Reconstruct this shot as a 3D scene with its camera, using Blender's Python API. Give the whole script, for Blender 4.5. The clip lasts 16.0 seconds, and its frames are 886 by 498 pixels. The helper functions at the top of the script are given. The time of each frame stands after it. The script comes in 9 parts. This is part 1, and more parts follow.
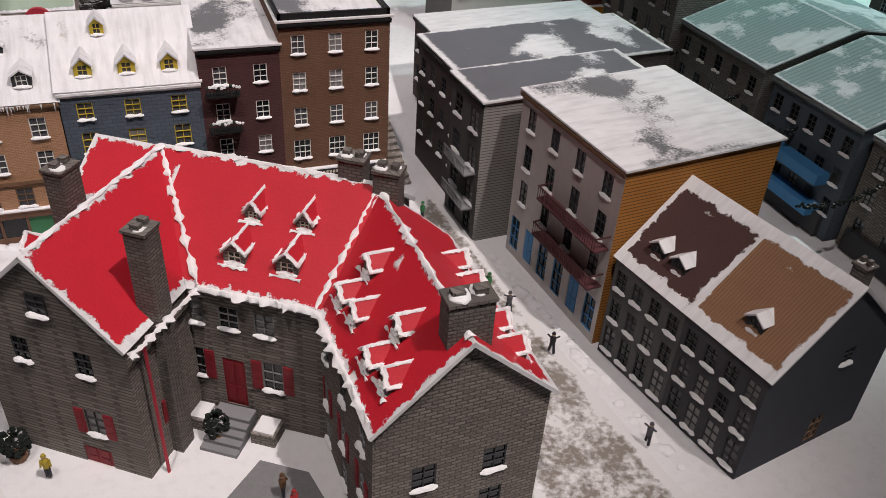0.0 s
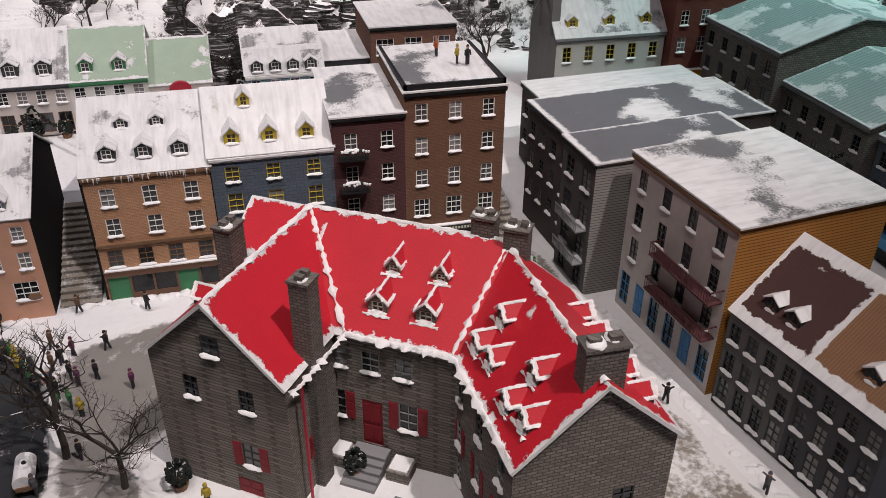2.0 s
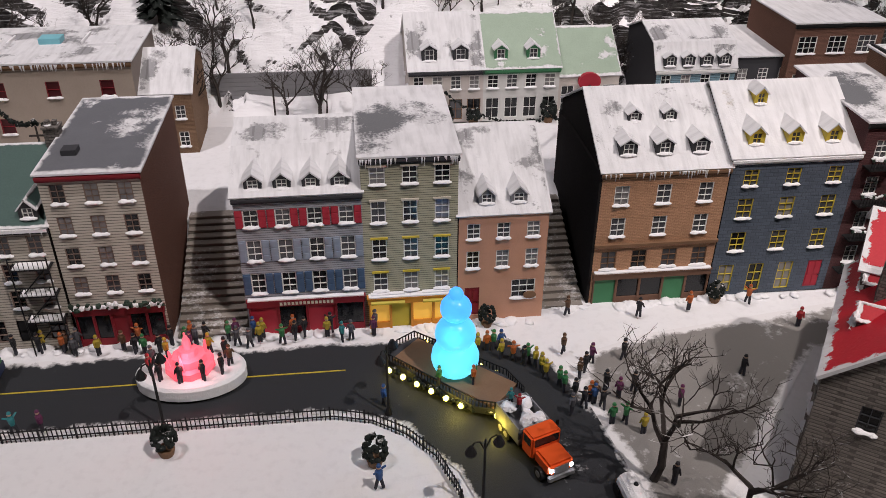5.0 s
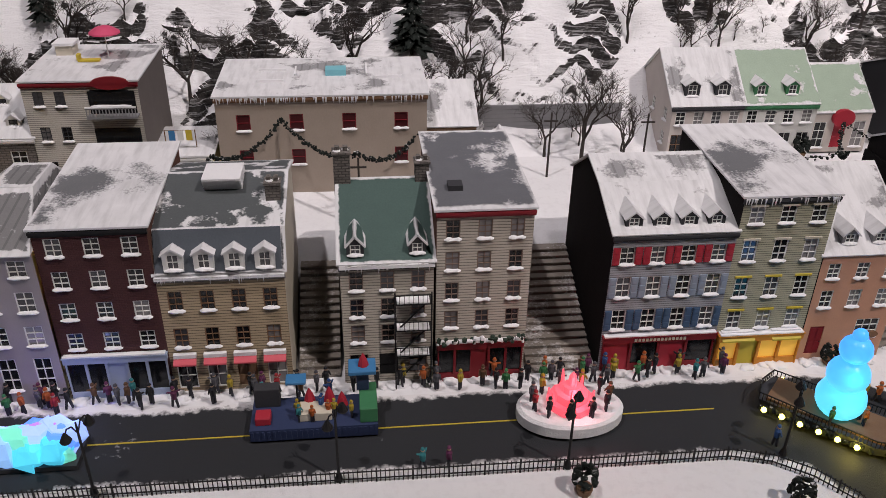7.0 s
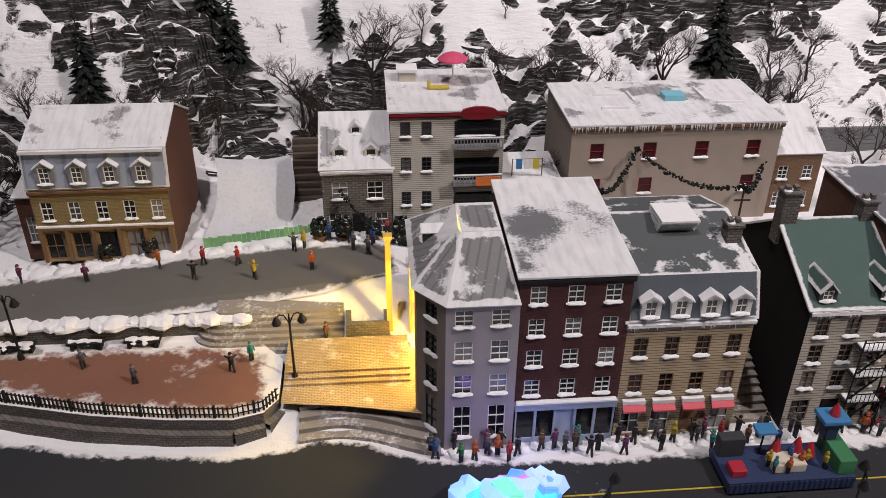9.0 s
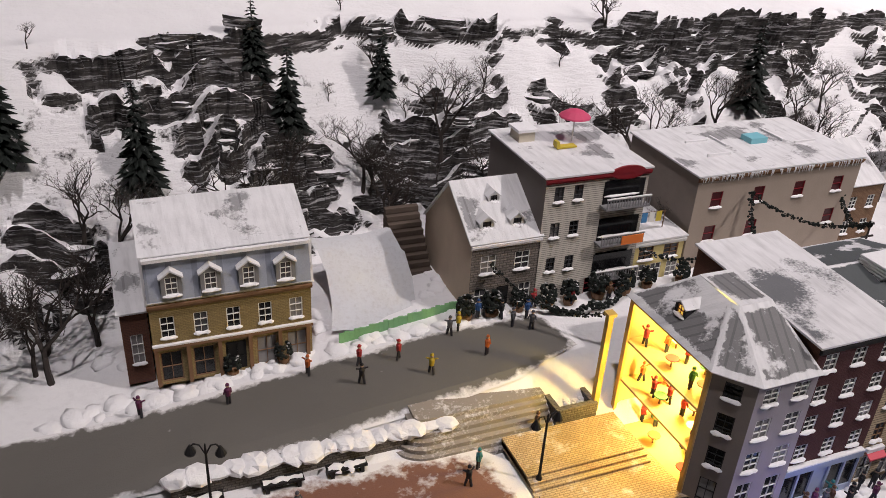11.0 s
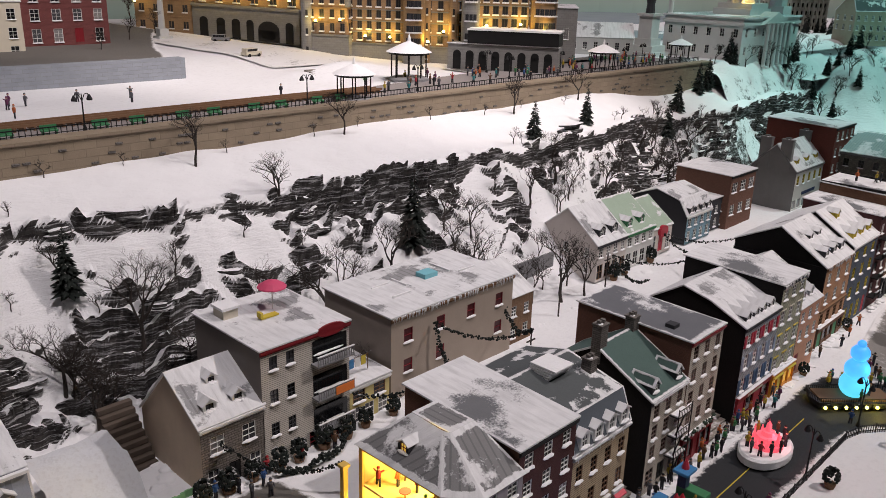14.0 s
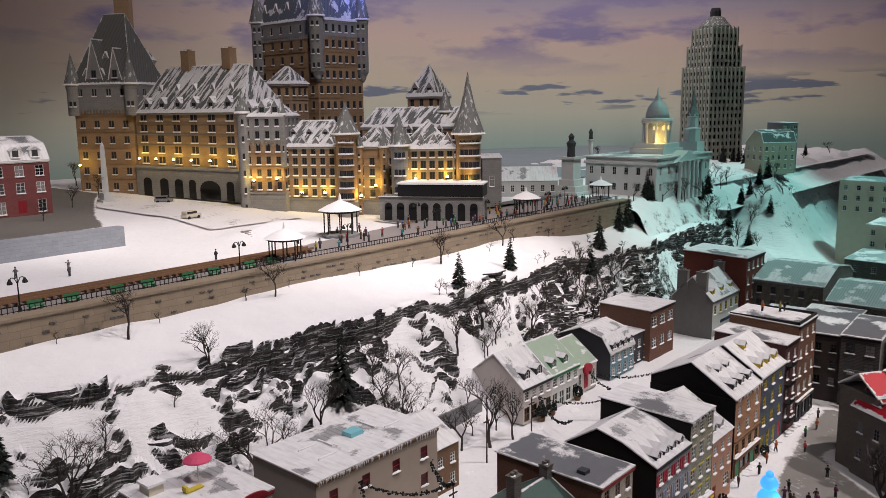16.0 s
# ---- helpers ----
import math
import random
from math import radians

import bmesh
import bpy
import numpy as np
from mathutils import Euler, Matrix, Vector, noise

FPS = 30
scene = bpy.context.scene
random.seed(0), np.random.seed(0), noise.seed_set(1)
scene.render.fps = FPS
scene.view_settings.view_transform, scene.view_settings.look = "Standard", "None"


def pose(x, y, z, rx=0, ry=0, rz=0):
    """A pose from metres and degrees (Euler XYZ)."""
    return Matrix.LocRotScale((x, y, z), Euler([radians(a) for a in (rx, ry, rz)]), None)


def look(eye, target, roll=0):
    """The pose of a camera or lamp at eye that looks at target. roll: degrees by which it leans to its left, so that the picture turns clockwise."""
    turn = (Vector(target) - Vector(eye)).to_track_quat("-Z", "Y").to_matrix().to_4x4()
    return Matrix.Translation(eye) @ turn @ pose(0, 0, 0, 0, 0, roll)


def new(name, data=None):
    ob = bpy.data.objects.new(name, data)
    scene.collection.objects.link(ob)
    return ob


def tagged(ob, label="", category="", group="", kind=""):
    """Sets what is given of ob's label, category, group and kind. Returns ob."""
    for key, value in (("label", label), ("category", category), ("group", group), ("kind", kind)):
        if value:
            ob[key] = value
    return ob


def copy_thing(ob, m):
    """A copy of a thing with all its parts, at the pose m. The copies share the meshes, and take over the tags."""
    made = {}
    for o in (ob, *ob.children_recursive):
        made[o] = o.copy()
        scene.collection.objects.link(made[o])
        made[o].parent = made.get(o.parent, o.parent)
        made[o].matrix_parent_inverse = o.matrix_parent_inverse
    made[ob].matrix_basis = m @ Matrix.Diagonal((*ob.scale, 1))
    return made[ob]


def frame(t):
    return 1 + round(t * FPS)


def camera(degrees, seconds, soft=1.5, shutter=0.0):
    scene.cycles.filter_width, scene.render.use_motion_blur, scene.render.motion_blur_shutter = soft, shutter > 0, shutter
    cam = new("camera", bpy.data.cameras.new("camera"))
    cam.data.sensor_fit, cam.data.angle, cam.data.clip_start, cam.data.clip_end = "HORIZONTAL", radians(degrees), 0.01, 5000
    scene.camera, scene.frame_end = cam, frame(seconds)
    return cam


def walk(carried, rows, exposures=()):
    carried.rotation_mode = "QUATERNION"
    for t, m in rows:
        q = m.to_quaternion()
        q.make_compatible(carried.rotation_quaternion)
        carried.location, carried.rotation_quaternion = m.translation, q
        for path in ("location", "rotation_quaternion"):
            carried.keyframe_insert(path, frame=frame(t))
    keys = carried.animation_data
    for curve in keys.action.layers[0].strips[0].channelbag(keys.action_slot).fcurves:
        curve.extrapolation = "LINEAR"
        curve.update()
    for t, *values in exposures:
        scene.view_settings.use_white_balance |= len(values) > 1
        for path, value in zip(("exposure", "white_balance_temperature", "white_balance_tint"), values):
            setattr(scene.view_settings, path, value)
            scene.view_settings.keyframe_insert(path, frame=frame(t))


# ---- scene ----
cam = camera(57.0, 16.0, 0.6)
METRES, EYE, TILT, LEAN, TURN = 1.9, 0.45, 0.0, 0.0, -21.5
ROWS = [
    (0.0, 0.0, 0.0, 0.0, 2.17, -34.61, -3.14),
    (0.5, 0.0099, 0.0029, -0.0009, 0.01, -33.56, -2.32),
    (1.0, 0.0029, -0.002, -0.0, 1.79, -33.26, -1.89),
    (1.5, -0.0069, -0.0139, 0.0068, 4.8, -31.88, -1.28),
    (2.0, -0.0174, -0.0226, 0.0118, 6.98, -30.83, -0.43),
    (2.5, -0.0302, -0.0333, 0.0144, 9.72, -30.37, -0.42),
    (3.0, -0.0541, -0.0393, 0.015, 11.05, -30.33, -0.09),
    (3.5, -0.1146, -0.0356, 0.0068, 6.99, -30.85, -1.46),
    (4.0, -0.1737, -0.0265, -0.0048, 9.55, -32.02, -0.87),
    (6.5, -0.3143, -0.0552, 0.0005, 17.48, -28.98, -0.87),
    (7.0, -0.3791, -0.0707, 0.0016, 15.52, -29.5, -0.93),
    (7.5, -0.3934, -0.087, 0.0078, 18.4, -29.36, -1.3),
    (8.0, -0.4364, -0.1025, 0.0104, 17.51, -28.69, -1.31),
    (8.5, -0.5239, -0.1089, 0.0102, 14.07, -29.73, -0.84),
    (9.0, -0.5637, -0.1032, 0.0127, 16.64, -30.03, -0.44),
    (9.5, -0.608, -0.1017, 0.013, 16.75, -29.7, -1.53),
    (12.0, -0.8091, -0.0909, 0.023, -15.67, -26.97, -3.26),
    (12.5, -0.7962, -0.0885, 0.025, -20.48, -25.89, -3.78),
    (13.0, -0.7915, -0.0952, 0.0348, -22.14, -23.82, -3.59),
    (13.5, -0.7871, -0.1069, 0.0457, -24.02, -20.85, -2.07),
    (14.0, -0.78, -0.1181, 0.0534, -24.43, -18.75, -1.54),
    (14.5, -0.7688, -0.1249, 0.0592, -26.59, -17.23, -1.03),
    (15.0, -0.7671, -0.1323, 0.0674, -27.62, -14.54, -0.82),
    (15.5, -0.7656, -0.1456, 0.0781, -27.99, -12.37, -0.4),
    (16.0, -0.7677, -0.1579, 0.0859, -27.97, -9.87, 0.73),
]
walk(cam, [(t, pose(0, 0, EYE, TILT, LEAN, TURN) @ pose(METRES * x, METRES * y, METRES * z, 90 + pitch, roll, yaw)) for t, x, y, z, yaw, pitch, roll in ROWS],
     [(0.0, 0.0), (4.0, 0.0), (7.0, -0.12), (8.0, -0.06), (9.5, 0.10), (12.0, 0.0), (13.5, -0.18), (16.0, -0.12)])

# ---- light ----
world = bpy.data.worlds.new("room_air")
scene.world = world
world.use_nodes = True
world.node_tree.nodes["Background"].inputs[0].default_value = (0.75, 0.8, 1.0, 1)
world.node_tree.nodes["Background"].inputs[1].default_value = 0.0015


def spot(name, eye, target, watts, size, angle, color=(1, 1, 1), blend=0.4):
    d = bpy.data.lights.new(name, "SPOT")
    d.energy, d.spot_size, d.shadow_soft_size, d.color, d.spot_blend = watts, radians(angle), size, color, blend
    o = new(name, d)
    o.matrix_world = look(eye, target)
    return o


def point(name, at, watts, size=0.004, color=(1, 1, 1)):
    d = bpy.data.lights.new(name, "POINT")
    d.energy, d.shadow_soft_size, d.color = watts, size, color
    o = new(name, d)
    o.location = at
    return o


GOLD, TEAL = (1.0, 0.73, 0.20), (0.42, 0.95, 0.87)
spot("spotlight_square", (0.84, -0.74, 2.95), (-0.86, 0.85, 0.0), 285, 0.035, 44, (1.0, 0.89, 0.86), 0.45)
spot("spotlight_cliff_west", (-1.5, 0.15, 3.2), (-0.98, 1.48, 0.25), 190, 0.05, 54, (1.0, 0.91, 0.93), 0.9)
spot("spotlight_cliff_mid", (-0.1, 0.15, 3.2), (-0.2, 1.60, 0.3), 98, 0.05, 44, (1.0, 0.91, 0.93), 0.9)
spot("spotlight_lane", (-0.45, -0.65, 3.0), (0.20, 0.50, 0.08), 160, 0.035, 20, (1.0, 0.89, 0.85), 0.9)
spot("spotlight_teal", (1.9, 0.3, 2.9), (1.50, 1.26, 0.2), 225, 0.05, 42, TEAL, 0.6)
spot("spotlight_east", (1.35, 0.0, 3.0), (0.93, 0.80, 0.15), 190, 0.05, 26, (0.82, 1.0, 0.97), 0.6)
spot("spotlight_castle", (-0.9, 0.3, 3.1), (0.2, 2.2, 0.5), 215, 0.06, 42, (1.0, 0.87, 0.82))
spot("spotlight_backdrop", (1.9, 2.15, 3.25), (2.9, 3.6, 1.5), 310, 0.2, 142, (1.0, 0.91, 0.88), 1.0)


# ---- materials ----
class Nodes:
    """Short ways to wire a node tree."""

    def __init__(self, name):
        self.m = bpy.data.materials.new(name)
        self.m.use_nodes = True
        self.t = self.m.node_tree
        self.b = self.t.nodes["Principled BSDF"]

    def n(self, kind, **kw):
        node = self.t.nodes.new(kind)
        for k, v in kw.items():
            node.inputs[k.replace("_", " ")].default_value = v
        return node

    def l(self, a, b):
        self.t.links.new(a, b)
        return b

    def math(self, op, a, b=0.0, clamp=False):
        node = self.t.nodes.new("ShaderNodeMath")
        node.operation, node.use_clamp = op, clamp
        for i, v in enumerate((a, b)):
            if isinstance(v, (int, float)):
                node.inputs[i].default_value = v
            else:
                self.l(v, node.inputs[i])
        return node.outputs[0]

    def mix(self, fac, a, b, mode="MIX"):
        node = self.t.nodes.new("ShaderNodeMix")
        node.data_type, node.blend_type = "RGBA", mode
        for i, v in ((0, fac), (6, a), (7, b)):
            if isinstance(v, (int, float)):
                node.inputs[i].default_value = v
            elif isinstance(v, tuple):
                node.inputs[i].default_value = (*v[:3], 1)
            else:
                self.l(v, node.inputs[i])
        return node.outputs[2]

    def coord(self):
        return self.n("ShaderNodeTexCoord").outputs["Object"]

    def noise(self, scale, detail=3.0, vec=None, rough=0.55):
        node = self.n("ShaderNodeTexNoise", Scale=scale, Detail=detail, Roughness=rough)
        self.l(vec or self.coord(), node.inputs["Vector"])
        return node.outputs["Fac"]

    def sep(self, vec):
        node = self.n("ShaderNodeSeparateXYZ")
        self.l(vec, node.inputs[0])
        return node.outputs

    def uv(self, name):
        node = self.t.nodes.new("ShaderNodeUVMap")
        node.uv_map = name
        return self.sep(node.outputs[0])

    def bump(self, height, strength=0.4, dist=0.001):
        node = self.n("ShaderNodeBump", Strength=strength, Distance=dist)
        self.l(height, node.inputs["Height"])
        self.l(node.outputs[0], self.b.inputs["Normal"])

    def color(self, c):
        if isinstance(c, tuple):
            self.b.inputs["Base Color"].default_value = (*c[:3], 1)
        else:
            self.l(c, self.b.inputs["Base Color"])

    def done(self, rough=0.8, metal=0.0, spec=0.3):
        self.b.inputs["Roughness"].default_value = rough
        self.b.inputs["Metallic"].default_value = metal
        self.b.inputs["Specular IOR Level"].default_value = spec
        return self.m


def dark(c, k):
    return tuple(v * k for v in c)


def paint(name, c, rough=0.75, vary=0.25, scale=60.0, bump=0.25, metal=0.0, spec=0.3):
    """Painted plastic, card or plaster with patchy tone and fine grain."""
    k = Nodes(name)
    big, fine = k.noise(scale), k.noise(scale * 12, 4)
    col = k.mix(k.math("MULTIPLY", big, vary * 1.6, True), c, dark(c, 0.45))
    col = k.mix(k.math("MULTIPLY", fine, vary, True), col, tuple(min(1, v * 1.3 + 0.02) for v in c))
    k.color(col)
    if bump:
        k.bump(fine, bump, 0.0006)
    return k.done(rough, metal, spec)


def masonry(name, c1, c2, mortar, bw=0.004, bh=0.0016, gap=0.0003, bump=0.6, snow=0.0):
    """Courses of small stones or bricks; x + y runs along either wall of an upright box."""
    k = Nodes(name)
    p = k.sep(k.coord())
    comb = k.n("ShaderNodeCombineXYZ")
    k.l(k.math("ADD", p[0], p[1]), comb.inputs[0])
    k.l(p[2], comb.inputs[1])
    warp = k.noise(170, 2)
    k.l(k.math("MULTIPLY", warp, 0.002), comb.inputs[2])
    br = k.n("ShaderNodeTexBrick", Scale=1.0, Mortar_Size=gap, Mortar_Smooth=0.35, Bias=0.0, Brick_Width=bw, Row_Height=bh)
    k.l(comb.outputs[0], br.inputs["Vector"])
    for slot, c in (("Color1", c1), ("Color2", c2), ("Mortar", mortar)):
        br.inputs[slot].default_value = (*c, 1)
    col = k.mix(k.math("MULTIPLY", k.noise(45, 4), 0.6, True), br.outputs["Color"], dark(c1, 0.4))
    col = k.mix(k.math("MULTIPLY", k.noise(900, 2), 0.35, True), col, tuple(min(1, v * 1.35 + 0.02) for v in c1))
    k.color(col)
    h = k.math("ADD", k.math("MULTIPLY", br.outputs["Fac"], -0.7), k.math("MULTIPLY", k.noise(600, 3), 0.6))
    k.bump(h, bump, 0.0013)
    return k.done(0.9)


def clapboard(name, c, pitch=0.0022, bump=0.9):
    """Overlapping boards: a saw-tooth relief along the height."""
    k = Nodes(name)
    p = k.sep(k.coord())
    saw = k.math("FRACT", k.math("DIVIDE", p[2], pitch))
    line = k.math("LESS_THAN", saw, 0.24)
    col = k.mix(k.math("MULTIPLY", k.noise(50, 4), 0.55, True), c, dark(c, 0.5))
    col = k.mix(k.math("MULTIPLY", line, 0.8), col, dark(c, 0.15))
    k.color(col)
    k.bump(k.math("ADD", k.math("MULTIPLY", saw, -1.0), k.math("MULTIPLY", k.noise(700, 2), 0.3)), bump, 0.0006)
    return k.done(0.7)


def masonry_floor(name, c1, c2, joint, bw=0.005, bh=0.0022):
    """Bricks laid flat, with worn joints and a dusting of snow."""
    k = Nodes(name)
    br = k.n("ShaderNodeTexBrick", Scale=1.0, Mortar_Size=0.0004, Mortar_Smooth=0.3, Bias=0.0, Brick_Width=bw, Row_Height=bh)
    k.l(k.coord(), br.inputs["Vector"])
    for slot, c in (("Color1", c1), ("Color2", c2), ("Mortar", joint)):
        br.inputs[slot].default_value = (*c, 1)
    col = k.mix(k.math("MULTIPLY", k.noise(70, 4), 0.7, True), br.outputs["Color"], dark(c1, 0.45))
    dust = k.math("MULTIPLY", k.math("SUBTRACT", k.noise(38, 5, rough=0.7), 0.56), 7.0, True)
    k.color(k.mix(dust, col, (0.66, 0.63, 0.6)))
    k.bump(k.math("ADD", k.math("MULTIPLY", br.outputs["Fac"], -1.0), k.noise(500, 3)), 0.8, 0.0012)
    return k.done(0.85)


SNOW = (0.80, 0.80, 0.82)


def roofing(name, c, side=0.0, eave=0.004, ridge=0.003, amp=0.01, cover=0.3, stripe=0.0, scale=70.0, rough=0.7, soft=0.0012, patch=28.0, streaky=False):
    """Roof skin with snow lying along its edges and in patches: UV layers hold the distance to the edges."""
    k = Nodes(name)
    ds, de = k.uv("ds"), k.uv("de")
    rag = k.math("MULTIPLY", k.math("SUBTRACT", k.noise(scale, 5, rough=0.7), 0.5), amp * 2)
    m = k.math("MAXIMUM", k.math("SUBTRACT", eave, de[0]), k.math("SUBTRACT", ridge, de[1]))
    m = k.math("MAXIMUM", m, k.math("SUBTRACT", side, k.math("MINIMUM", ds[0], ds[1])))
    edge = k.math("DIVIDE", k.math("ADD", m, rag), soft, True)
    cv = k.n("ShaderNodeCombineXYZ")
    k.l(ds[0], cv.inputs[0])
    k.l(k.math("MULTIPLY", de[0], 0.16), cv.inputs[1])
    streak = k.noise(150, 4, cv.outputs[0])
    pn = k.math("ADD", k.noise(patch, 4, cv.outputs[0]) if streaky else k.noise(patch, 4), k.math("MULTIPLY", k.math("SUBTRACT", k.noise(420, 3), 0.5), 0.12))
    lay = k.math("MULTIPLY", k.math("SUBTRACT", pn, 0.72 - 0.44 * cover), 22.0, True)
    fac = k.math("MAXIMUM", edge, lay)
    base = k.mix(k.math("MULTIPLY", k.noise(55, 4), 0.6, True), c, dark(c, 0.55))
    base = k.mix(k.math("MULTIPLY", k.noise(800, 2), 0.3, True), base, tuple(min(1, v * 1.5 + 0.03) for v in c))
    h = k.math("MULTIPLY", k.noise(500, 3), 0.5)
    if stripe:
        saw = k.math("PINGPONG", ds[0], stripe / 2)
        rib = k.math("LESS_THAN", saw, stripe * 0.12)
        base = k.mix(k.math("MULTIPLY", rib, 0.45), base, dark(c, 0.4))
        h = k.math("ADD", h, rib)
    sn = k.mix(k.math("MULTIPLY", k.noise(60, 5), 0.6, True), SNOW, dark(SNOW, 0.6))
    sn = k.mix(k.math("MULTIPLY", k.math("SUBTRACT", streak, 0.45), 1.8, True), sn, dark(SNOW, 0.5))
    k.color(k.mix(fac, base, sn))
    k.bump(k.math("ADD", h, k.math("MULTIPLY", fac, 2.0)), 0.55, 0.0008)
    return k.done(rough)


def glow(name, c, strength):
    k = Nodes(name)
    k.color(c)
    k.b.inputs["Emission Color"].default_value = (*c, 1)
    k.b.inputs["Emission Strength"].default_value = strength
    return k.done(0.5)


def snow_mat(name="snow", tone=SNOW, dirt=0.25, scale=14.0):
    k = Nodes(name)
    a, b, f = k.noise(scale, 5), k.noise(scale * 9, 4), k.noise(1400, 3)
    col = k.mix(k.math("MULTIPLY", a, dirt, True), tone, (0.52, 0.5, 0.5))
    col = k.mix(k.math("MULTIPLY", k.math("SUBTRACT", b, 0.5), dirt * 3, True), col, (0.45, 0.44, 0.45))
    k.color(col)
    k.bump(k.math("ADD", k.math("MULTIPLY", b, 2.0), f), 0.5, 0.0012)
    return k.done(0.85)


def road_mat(name, c, snow=0.5, scale=20.0, edge=0.012):
    """Trodden road: paving colour with snow blown over it, thicker near its border (UV layers)."""
    k = Nodes(name)
    de = k.uv("de")
    n1, n2 = k.noise(scale, 5, rough=0.65), k.noise(scale * 8, 4, rough=0.7)
    pn = k.math("ADD", k.math("MULTIPLY", n1, 0.65), k.math("MULTIPLY", n2, 0.35))
    near = k.math("MULTIPLY", k.math("SUBTRACT", 1.0, k.math("DIVIDE", de[0], edge, True)), 0.35) if edge else 0.0
    fac = k.math("MULTIPLY", k.math("SUBTRACT", k.math("ADD", pn, near), 0.74 - 0.4 * snow), 7.0, True)
    base = k.mix(k.math("MULTIPLY", k.noise(900, 2), 0.5, True), c, tuple(v * 1.5 + 0.006 for v in c))
    base = k.mix(k.math("MULTIPLY", k.noise(9, 3), 0.5, True), base, dark(c, 0.5))
    k.color(k.mix(fac, base, (0.72, 0.71, 0.72)))
    k.bump(k.math("ADD", k.math("MULTIPLY", fac, 1.5), k.noise(1100, 2)), 0.5, 0.0007)
    return k.done(0.7)


def rock_mat(name):
    """Layered dark rock with snow lying on whatever faces up."""
    k = Nodes(name)
    geo = k.n("ShaderNodeNewGeometry")
    nz = k.sep(geo.outputs["Normal"])[2]
    p = k.coord()
    mp = k.n("ShaderNodeMapping")
    k.l(p, mp.inputs[0])
    mp.inputs["Scale"].default_value = (1, 1, 5)
    strata = k.noise(45, 5, mp.outputs[0], 0.65)
    rag = k.math("ADD", k.math("MULTIPLY", k.noise(42, 4, rough=0.6), 0.65), k.math("MULTIPLY", k.noise(190, 3, rough=0.7), 0.35))
    fac = k.math("MULTIPLY", k.math("SUBTRACT", k.math("ADD", nz, k.math("MULTIPLY", k.math("SUBTRACT", rag, 0.5), 1.3)), 0.32), 7.0, True)
    rock = k.mix(k.math("MULTIPLY", k.math("SUBTRACT", strata, 0.3), 2.0, True), (0.007, 0.0065, 0.007), (0.11, 0.102, 0.098))
    mp2 = k.n("ShaderNodeMapping")
    k.l(p, mp2.inputs[0])
    mp2.inputs["Scale"].default_value = (0.45, 0.45, 5.5)
    mp2.inputs["Rotation"].default_value = (0.05, 0.07, 0)
    lines = k.noise(62, 5, mp2.outputs[0], 0.7)
    thin = k.math("MULTIPLY", k.math("SUBTRACT", lines, 0.53), 14.0, True)
    fac = k.math("MAXIMUM", fac, k.math("MULTIPLY", thin, 0.5))
    sn = k.mix(k.math("MULTIPLY", k.noise(25, 4), 0.4, True), (0.83, 0.83, 0.85), (0.6, 0.58, 0.6))
    k.color(k.mix(fac, rock, sn))
    k.bump(k.math("ADD", strata, k.math("MULTIPLY", rag, 0.5)), 0.8, 0.003)
    return k.done(0.9)


M_SNOW = snow_mat()
M_CAP = snow_mat("snow_cap", (0.84, 0.84, 0.86), 0.12, 30)
M_ROAD = road_mat("asphalt_street", (0.024, 0.026, 0.030), 0.24, 16)
M_COBBLE = road_mat("grey_paving", (0.22, 0.21, 0.2), 0.42, 14)
M_STREET2 = road_mat("grey_street", (0.125, 0.118, 0.108), 0.2, 12)
M_BRICKPLAZA = road_mat("brick_paving", (0.2, 0.095, 0.065), 0.4, 13, 0.03)
M_STONESTEP = road_mat("stone_steps", (0.27, 0.24, 0.21), 0.55, 40, 0)
M_ROCK = rock_mat("snowy_rock")
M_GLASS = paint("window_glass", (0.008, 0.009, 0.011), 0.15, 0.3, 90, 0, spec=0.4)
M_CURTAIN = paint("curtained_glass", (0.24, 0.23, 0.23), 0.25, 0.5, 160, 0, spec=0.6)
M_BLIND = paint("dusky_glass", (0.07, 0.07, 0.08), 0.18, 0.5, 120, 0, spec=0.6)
M_WHITE = paint("white_paint", (0.72, 0.72, 0.7), 0.5, 0.15)
M_CREAM = paint("cream_paint", (0.6, 0.55, 0.45), 0.6, 0.2)
M_BLACK = paint("black_metal", (0.012, 0.012, 0.013), 0.55, 0.3, spec=0.2)
M_DKGREY = paint("dark_grey_paint", (0.045, 0.046, 0.052), 0.75, 0.3, spec=0.2)
M_GREY = paint("grey_paint", (0.22, 0.22, 0.23), 0.75, 0.3)
M_RED = paint("dark_red_paint", (0.22, 0.012, 0.02), 0.55, 0.25)
M_BRIGHTRED = paint("bright_red_paint", (0.40, 0.025, 0.045), 0.5, 0.2)
M_BLUE = paint("blue_paint", (0.05, 0.2, 0.42), 0.55, 0.25)
M_NAVY = paint("navy_paint", (0.03, 0.045, 0.11), 0.55, 0.25)
M_YELLOW = paint("yellow_paint", (0.55, 0.43, 0.05), 0.5, 0.15)
M_ORANGE = paint("orange_paint", (0.62, 0.25, 0.03), 0.5, 0.2)
M_GREEN = paint("green_paint", (0.05, 0.2, 0.09), 0.55, 0.25)
M_FENCEGREEN = paint("pale_green_boards", (0.2, 0.42, 0.2), 0.7, 0.3)
M_TIMBER = paint("brown_timber", (0.2, 0.11, 0.06), 0.75, 0.4)
M_BARK = paint("dark_bark", (0.045, 0.036, 0.032), 0.9, 0.6, 120)


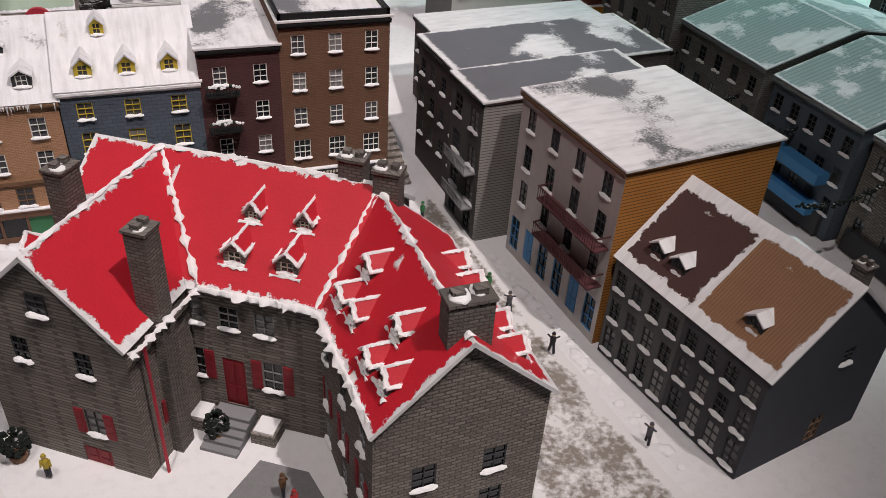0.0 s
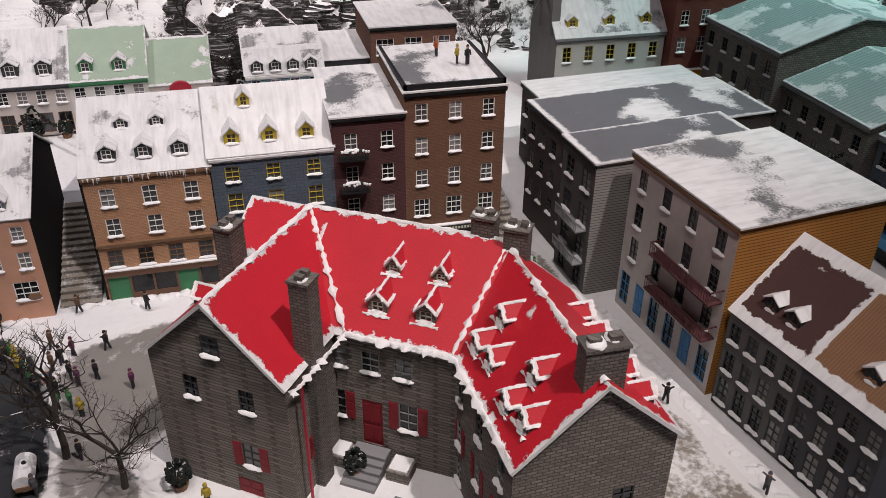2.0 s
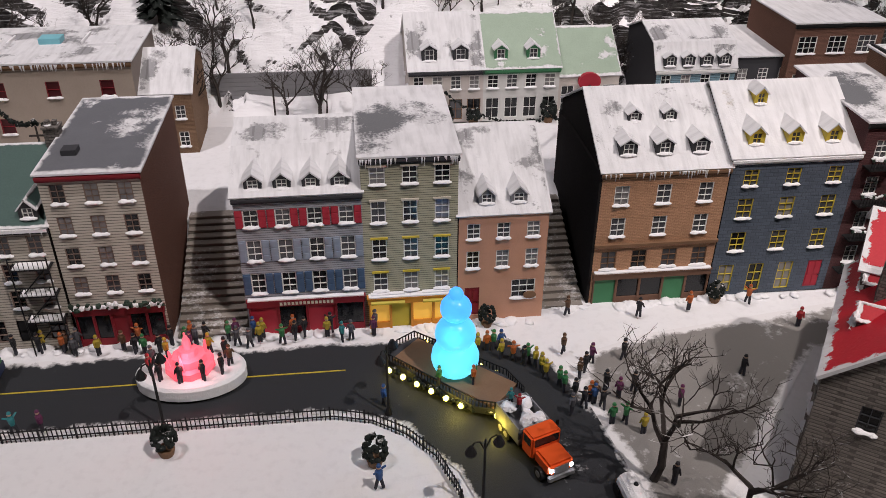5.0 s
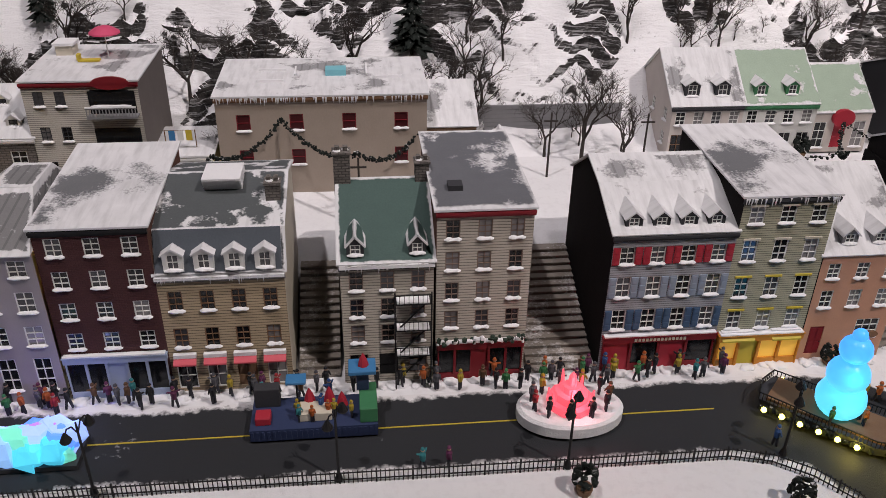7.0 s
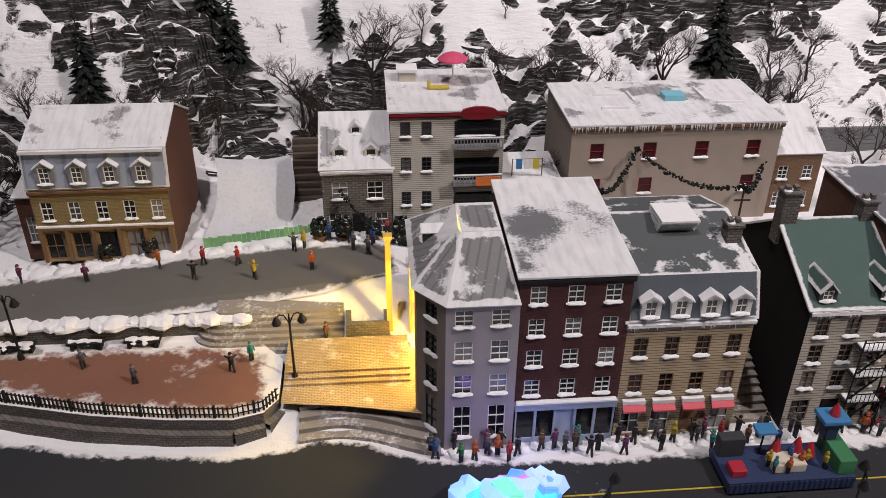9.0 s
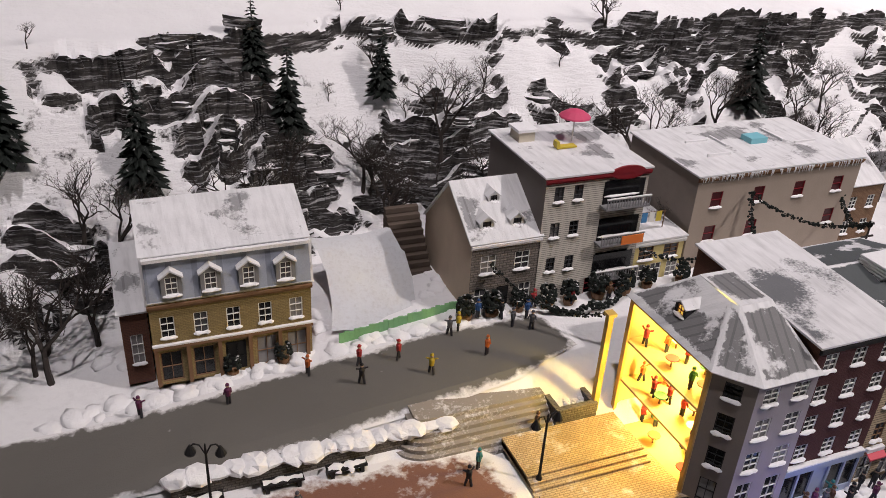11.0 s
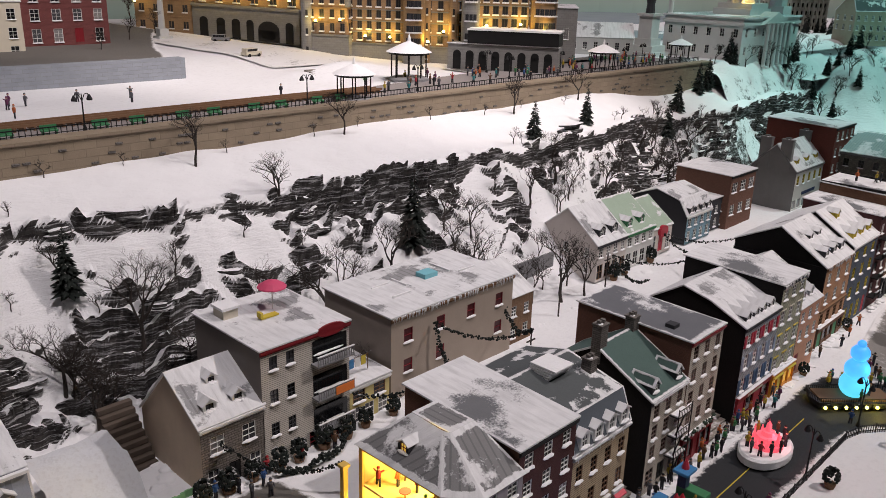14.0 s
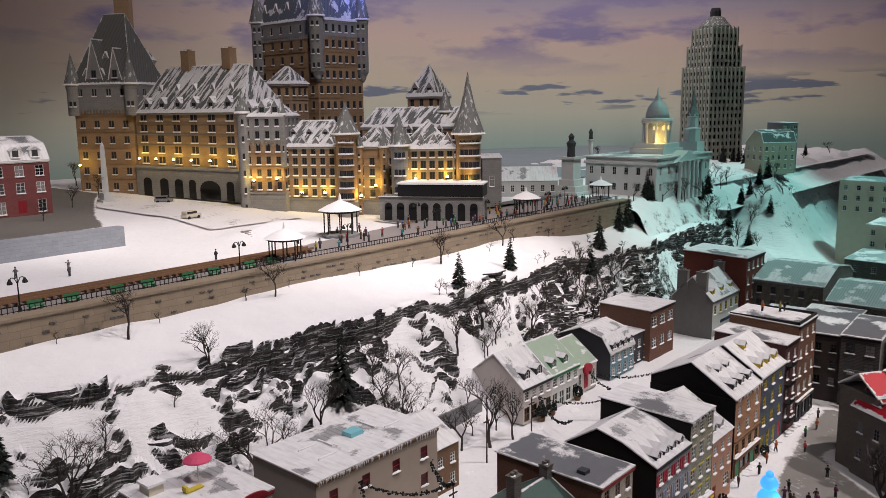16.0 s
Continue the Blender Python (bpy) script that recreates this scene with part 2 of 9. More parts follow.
def frost_mat(name, c, thr=0.35):
    """Bark or needles with frost lying on what faces up."""
    k = Nodes(name)
    nz = k.sep(k.n("ShaderNodeNewGeometry").outputs["Normal"])[2]
    fac = k.math("MULTIPLY", k.math("SUBTRACT", k.math("ADD", nz, k.math("MULTIPLY", k.math("SUBTRACT", k.noise(220, 3), 0.5), 1.6)), thr), 4.0, True)
    k.color(k.mix(fac, k.mix(k.noise(90, 3), c, dark(c, 0.4)), (0.62, 0.61, 0.62)))
    return k.done(0.9)


M_TWIG = frost_mat("frosted_twigs", (0.05, 0.04, 0.035), 0.9)
M_NEEDLE = paint("fir_needles", (0.025, 0.045, 0.03), 0.9, 0.7, 200)
M_FIRSNOW = frost_mat("frosted_fir", (0.016, 0.022, 0.019), 0.95)
M_STONE = masonry("rough_grey_stone", (0.27, 0.24, 0.215), (0.12, 0.105, 0.095), (0.035, 0.03, 0.028), 0.0075, 0.0027, 0.0006, 1.0)
M_CHIM = masonry("chimney_stone", (0.2, 0.18, 0.165), (0.1, 0.09, 0.085), (0.03, 0.028, 0.027), 0.006, 0.0025, 0.0005, 1.0)


# ---- building blocks ----
def part(name, bm, material, parent=None, label="", mats=(), smooth=False):
    me = bpy.data.meshes.new(name)
    bm.to_mesh(me)
    bm.free()
    for mt in (material, *mats):
        me.materials.append(mt)
    if smooth:
        me.shade_smooth()
    ob = new(name, me)
    if parent:
        ob.parent = parent
    if label:
        tagged(ob, label)
    return ob


def share(name, me, parent, loc=(0, 0, 0), rz=0.0):
    ob = new(name, me)
    ob.parent = parent
    ob.matrix_basis = pose(*loc, 0, 0, rz)
    return ob


def thing(name, m, label, category, group="", kind=""):
    ob = new(name)
    ob.empty_display_size = 0.01
    ob.matrix_world = m
    return tagged(ob, label, category, group, kind)


def box(bm, x0, x1, y0, y1, z0, z1, mi=0, m=None):
    v = [bm.verts.new((x, y, z)) for z in (z0, z1) for y in (y0, y1) for x in (x0, x1)]
    if m is not None:
        for q in v:
            q.co = m @ q.co
    for f in ((0, 2, 3, 1), (4, 5, 7, 6), (0, 1, 5, 4), (2, 6, 7, 3), (0, 4, 6, 2), (1, 3, 7, 5)):
        bm.faces.new([v[i] for i in f]).material_index = mi
    return v


def tube(bm, a, b, r0, r1, n=6, mi=0, cap=True):
    a, b = Vector(a), Vector(b)
    d = (b - a).normalized()
    u = d.orthogonal().normalized()
    w = d.cross(u)
    ring = []
    for p, r in ((a, r0), (b, r1)):
        ring.append([bm.verts.new(p + (u * math.cos(t) + w * math.sin(t)) * r) for t in [2 * math.pi * i / n for i in range(n)]])
    for i in range(n):
        bm.faces.new((ring[0][i], ring[0][(i + 1) % n], ring[1][(i + 1) % n], ring[1][i])).material_index = mi
    if cap:
        bm.faces.new(ring[1]).material_index = mi
        bm.faces.new(ring[0][::-1]).material_index = mi


def blob(bm, c, r, seg=8, rings=5, mi=0, sz=1.0, wob=0.0):
    c = Vector(c)
    rows = []
    for j in range(rings + 1):
        ph = math.pi * j / rings
        row = []
        for i in range(seg):
            th = 2 * math.pi * i / seg
            p = Vector((math.sin(ph) * math.cos(th), math.sin(ph) * math.sin(th), math.cos(ph) * sz)) * r
            if wob:
                p *= 1 + wob * noise.noise((c + p) * (1.5 / r))
            row.append(c + p)
        rows.append(row)
    top, bot = bm.verts.new(rows[0][0]), bm.verts.new(rows[-1][0])
    vs = [[bm.verts.new(p) for p in r_] for r_ in rows[1:-1]]
    for i in range(seg):
        k = (i + 1) % seg
        bm.faces.new((top, vs[0][i], vs[0][k])).material_index = mi
        bm.faces.new((bot, vs[-1][k], vs[-1][i])).material_index = mi
        for a, b in zip(vs, vs[1:]):
            bm.faces.new((a[i], b[i], b[k], a[k])).material_index = mi


def lathe(bm, prof, n=12, c=(0, 0, 0), mi=0):
    rows = [[bm.verts.new((c[0] + r * math.cos(2 * math.pi * i / n), c[1] + r * math.sin(2 * math.pi * i / n), c[2] + z)) for i in range(n)] for r, z in prof]
    for a, b in zip(rows, rows[1:]):
        for i in range(n):
            bm.faces.new((a[i], a[(i + 1) % n], b[(i + 1) % n], b[i])).material_index = mi
    bm.faces.new(rows[-1]).material_index = mi
    bm.faces.new(rows[0][::-1]).material_index = mi


def layers(bm):
    return (bm.loops.layers.uv.get("ds") or bm.loops.layers.uv.new("ds"), bm.loops.layers.uv.get("de") or bm.loops.layers.uv.new("de"))


def roof_face(bm, pts, thick=0.0018, mi=0, far=(False, False, False, False)):
    """A roof plane: pts run eave left, eave right, ridge right, ridge left (or one peak). Edge distances go to the UV layers."""
    P = [Vector(p) for p in pts]
    nrm = (P[1] - P[0]).cross(P[2] - P[0]).normalized()
    if nrm.z < 0:
        nrm = -nrm
    la, lb = layers(bm)
    top = [bm.verts.new(p) for p in P]
    low = [bm.verts.new(p - nrm * thick) for p in P]

    def gap(p, a, b):
        d = (b - a).normalized()
        return (p - a - d * (p - a).dot(d)).length

    def edges(p):
        q = len(P)
        right = gap(p, P[1], P[2])
        left = gap(p, P[0], P[-1])
        eave = gap(p, P[0], P[1])
        ridge = gap(p, P[2], P[3]) if q == 4 else 1.0
        val = [left, right, eave, ridge]
        return [1.0 if f else v for f, v in zip(far, val)]

    f = bm.faces.new(top)
    f.normal_update()
    if f.normal.dot(nrm) < 0:
        f.normal_flip()
    f.material_index = mi
    for lp in f.loops:
        e = edges(lp.vert.co)
        lp[la].uv, lp[lb].uv = (e[0], e[1]), (e[2], e[3])
    g = bm.faces.new(low[::-1])
    for i in range(len(P)):
        j = (i + 1) % len(P)
        s = bm.faces.new((top[i], low[i], low[j], top[j]))
        s.material_index = mi
    return nrm


def roof_prof(top, mat, W, prof, ov=0.0025, x0=0.0):
    for i, (a, b) in enumerate(zip(prof, prof[1:])):
        bm = bmesh.new()
        lo, hi = (a, b) if a[1] <= b[1] else (b, a)
        da = Vector((0, a[0] - b[0], a[1] - b[1])).normalized() * (ov if i == 0 else 0)
        db = Vector((0, b[0] - a[0], b[1] - a[1])).normalized() * (ov if i == len(prof) - 2 else 0)
        pa, pb = Vector((0, *a)) + da, Vector((0, *b)) + db
        if lo is b:
            pa, pb = pb, pa
        up = Vector((0, 0, 0.0018))
        roof_face(bm, [Vector((x0 - ov, pa.y, pa.z)) + up, Vector((x0 + W + ov, pa.y, pa.z)) + up, Vector((x0 + W + ov, pb.y, pb.z)) + up, Vector((x0 - ov, pb.y, pb.z)) + up])
        part("roof" if len(prof) == 2 else "roof_slope", bm, mat, top)


def wall_panel(bm, M, W, H, holes, deep=0.002, mi=0, z0=0.0):
    """A wall in local x, z with openings cut through it and their reveals."""
    xs = sorted({0.0, W, *[h[0] for h in holes], *[h[2] for h in holes]})
    zs = sorted({z0, H, *[h[1] for h in holes], *[h[3] for h in holes]})
    cache = {}

    def v(x, y, z):
        key = (round(x, 6), round(y, 6), round(z, 6))
        if key not in cache:
            cache[key] = bm.verts.new(M @ Vector((x, y, z)))
        return cache[key]

    for xa, xb in zip(xs, xs[1:]):
        for za, zb in zip(zs, zs[1:]):
            cx, cz = (xa + xb) / 2, (za + zb) / 2
            if any(h[0] < cx < h[2] and h[1] < cz < h[3] for h in holes):
                continue
            bm.faces.new((v(xa, 0, za), v(xb, 0, za), v(xb, 0, zb), v(xa, 0, zb))).material_index = mi
    for a, b, c, d in holes:
        ring = [(a, b), (c, b), (c, d), (a, d)]
        for (x1, z1), (x2, z2) in zip(ring, ring[1:] + ring[:1]):
            bm.faces.new([v(*q) for q in ((x1, 0, z1), (x1, deep, z1), (x2, deep, z2), (x2, 0, z2))]).material_index = mi
    return v


MESHES = {}


def window_mesh(w, h, frame, nx=2, nz=3, bar=0.0006, arch=False):
    key = ("win", round(w, 4), round(h, 4), frame.name, nx, nz)
    if key not in MESHES:
        bm = bmesh.new()
        e, bar = 0.0008, 0.0005
        cw, ch = (w - 2 * e - bar * (nx - 1)) / nx, (h - 2 * e - bar * (nz - 1)) / nz
        lights = [(e + i * (cw + bar), e + j * (ch + bar), e + i * (cw + bar) + cw, e + j * (ch + bar) + ch) for i in range(nx) for j in range(nz)]
        wall_panel(bm, Matrix.Translation((0, 0.0004, 0)), w, h, lights, 0.001)
        me = bpy.data.meshes.new("window")
        bm.to_mesh(me)
        bm.free()
        me.materials.append(frame)
        MESHES[key] = me
    return MESHES[key]


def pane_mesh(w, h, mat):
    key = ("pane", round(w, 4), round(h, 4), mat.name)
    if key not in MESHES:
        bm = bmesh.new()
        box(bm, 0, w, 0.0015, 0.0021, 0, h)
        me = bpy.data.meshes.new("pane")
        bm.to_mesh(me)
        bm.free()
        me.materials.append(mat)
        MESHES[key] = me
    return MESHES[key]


def sill_mesh(w, mat, seed=0):
    key = ("sill", round(w, 4), mat.name, seed)
    if key not in MESHES:
        r = random.Random(seed)
        bm = bmesh.new()
        n = 6
        prof = [(0.0, -0.0006), (-0.002, -0.0006), (-0.0024, 0.0003), (-0.0014, 0.0013), (0.0006, 0.0015)]
        rows = []
        for i in range(n + 1):
            x = -0.0012 + (w + 0.0024) * i / n
            k = 0.55 if i in (0, n) else r.uniform(0.8, 1.35)
            rows.append([bm.verts.new((x, y * k, z * k)) for y, z in prof])
        for a, b in zip(rows, rows[1:]):
            for j in range(len(prof) - 1):
                bm.faces.new((a[j], a[j + 1], b[j + 1], b[j]))
        bm.faces.new(rows[0][::-1])
        bm.faces.new(rows[-1])
        me = bpy.data.meshes.new("snowy_sill")
        bm.to_mesh(me)
        bm.free()
        me.materials.append(mat)
        MESHES[key] = me
    return MESHES[key]


def shutter_mesh(w, h, mat):
    key = ("shut", round(w, 4), round(h, 4), mat.name)
    if key not in MESHES:
        bm = bmesh.new()
        box(bm, 0, w, -0.0009, 0, 0, h)
        for i in range(3):
            box(bm, w * 0.15, w * 0.85, -0.0013, -0.0009, h * (0.06 + i * 0.32), h * (0.3 + i * 0.32))
        me = bpy.data.meshes.new("shutter")
        bm.to_mesh(me)
        bm.free()
        me.materials.append(mat)
        MESHES[key] = me
    return MESHES[key]


RND = random.Random(5)


def add_window(parent, M, x, z, w, h, frame, shut=None, sill=True, nx=2, nz=3, glass=None, name="window"):
    wob = new(name, window_mesh(w, h, frame, nx, nz))
    wob.parent = parent
    wob.matrix_basis = M @ pose(x, 0, z)
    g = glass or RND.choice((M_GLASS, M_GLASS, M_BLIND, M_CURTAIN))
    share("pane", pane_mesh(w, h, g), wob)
    if sill:
        share("snowy_sill", sill_mesh(w, M_CAP, RND.randrange(4)), wob)
    if shut:
        sw = w * 0.48
        share("shutter", shutter_mesh(sw, h, shut), wob, (-sw - 0.0003, 0, 0))
        share("shutter", shutter_mesh(sw, h, shut), wob, (w + 0.0003, 0, 0))
    return wob


def door_part(parent, M, x, z, w, h, mat, name="door"):
    bm = bmesh.new()
    box(bm, 0, w, 0.0008, 0.002, 0, h)
    for i in (0.12, 0.56):
        box(bm, w * i, w * (i + 0.32), 0.0002, 0.0008, h * 0.08, h * 0.42)
        box(bm, w * i, w * (i + 0.32), 0.0002, 0.0008, h * 0.5, h * 0.92)
    ob = part(name, bm, mat, parent)
    ob.matrix_basis = M @ pose(x, 0, z)
    bm = bmesh.new()
    blob(bm, (w * 0.86, -0.0004, h * 0.46), 0.0006, 6, 4)
    part("door_knob", bm, M_BLACK, ob)
    return ob


def row_holes(W, z, h, n, w, margin=None):
    m = W / n / 2 - w / 2 if margin is None else margin
    step = (W - 2 * m - w) / max(1, n - 1)
    return [(m + i * step, z, m + i * step + w, z + h) for i in range(n)]


def dormer(parent, at, w, h, d, wallm, roofm, frame, rise=0.006, M=None, glass=None, cap=True, nz=2):
    """A gabled dormer: front at `at`, running back into the roof."""
    bm = bmesh.new()
    hole = (w * 0.2, h * 0.14, w * 0.8, h * 0.95)
    wall_panel(bm, Matrix(), w, h, [hole], 0.0015)
    v = [bm.verts.new(q) for q in ((0, 0, h), (w, 0, h), (w / 2, 0, h + rise))]
    bm.faces.new(v)
    for x in (0, w):
        bm.faces.new([bm.verts.new(q) for q in ((x, 0, 0), (x, d, 0), (x, d, h), (x, 0, h))])
    bmesh.ops.remove_doubles(bm, verts=bm.verts[:], dist=1e-5)
    dm = part("dormer", bm, wallm, parent)
    dm.matrix_basis = (M or Matrix()) @ pose(*at)
    add = window_mesh(hole[2] - hole[0], hole[3] - hole[1], frame, 2, nz, 0.0005)
    share("window_frame", add, dm, (hole[0], 0, hole[1]))
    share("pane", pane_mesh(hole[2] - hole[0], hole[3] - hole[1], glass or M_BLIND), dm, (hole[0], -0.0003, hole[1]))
    bm = bmesh.new()
    o = 0.0016
    for s in (0, 1):
        xe = -o if s == 0 else w + o
        sag = -o * rise / (w / 2)
        roof_face(bm, [(xe, -o, h + sag), (xe, d, h + sag), (w / 2, d, h + rise), (w / 2, -o, h + rise)], 0.0012)
    part("dormer_roof", bm, roofm, dm)
    if cap:
        share("snowy_sill", sill_mesh(w * 0.8, M_CAP, 1), dm, (w * 0.1, 0, h * 0.1))
    return dm


def chimney(parent, at, w, d, h, mat, M=None, snow=True):
    bm = bmesh.new()
    box(bm, -w / 2, w / 2, -d / 2, d / 2, 0, h)
    box(bm, -w / 2 - 0.001, w / 2 + 0.001, -d / 2 - 0.001, d / 2 + 0.001, h, h + 0.002)
    for s in (-1, 1):
        box(bm, s * w / 4 - w / 7, s * w / 4 + w / 7, -d / 5, d / 5, h + 0.002, h + 0.006)
    c = part("chimney", bm, mat, parent)
    c.matrix_basis = (M or Matrix()) @ pose(*at)
    if snow:
        bm = bmesh.new()
        blob(bm, (-w * 0.24, -d * 0.1, h + 0.002), w * 0.27, 9, 5, 0, 0.3, 0.6)
        blob(bm, (w * 0.25, d * 0.12, h + 0.002), w * 0.22, 9, 5, 0, 0.3, 0.6)
        part("snow_cap", bm, M_CAP, c, smooth=True)
    return c


def house(name, label, m, W, D, prof, wallm, roofm, rows=(), frame=M_WHITE, sidem=None, cornice=None, left=(), right=(), category="house", group=""):
    """A house: front wall along local x at y = 0 facing -y, roof over the profile (y, z). rows: dicts of window rows."""
    top = thing(name, m, label, category, group)
    H = prof[0][1]
    holes, plan = [], []
    for r in rows:
        for i, hb in enumerate(row_holes(W, r["z"], r["h"], r["n"], r["w"], r.get("margin"))):
            if i in r.get("skip", ()):
                continue
            holes.append(hb)
            plan.append((hb, r, i))
    bm = bmesh.new()
    wall_panel(bm, Matrix(), W, H, holes)
    part("front_wall", bm, wallm, top)
    for nm, x, sgn, sp in (("side_wall", 0.0, -1, left), ("side_wall", W, 1, right)):
        bm = bmesh.new()
        Ms = Matrix.Translation((x, D if sgn < 0 else 0, 0)) @ Matrix.Rotation(radians(-90 if sgn < 0 else 90), 4, "Z")
        sh = []
        for r in sp:
            for i, hb in enumerate(row_holes(D, r["z"], r["h"], r["n"], r["w"], r.get("margin"))):
                if i not in r.get("skip", ()):
                    sh.append((hb, r))
        lowest = min(prof[0][1], prof[-1][1])
        wall_panel(bm, Ms, D, lowest, [q[0] for q in sh])
        pts = [(x, 0, lowest)] + [(x, y, z) for y, z in prof] + [(x, D, lowest)]
        clean = [pts[0]]
        for p in pts[1:]:
            if (Vector(p) - Vector(clean[-1])).length > 1e-5:
                clean.append(p)
        if (Vector(clean[0]) - Vector(clean[-1])).length < 1e-5:
            clean.pop()
        if len(clean) > 2:
            bm.faces.new([bm.verts.new(p) for p in (clean if sgn < 0 else clean[::-1])])
        bmesh.ops.remove_doubles(bm, verts=bm.verts[:], dist=1e-5)
        part(nm, bm, sidem or wallm, top)
        for hb, r in sh:
            add_window(top, Ms, hb[0], hb[1], hb[2] - hb[0], hb[3] - hb[1], r.get("frame", frame), r.get("shut"), r.get("sill", True), r.get("nx", 2), r.get("nz", 3), r.get("glass"))
    bm = bmesh.new()
    wall_panel(bm, Matrix.Translation((W, D, 0)) @ Matrix.Rotation(math.pi, 4, "Z"), W, prof[-1][1], [])
    part("back_wall", bm, sidem or wallm, top)
    roof_prof(top, roofm, W, prof)
    for hb, r, i in plan:
        w, h = hb[2] - hb[0], hb[3] - hb[1]
        if i in r.get("doors", ()):
            door_part(top, Matrix(), hb[0], hb[1], w, h, r.get("door", M_RED))
            continue
        add_window(top, Matrix(), hb[0], hb[1], w, h, r.get("frame", frame), r.get("shut"), r.get("sill", True), r.get("nx", 2), r.get("nz", 3), r.get("glass"))
        if r.get("lintel"):
            bm = bmesh.new()
            box(bm, -0.0012, w + 0.0012, -0.0012, 0, h, h + 0.0018)
            lt = part("lintel", bm, r["lintel"], top)
            lt.matrix_basis = pose(hb[0], 0, hb[1])
    if cornice:
        bm = bmesh.new()
        box(bm, -0.001, W + 0.001, -0.0028, 0, H - 0.0035, H - 0.0012)
        box(bm, -0.001, W + 0.001, -0.0018, 0, H - 0.0055, H - 0.0035)
        part("cornice", bm, cornice, top)
    return top


def band(parent, W, z, h, mat, out=0.002, name="string_course", x0=0.0):
    bm = bmesh.new()
    box(bm, x0 - 0.0005, x0 + W + 0.0005, -out, 0, z, z + h)
    return part(name, bm, mat, parent)


def awning(parent, x, z, w, mat, out=0.008, drop=0.006):
    bm = bmesh.new()
    vs = [bm.verts.new(p) for p in ((x, 0, z), (x + w, 0, z), (x + w, -out, z - drop), (x, -out, z - drop), (x + w, -out, z - drop - 0.0015), (x, -out, z - drop - 0.0015), (x, 0, z - 0.001), (x + w, 0, z - 0.001))]
    for f in ((0, 3, 2, 1), (3, 5, 4, 2), (6, 7, 4, 5), (0, 6, 5, 3), (1, 2, 4, 7)):
        bm.faces.new([vs[i] for i in f])
    a = part("awning", bm, mat, parent)
    bm = bmesh.new()
    box(bm, x, x + w, -out * 0.5, -0.0002, z - drop * 0.4, z + 0.0012)
    part("snow_cap", bm, M_CAP, a)
    return a


def slab(name, pts, z, mat, label, category, kind="structure", thick=0.002, hz=None, sub=0.02):
    """A paved area over the ground: polygon grid with the distance to its border in the UV layers."""
    bm = bmesh.new()
    la, lb = layers(bm)
    P = [Vector((*p, 0)) for p in pts]
    f = bm.faces.new([bm.verts.new(p) for p in P])
    f.normal_update()
    if f.normal.z < 0:
        f.normal_flip()
    xs, ys = [p.x for p in P], [p.y for p in P]
    for ax, a, b in (((1, 0, 0), min(xs), max(xs)), ((0, 1, 0), min(ys), max(ys))):
        n = int((b - a) / sub)
        for i in range(1, n + 1):
            co = Vector(ax) * (a + (b - a) * i / (n + 1))
            bmesh.ops.bisect_plane(bm, geom=bm.verts[:] + bm.edges[:] + bm.faces[:], plane_co=co, plane_no=ax)

    def edge(p):
        best = 9.0
        for a, b in zip(P, P[1:] + P[:1]):
            d = b - a
            t = max(0, min(1, (p - a).dot(d) / d.length_squared))
            best = min(best, (p - a - d * t).length)
        return best

    flat = {v: edge(Vector((v.co.x, v.co.y, 0))) for v in bm.verts}
    for fc in bm.faces:
        for lp in fc.loops:
            lp[lb].uv = (flat[lp.vert], 1.0)
    for v in bm.verts:
        v.co.z = (hz(v.co.x, v.co.y) if hz else 0) + z
    ob = part(name, bm, mat)
    return tagged(ob, label, category, "", kind)


def sstep(a, b, x):
    t = max(0.0, min(1.0, (x - a) / (b - a)))
    return t * t * (3 - 2 * t)


def snow_line(parent, a, b, rad=0.002, n=16, seed=0, name="snow_ridge"):
    """A ragged ridge of snow lying along a line of the roof."""
    rr = random.Random(seed)
    a, b = Vector(a), Vector(b)
    bm = bmesh.new()
    d = (b - a).normalized()
    side = d.cross(Vector((0, 0, 1))).normalized()
    rows_ = []
    for i in range(n + 1):
        p = a.lerp(b, i / n) + side * rr.uniform(-0.4, 0.4) * rad
        k = rad * rr.choice((0.2, 0.6, 0.9, 1.2, 1.9)) * rr.uniform(0.8, 1.2)
        rows_.append([bm.verts.new(p + side * (k * s) + Vector((0, 0, z * rad))) for s, z in ((-1.3, -0.9), (-0.6, 0.25), (0.0, 0.55), (0.6, 0.25), (1.3, -0.9))])
    for u, v in zip(rows_, rows_[1:]):
        for j in range(4):
            bm.faces.new((u[j], u[j + 1], v[j + 1], v[j]))
    return part(name, bm, M_CAP, parent, smooth=True)


# ---- ground, cliff and terrace ----
def level(x, y):
    """Height of the snowy ground."""
    n = noise.noise((x * 9, y * 9, 0)) * 0.0018 + noise.noise((x * 40, y * 40, 3)) * 0.0007
    if x < -1.045:
        up = 0.03 + 0.09 * (x + 1.4)
        up = max(0.012, min(0.057, up))
        kerb = 0.71 + 0.176 * max(0.0, -1.19 - x)
        z = 0.015 * sstep(kerb, kerb + 0.045, y) + (up - 0.015) * sstep(0.80, 0.88, y)
    else:
        z = 0.056 * sstep(0.78, 0.86, y)
        if x > 0.24:
            z = 0.056 * sstep(0.80, 1.0, y)
    return z + n * sstep(0.69, 0.72, y) + n * 0.3


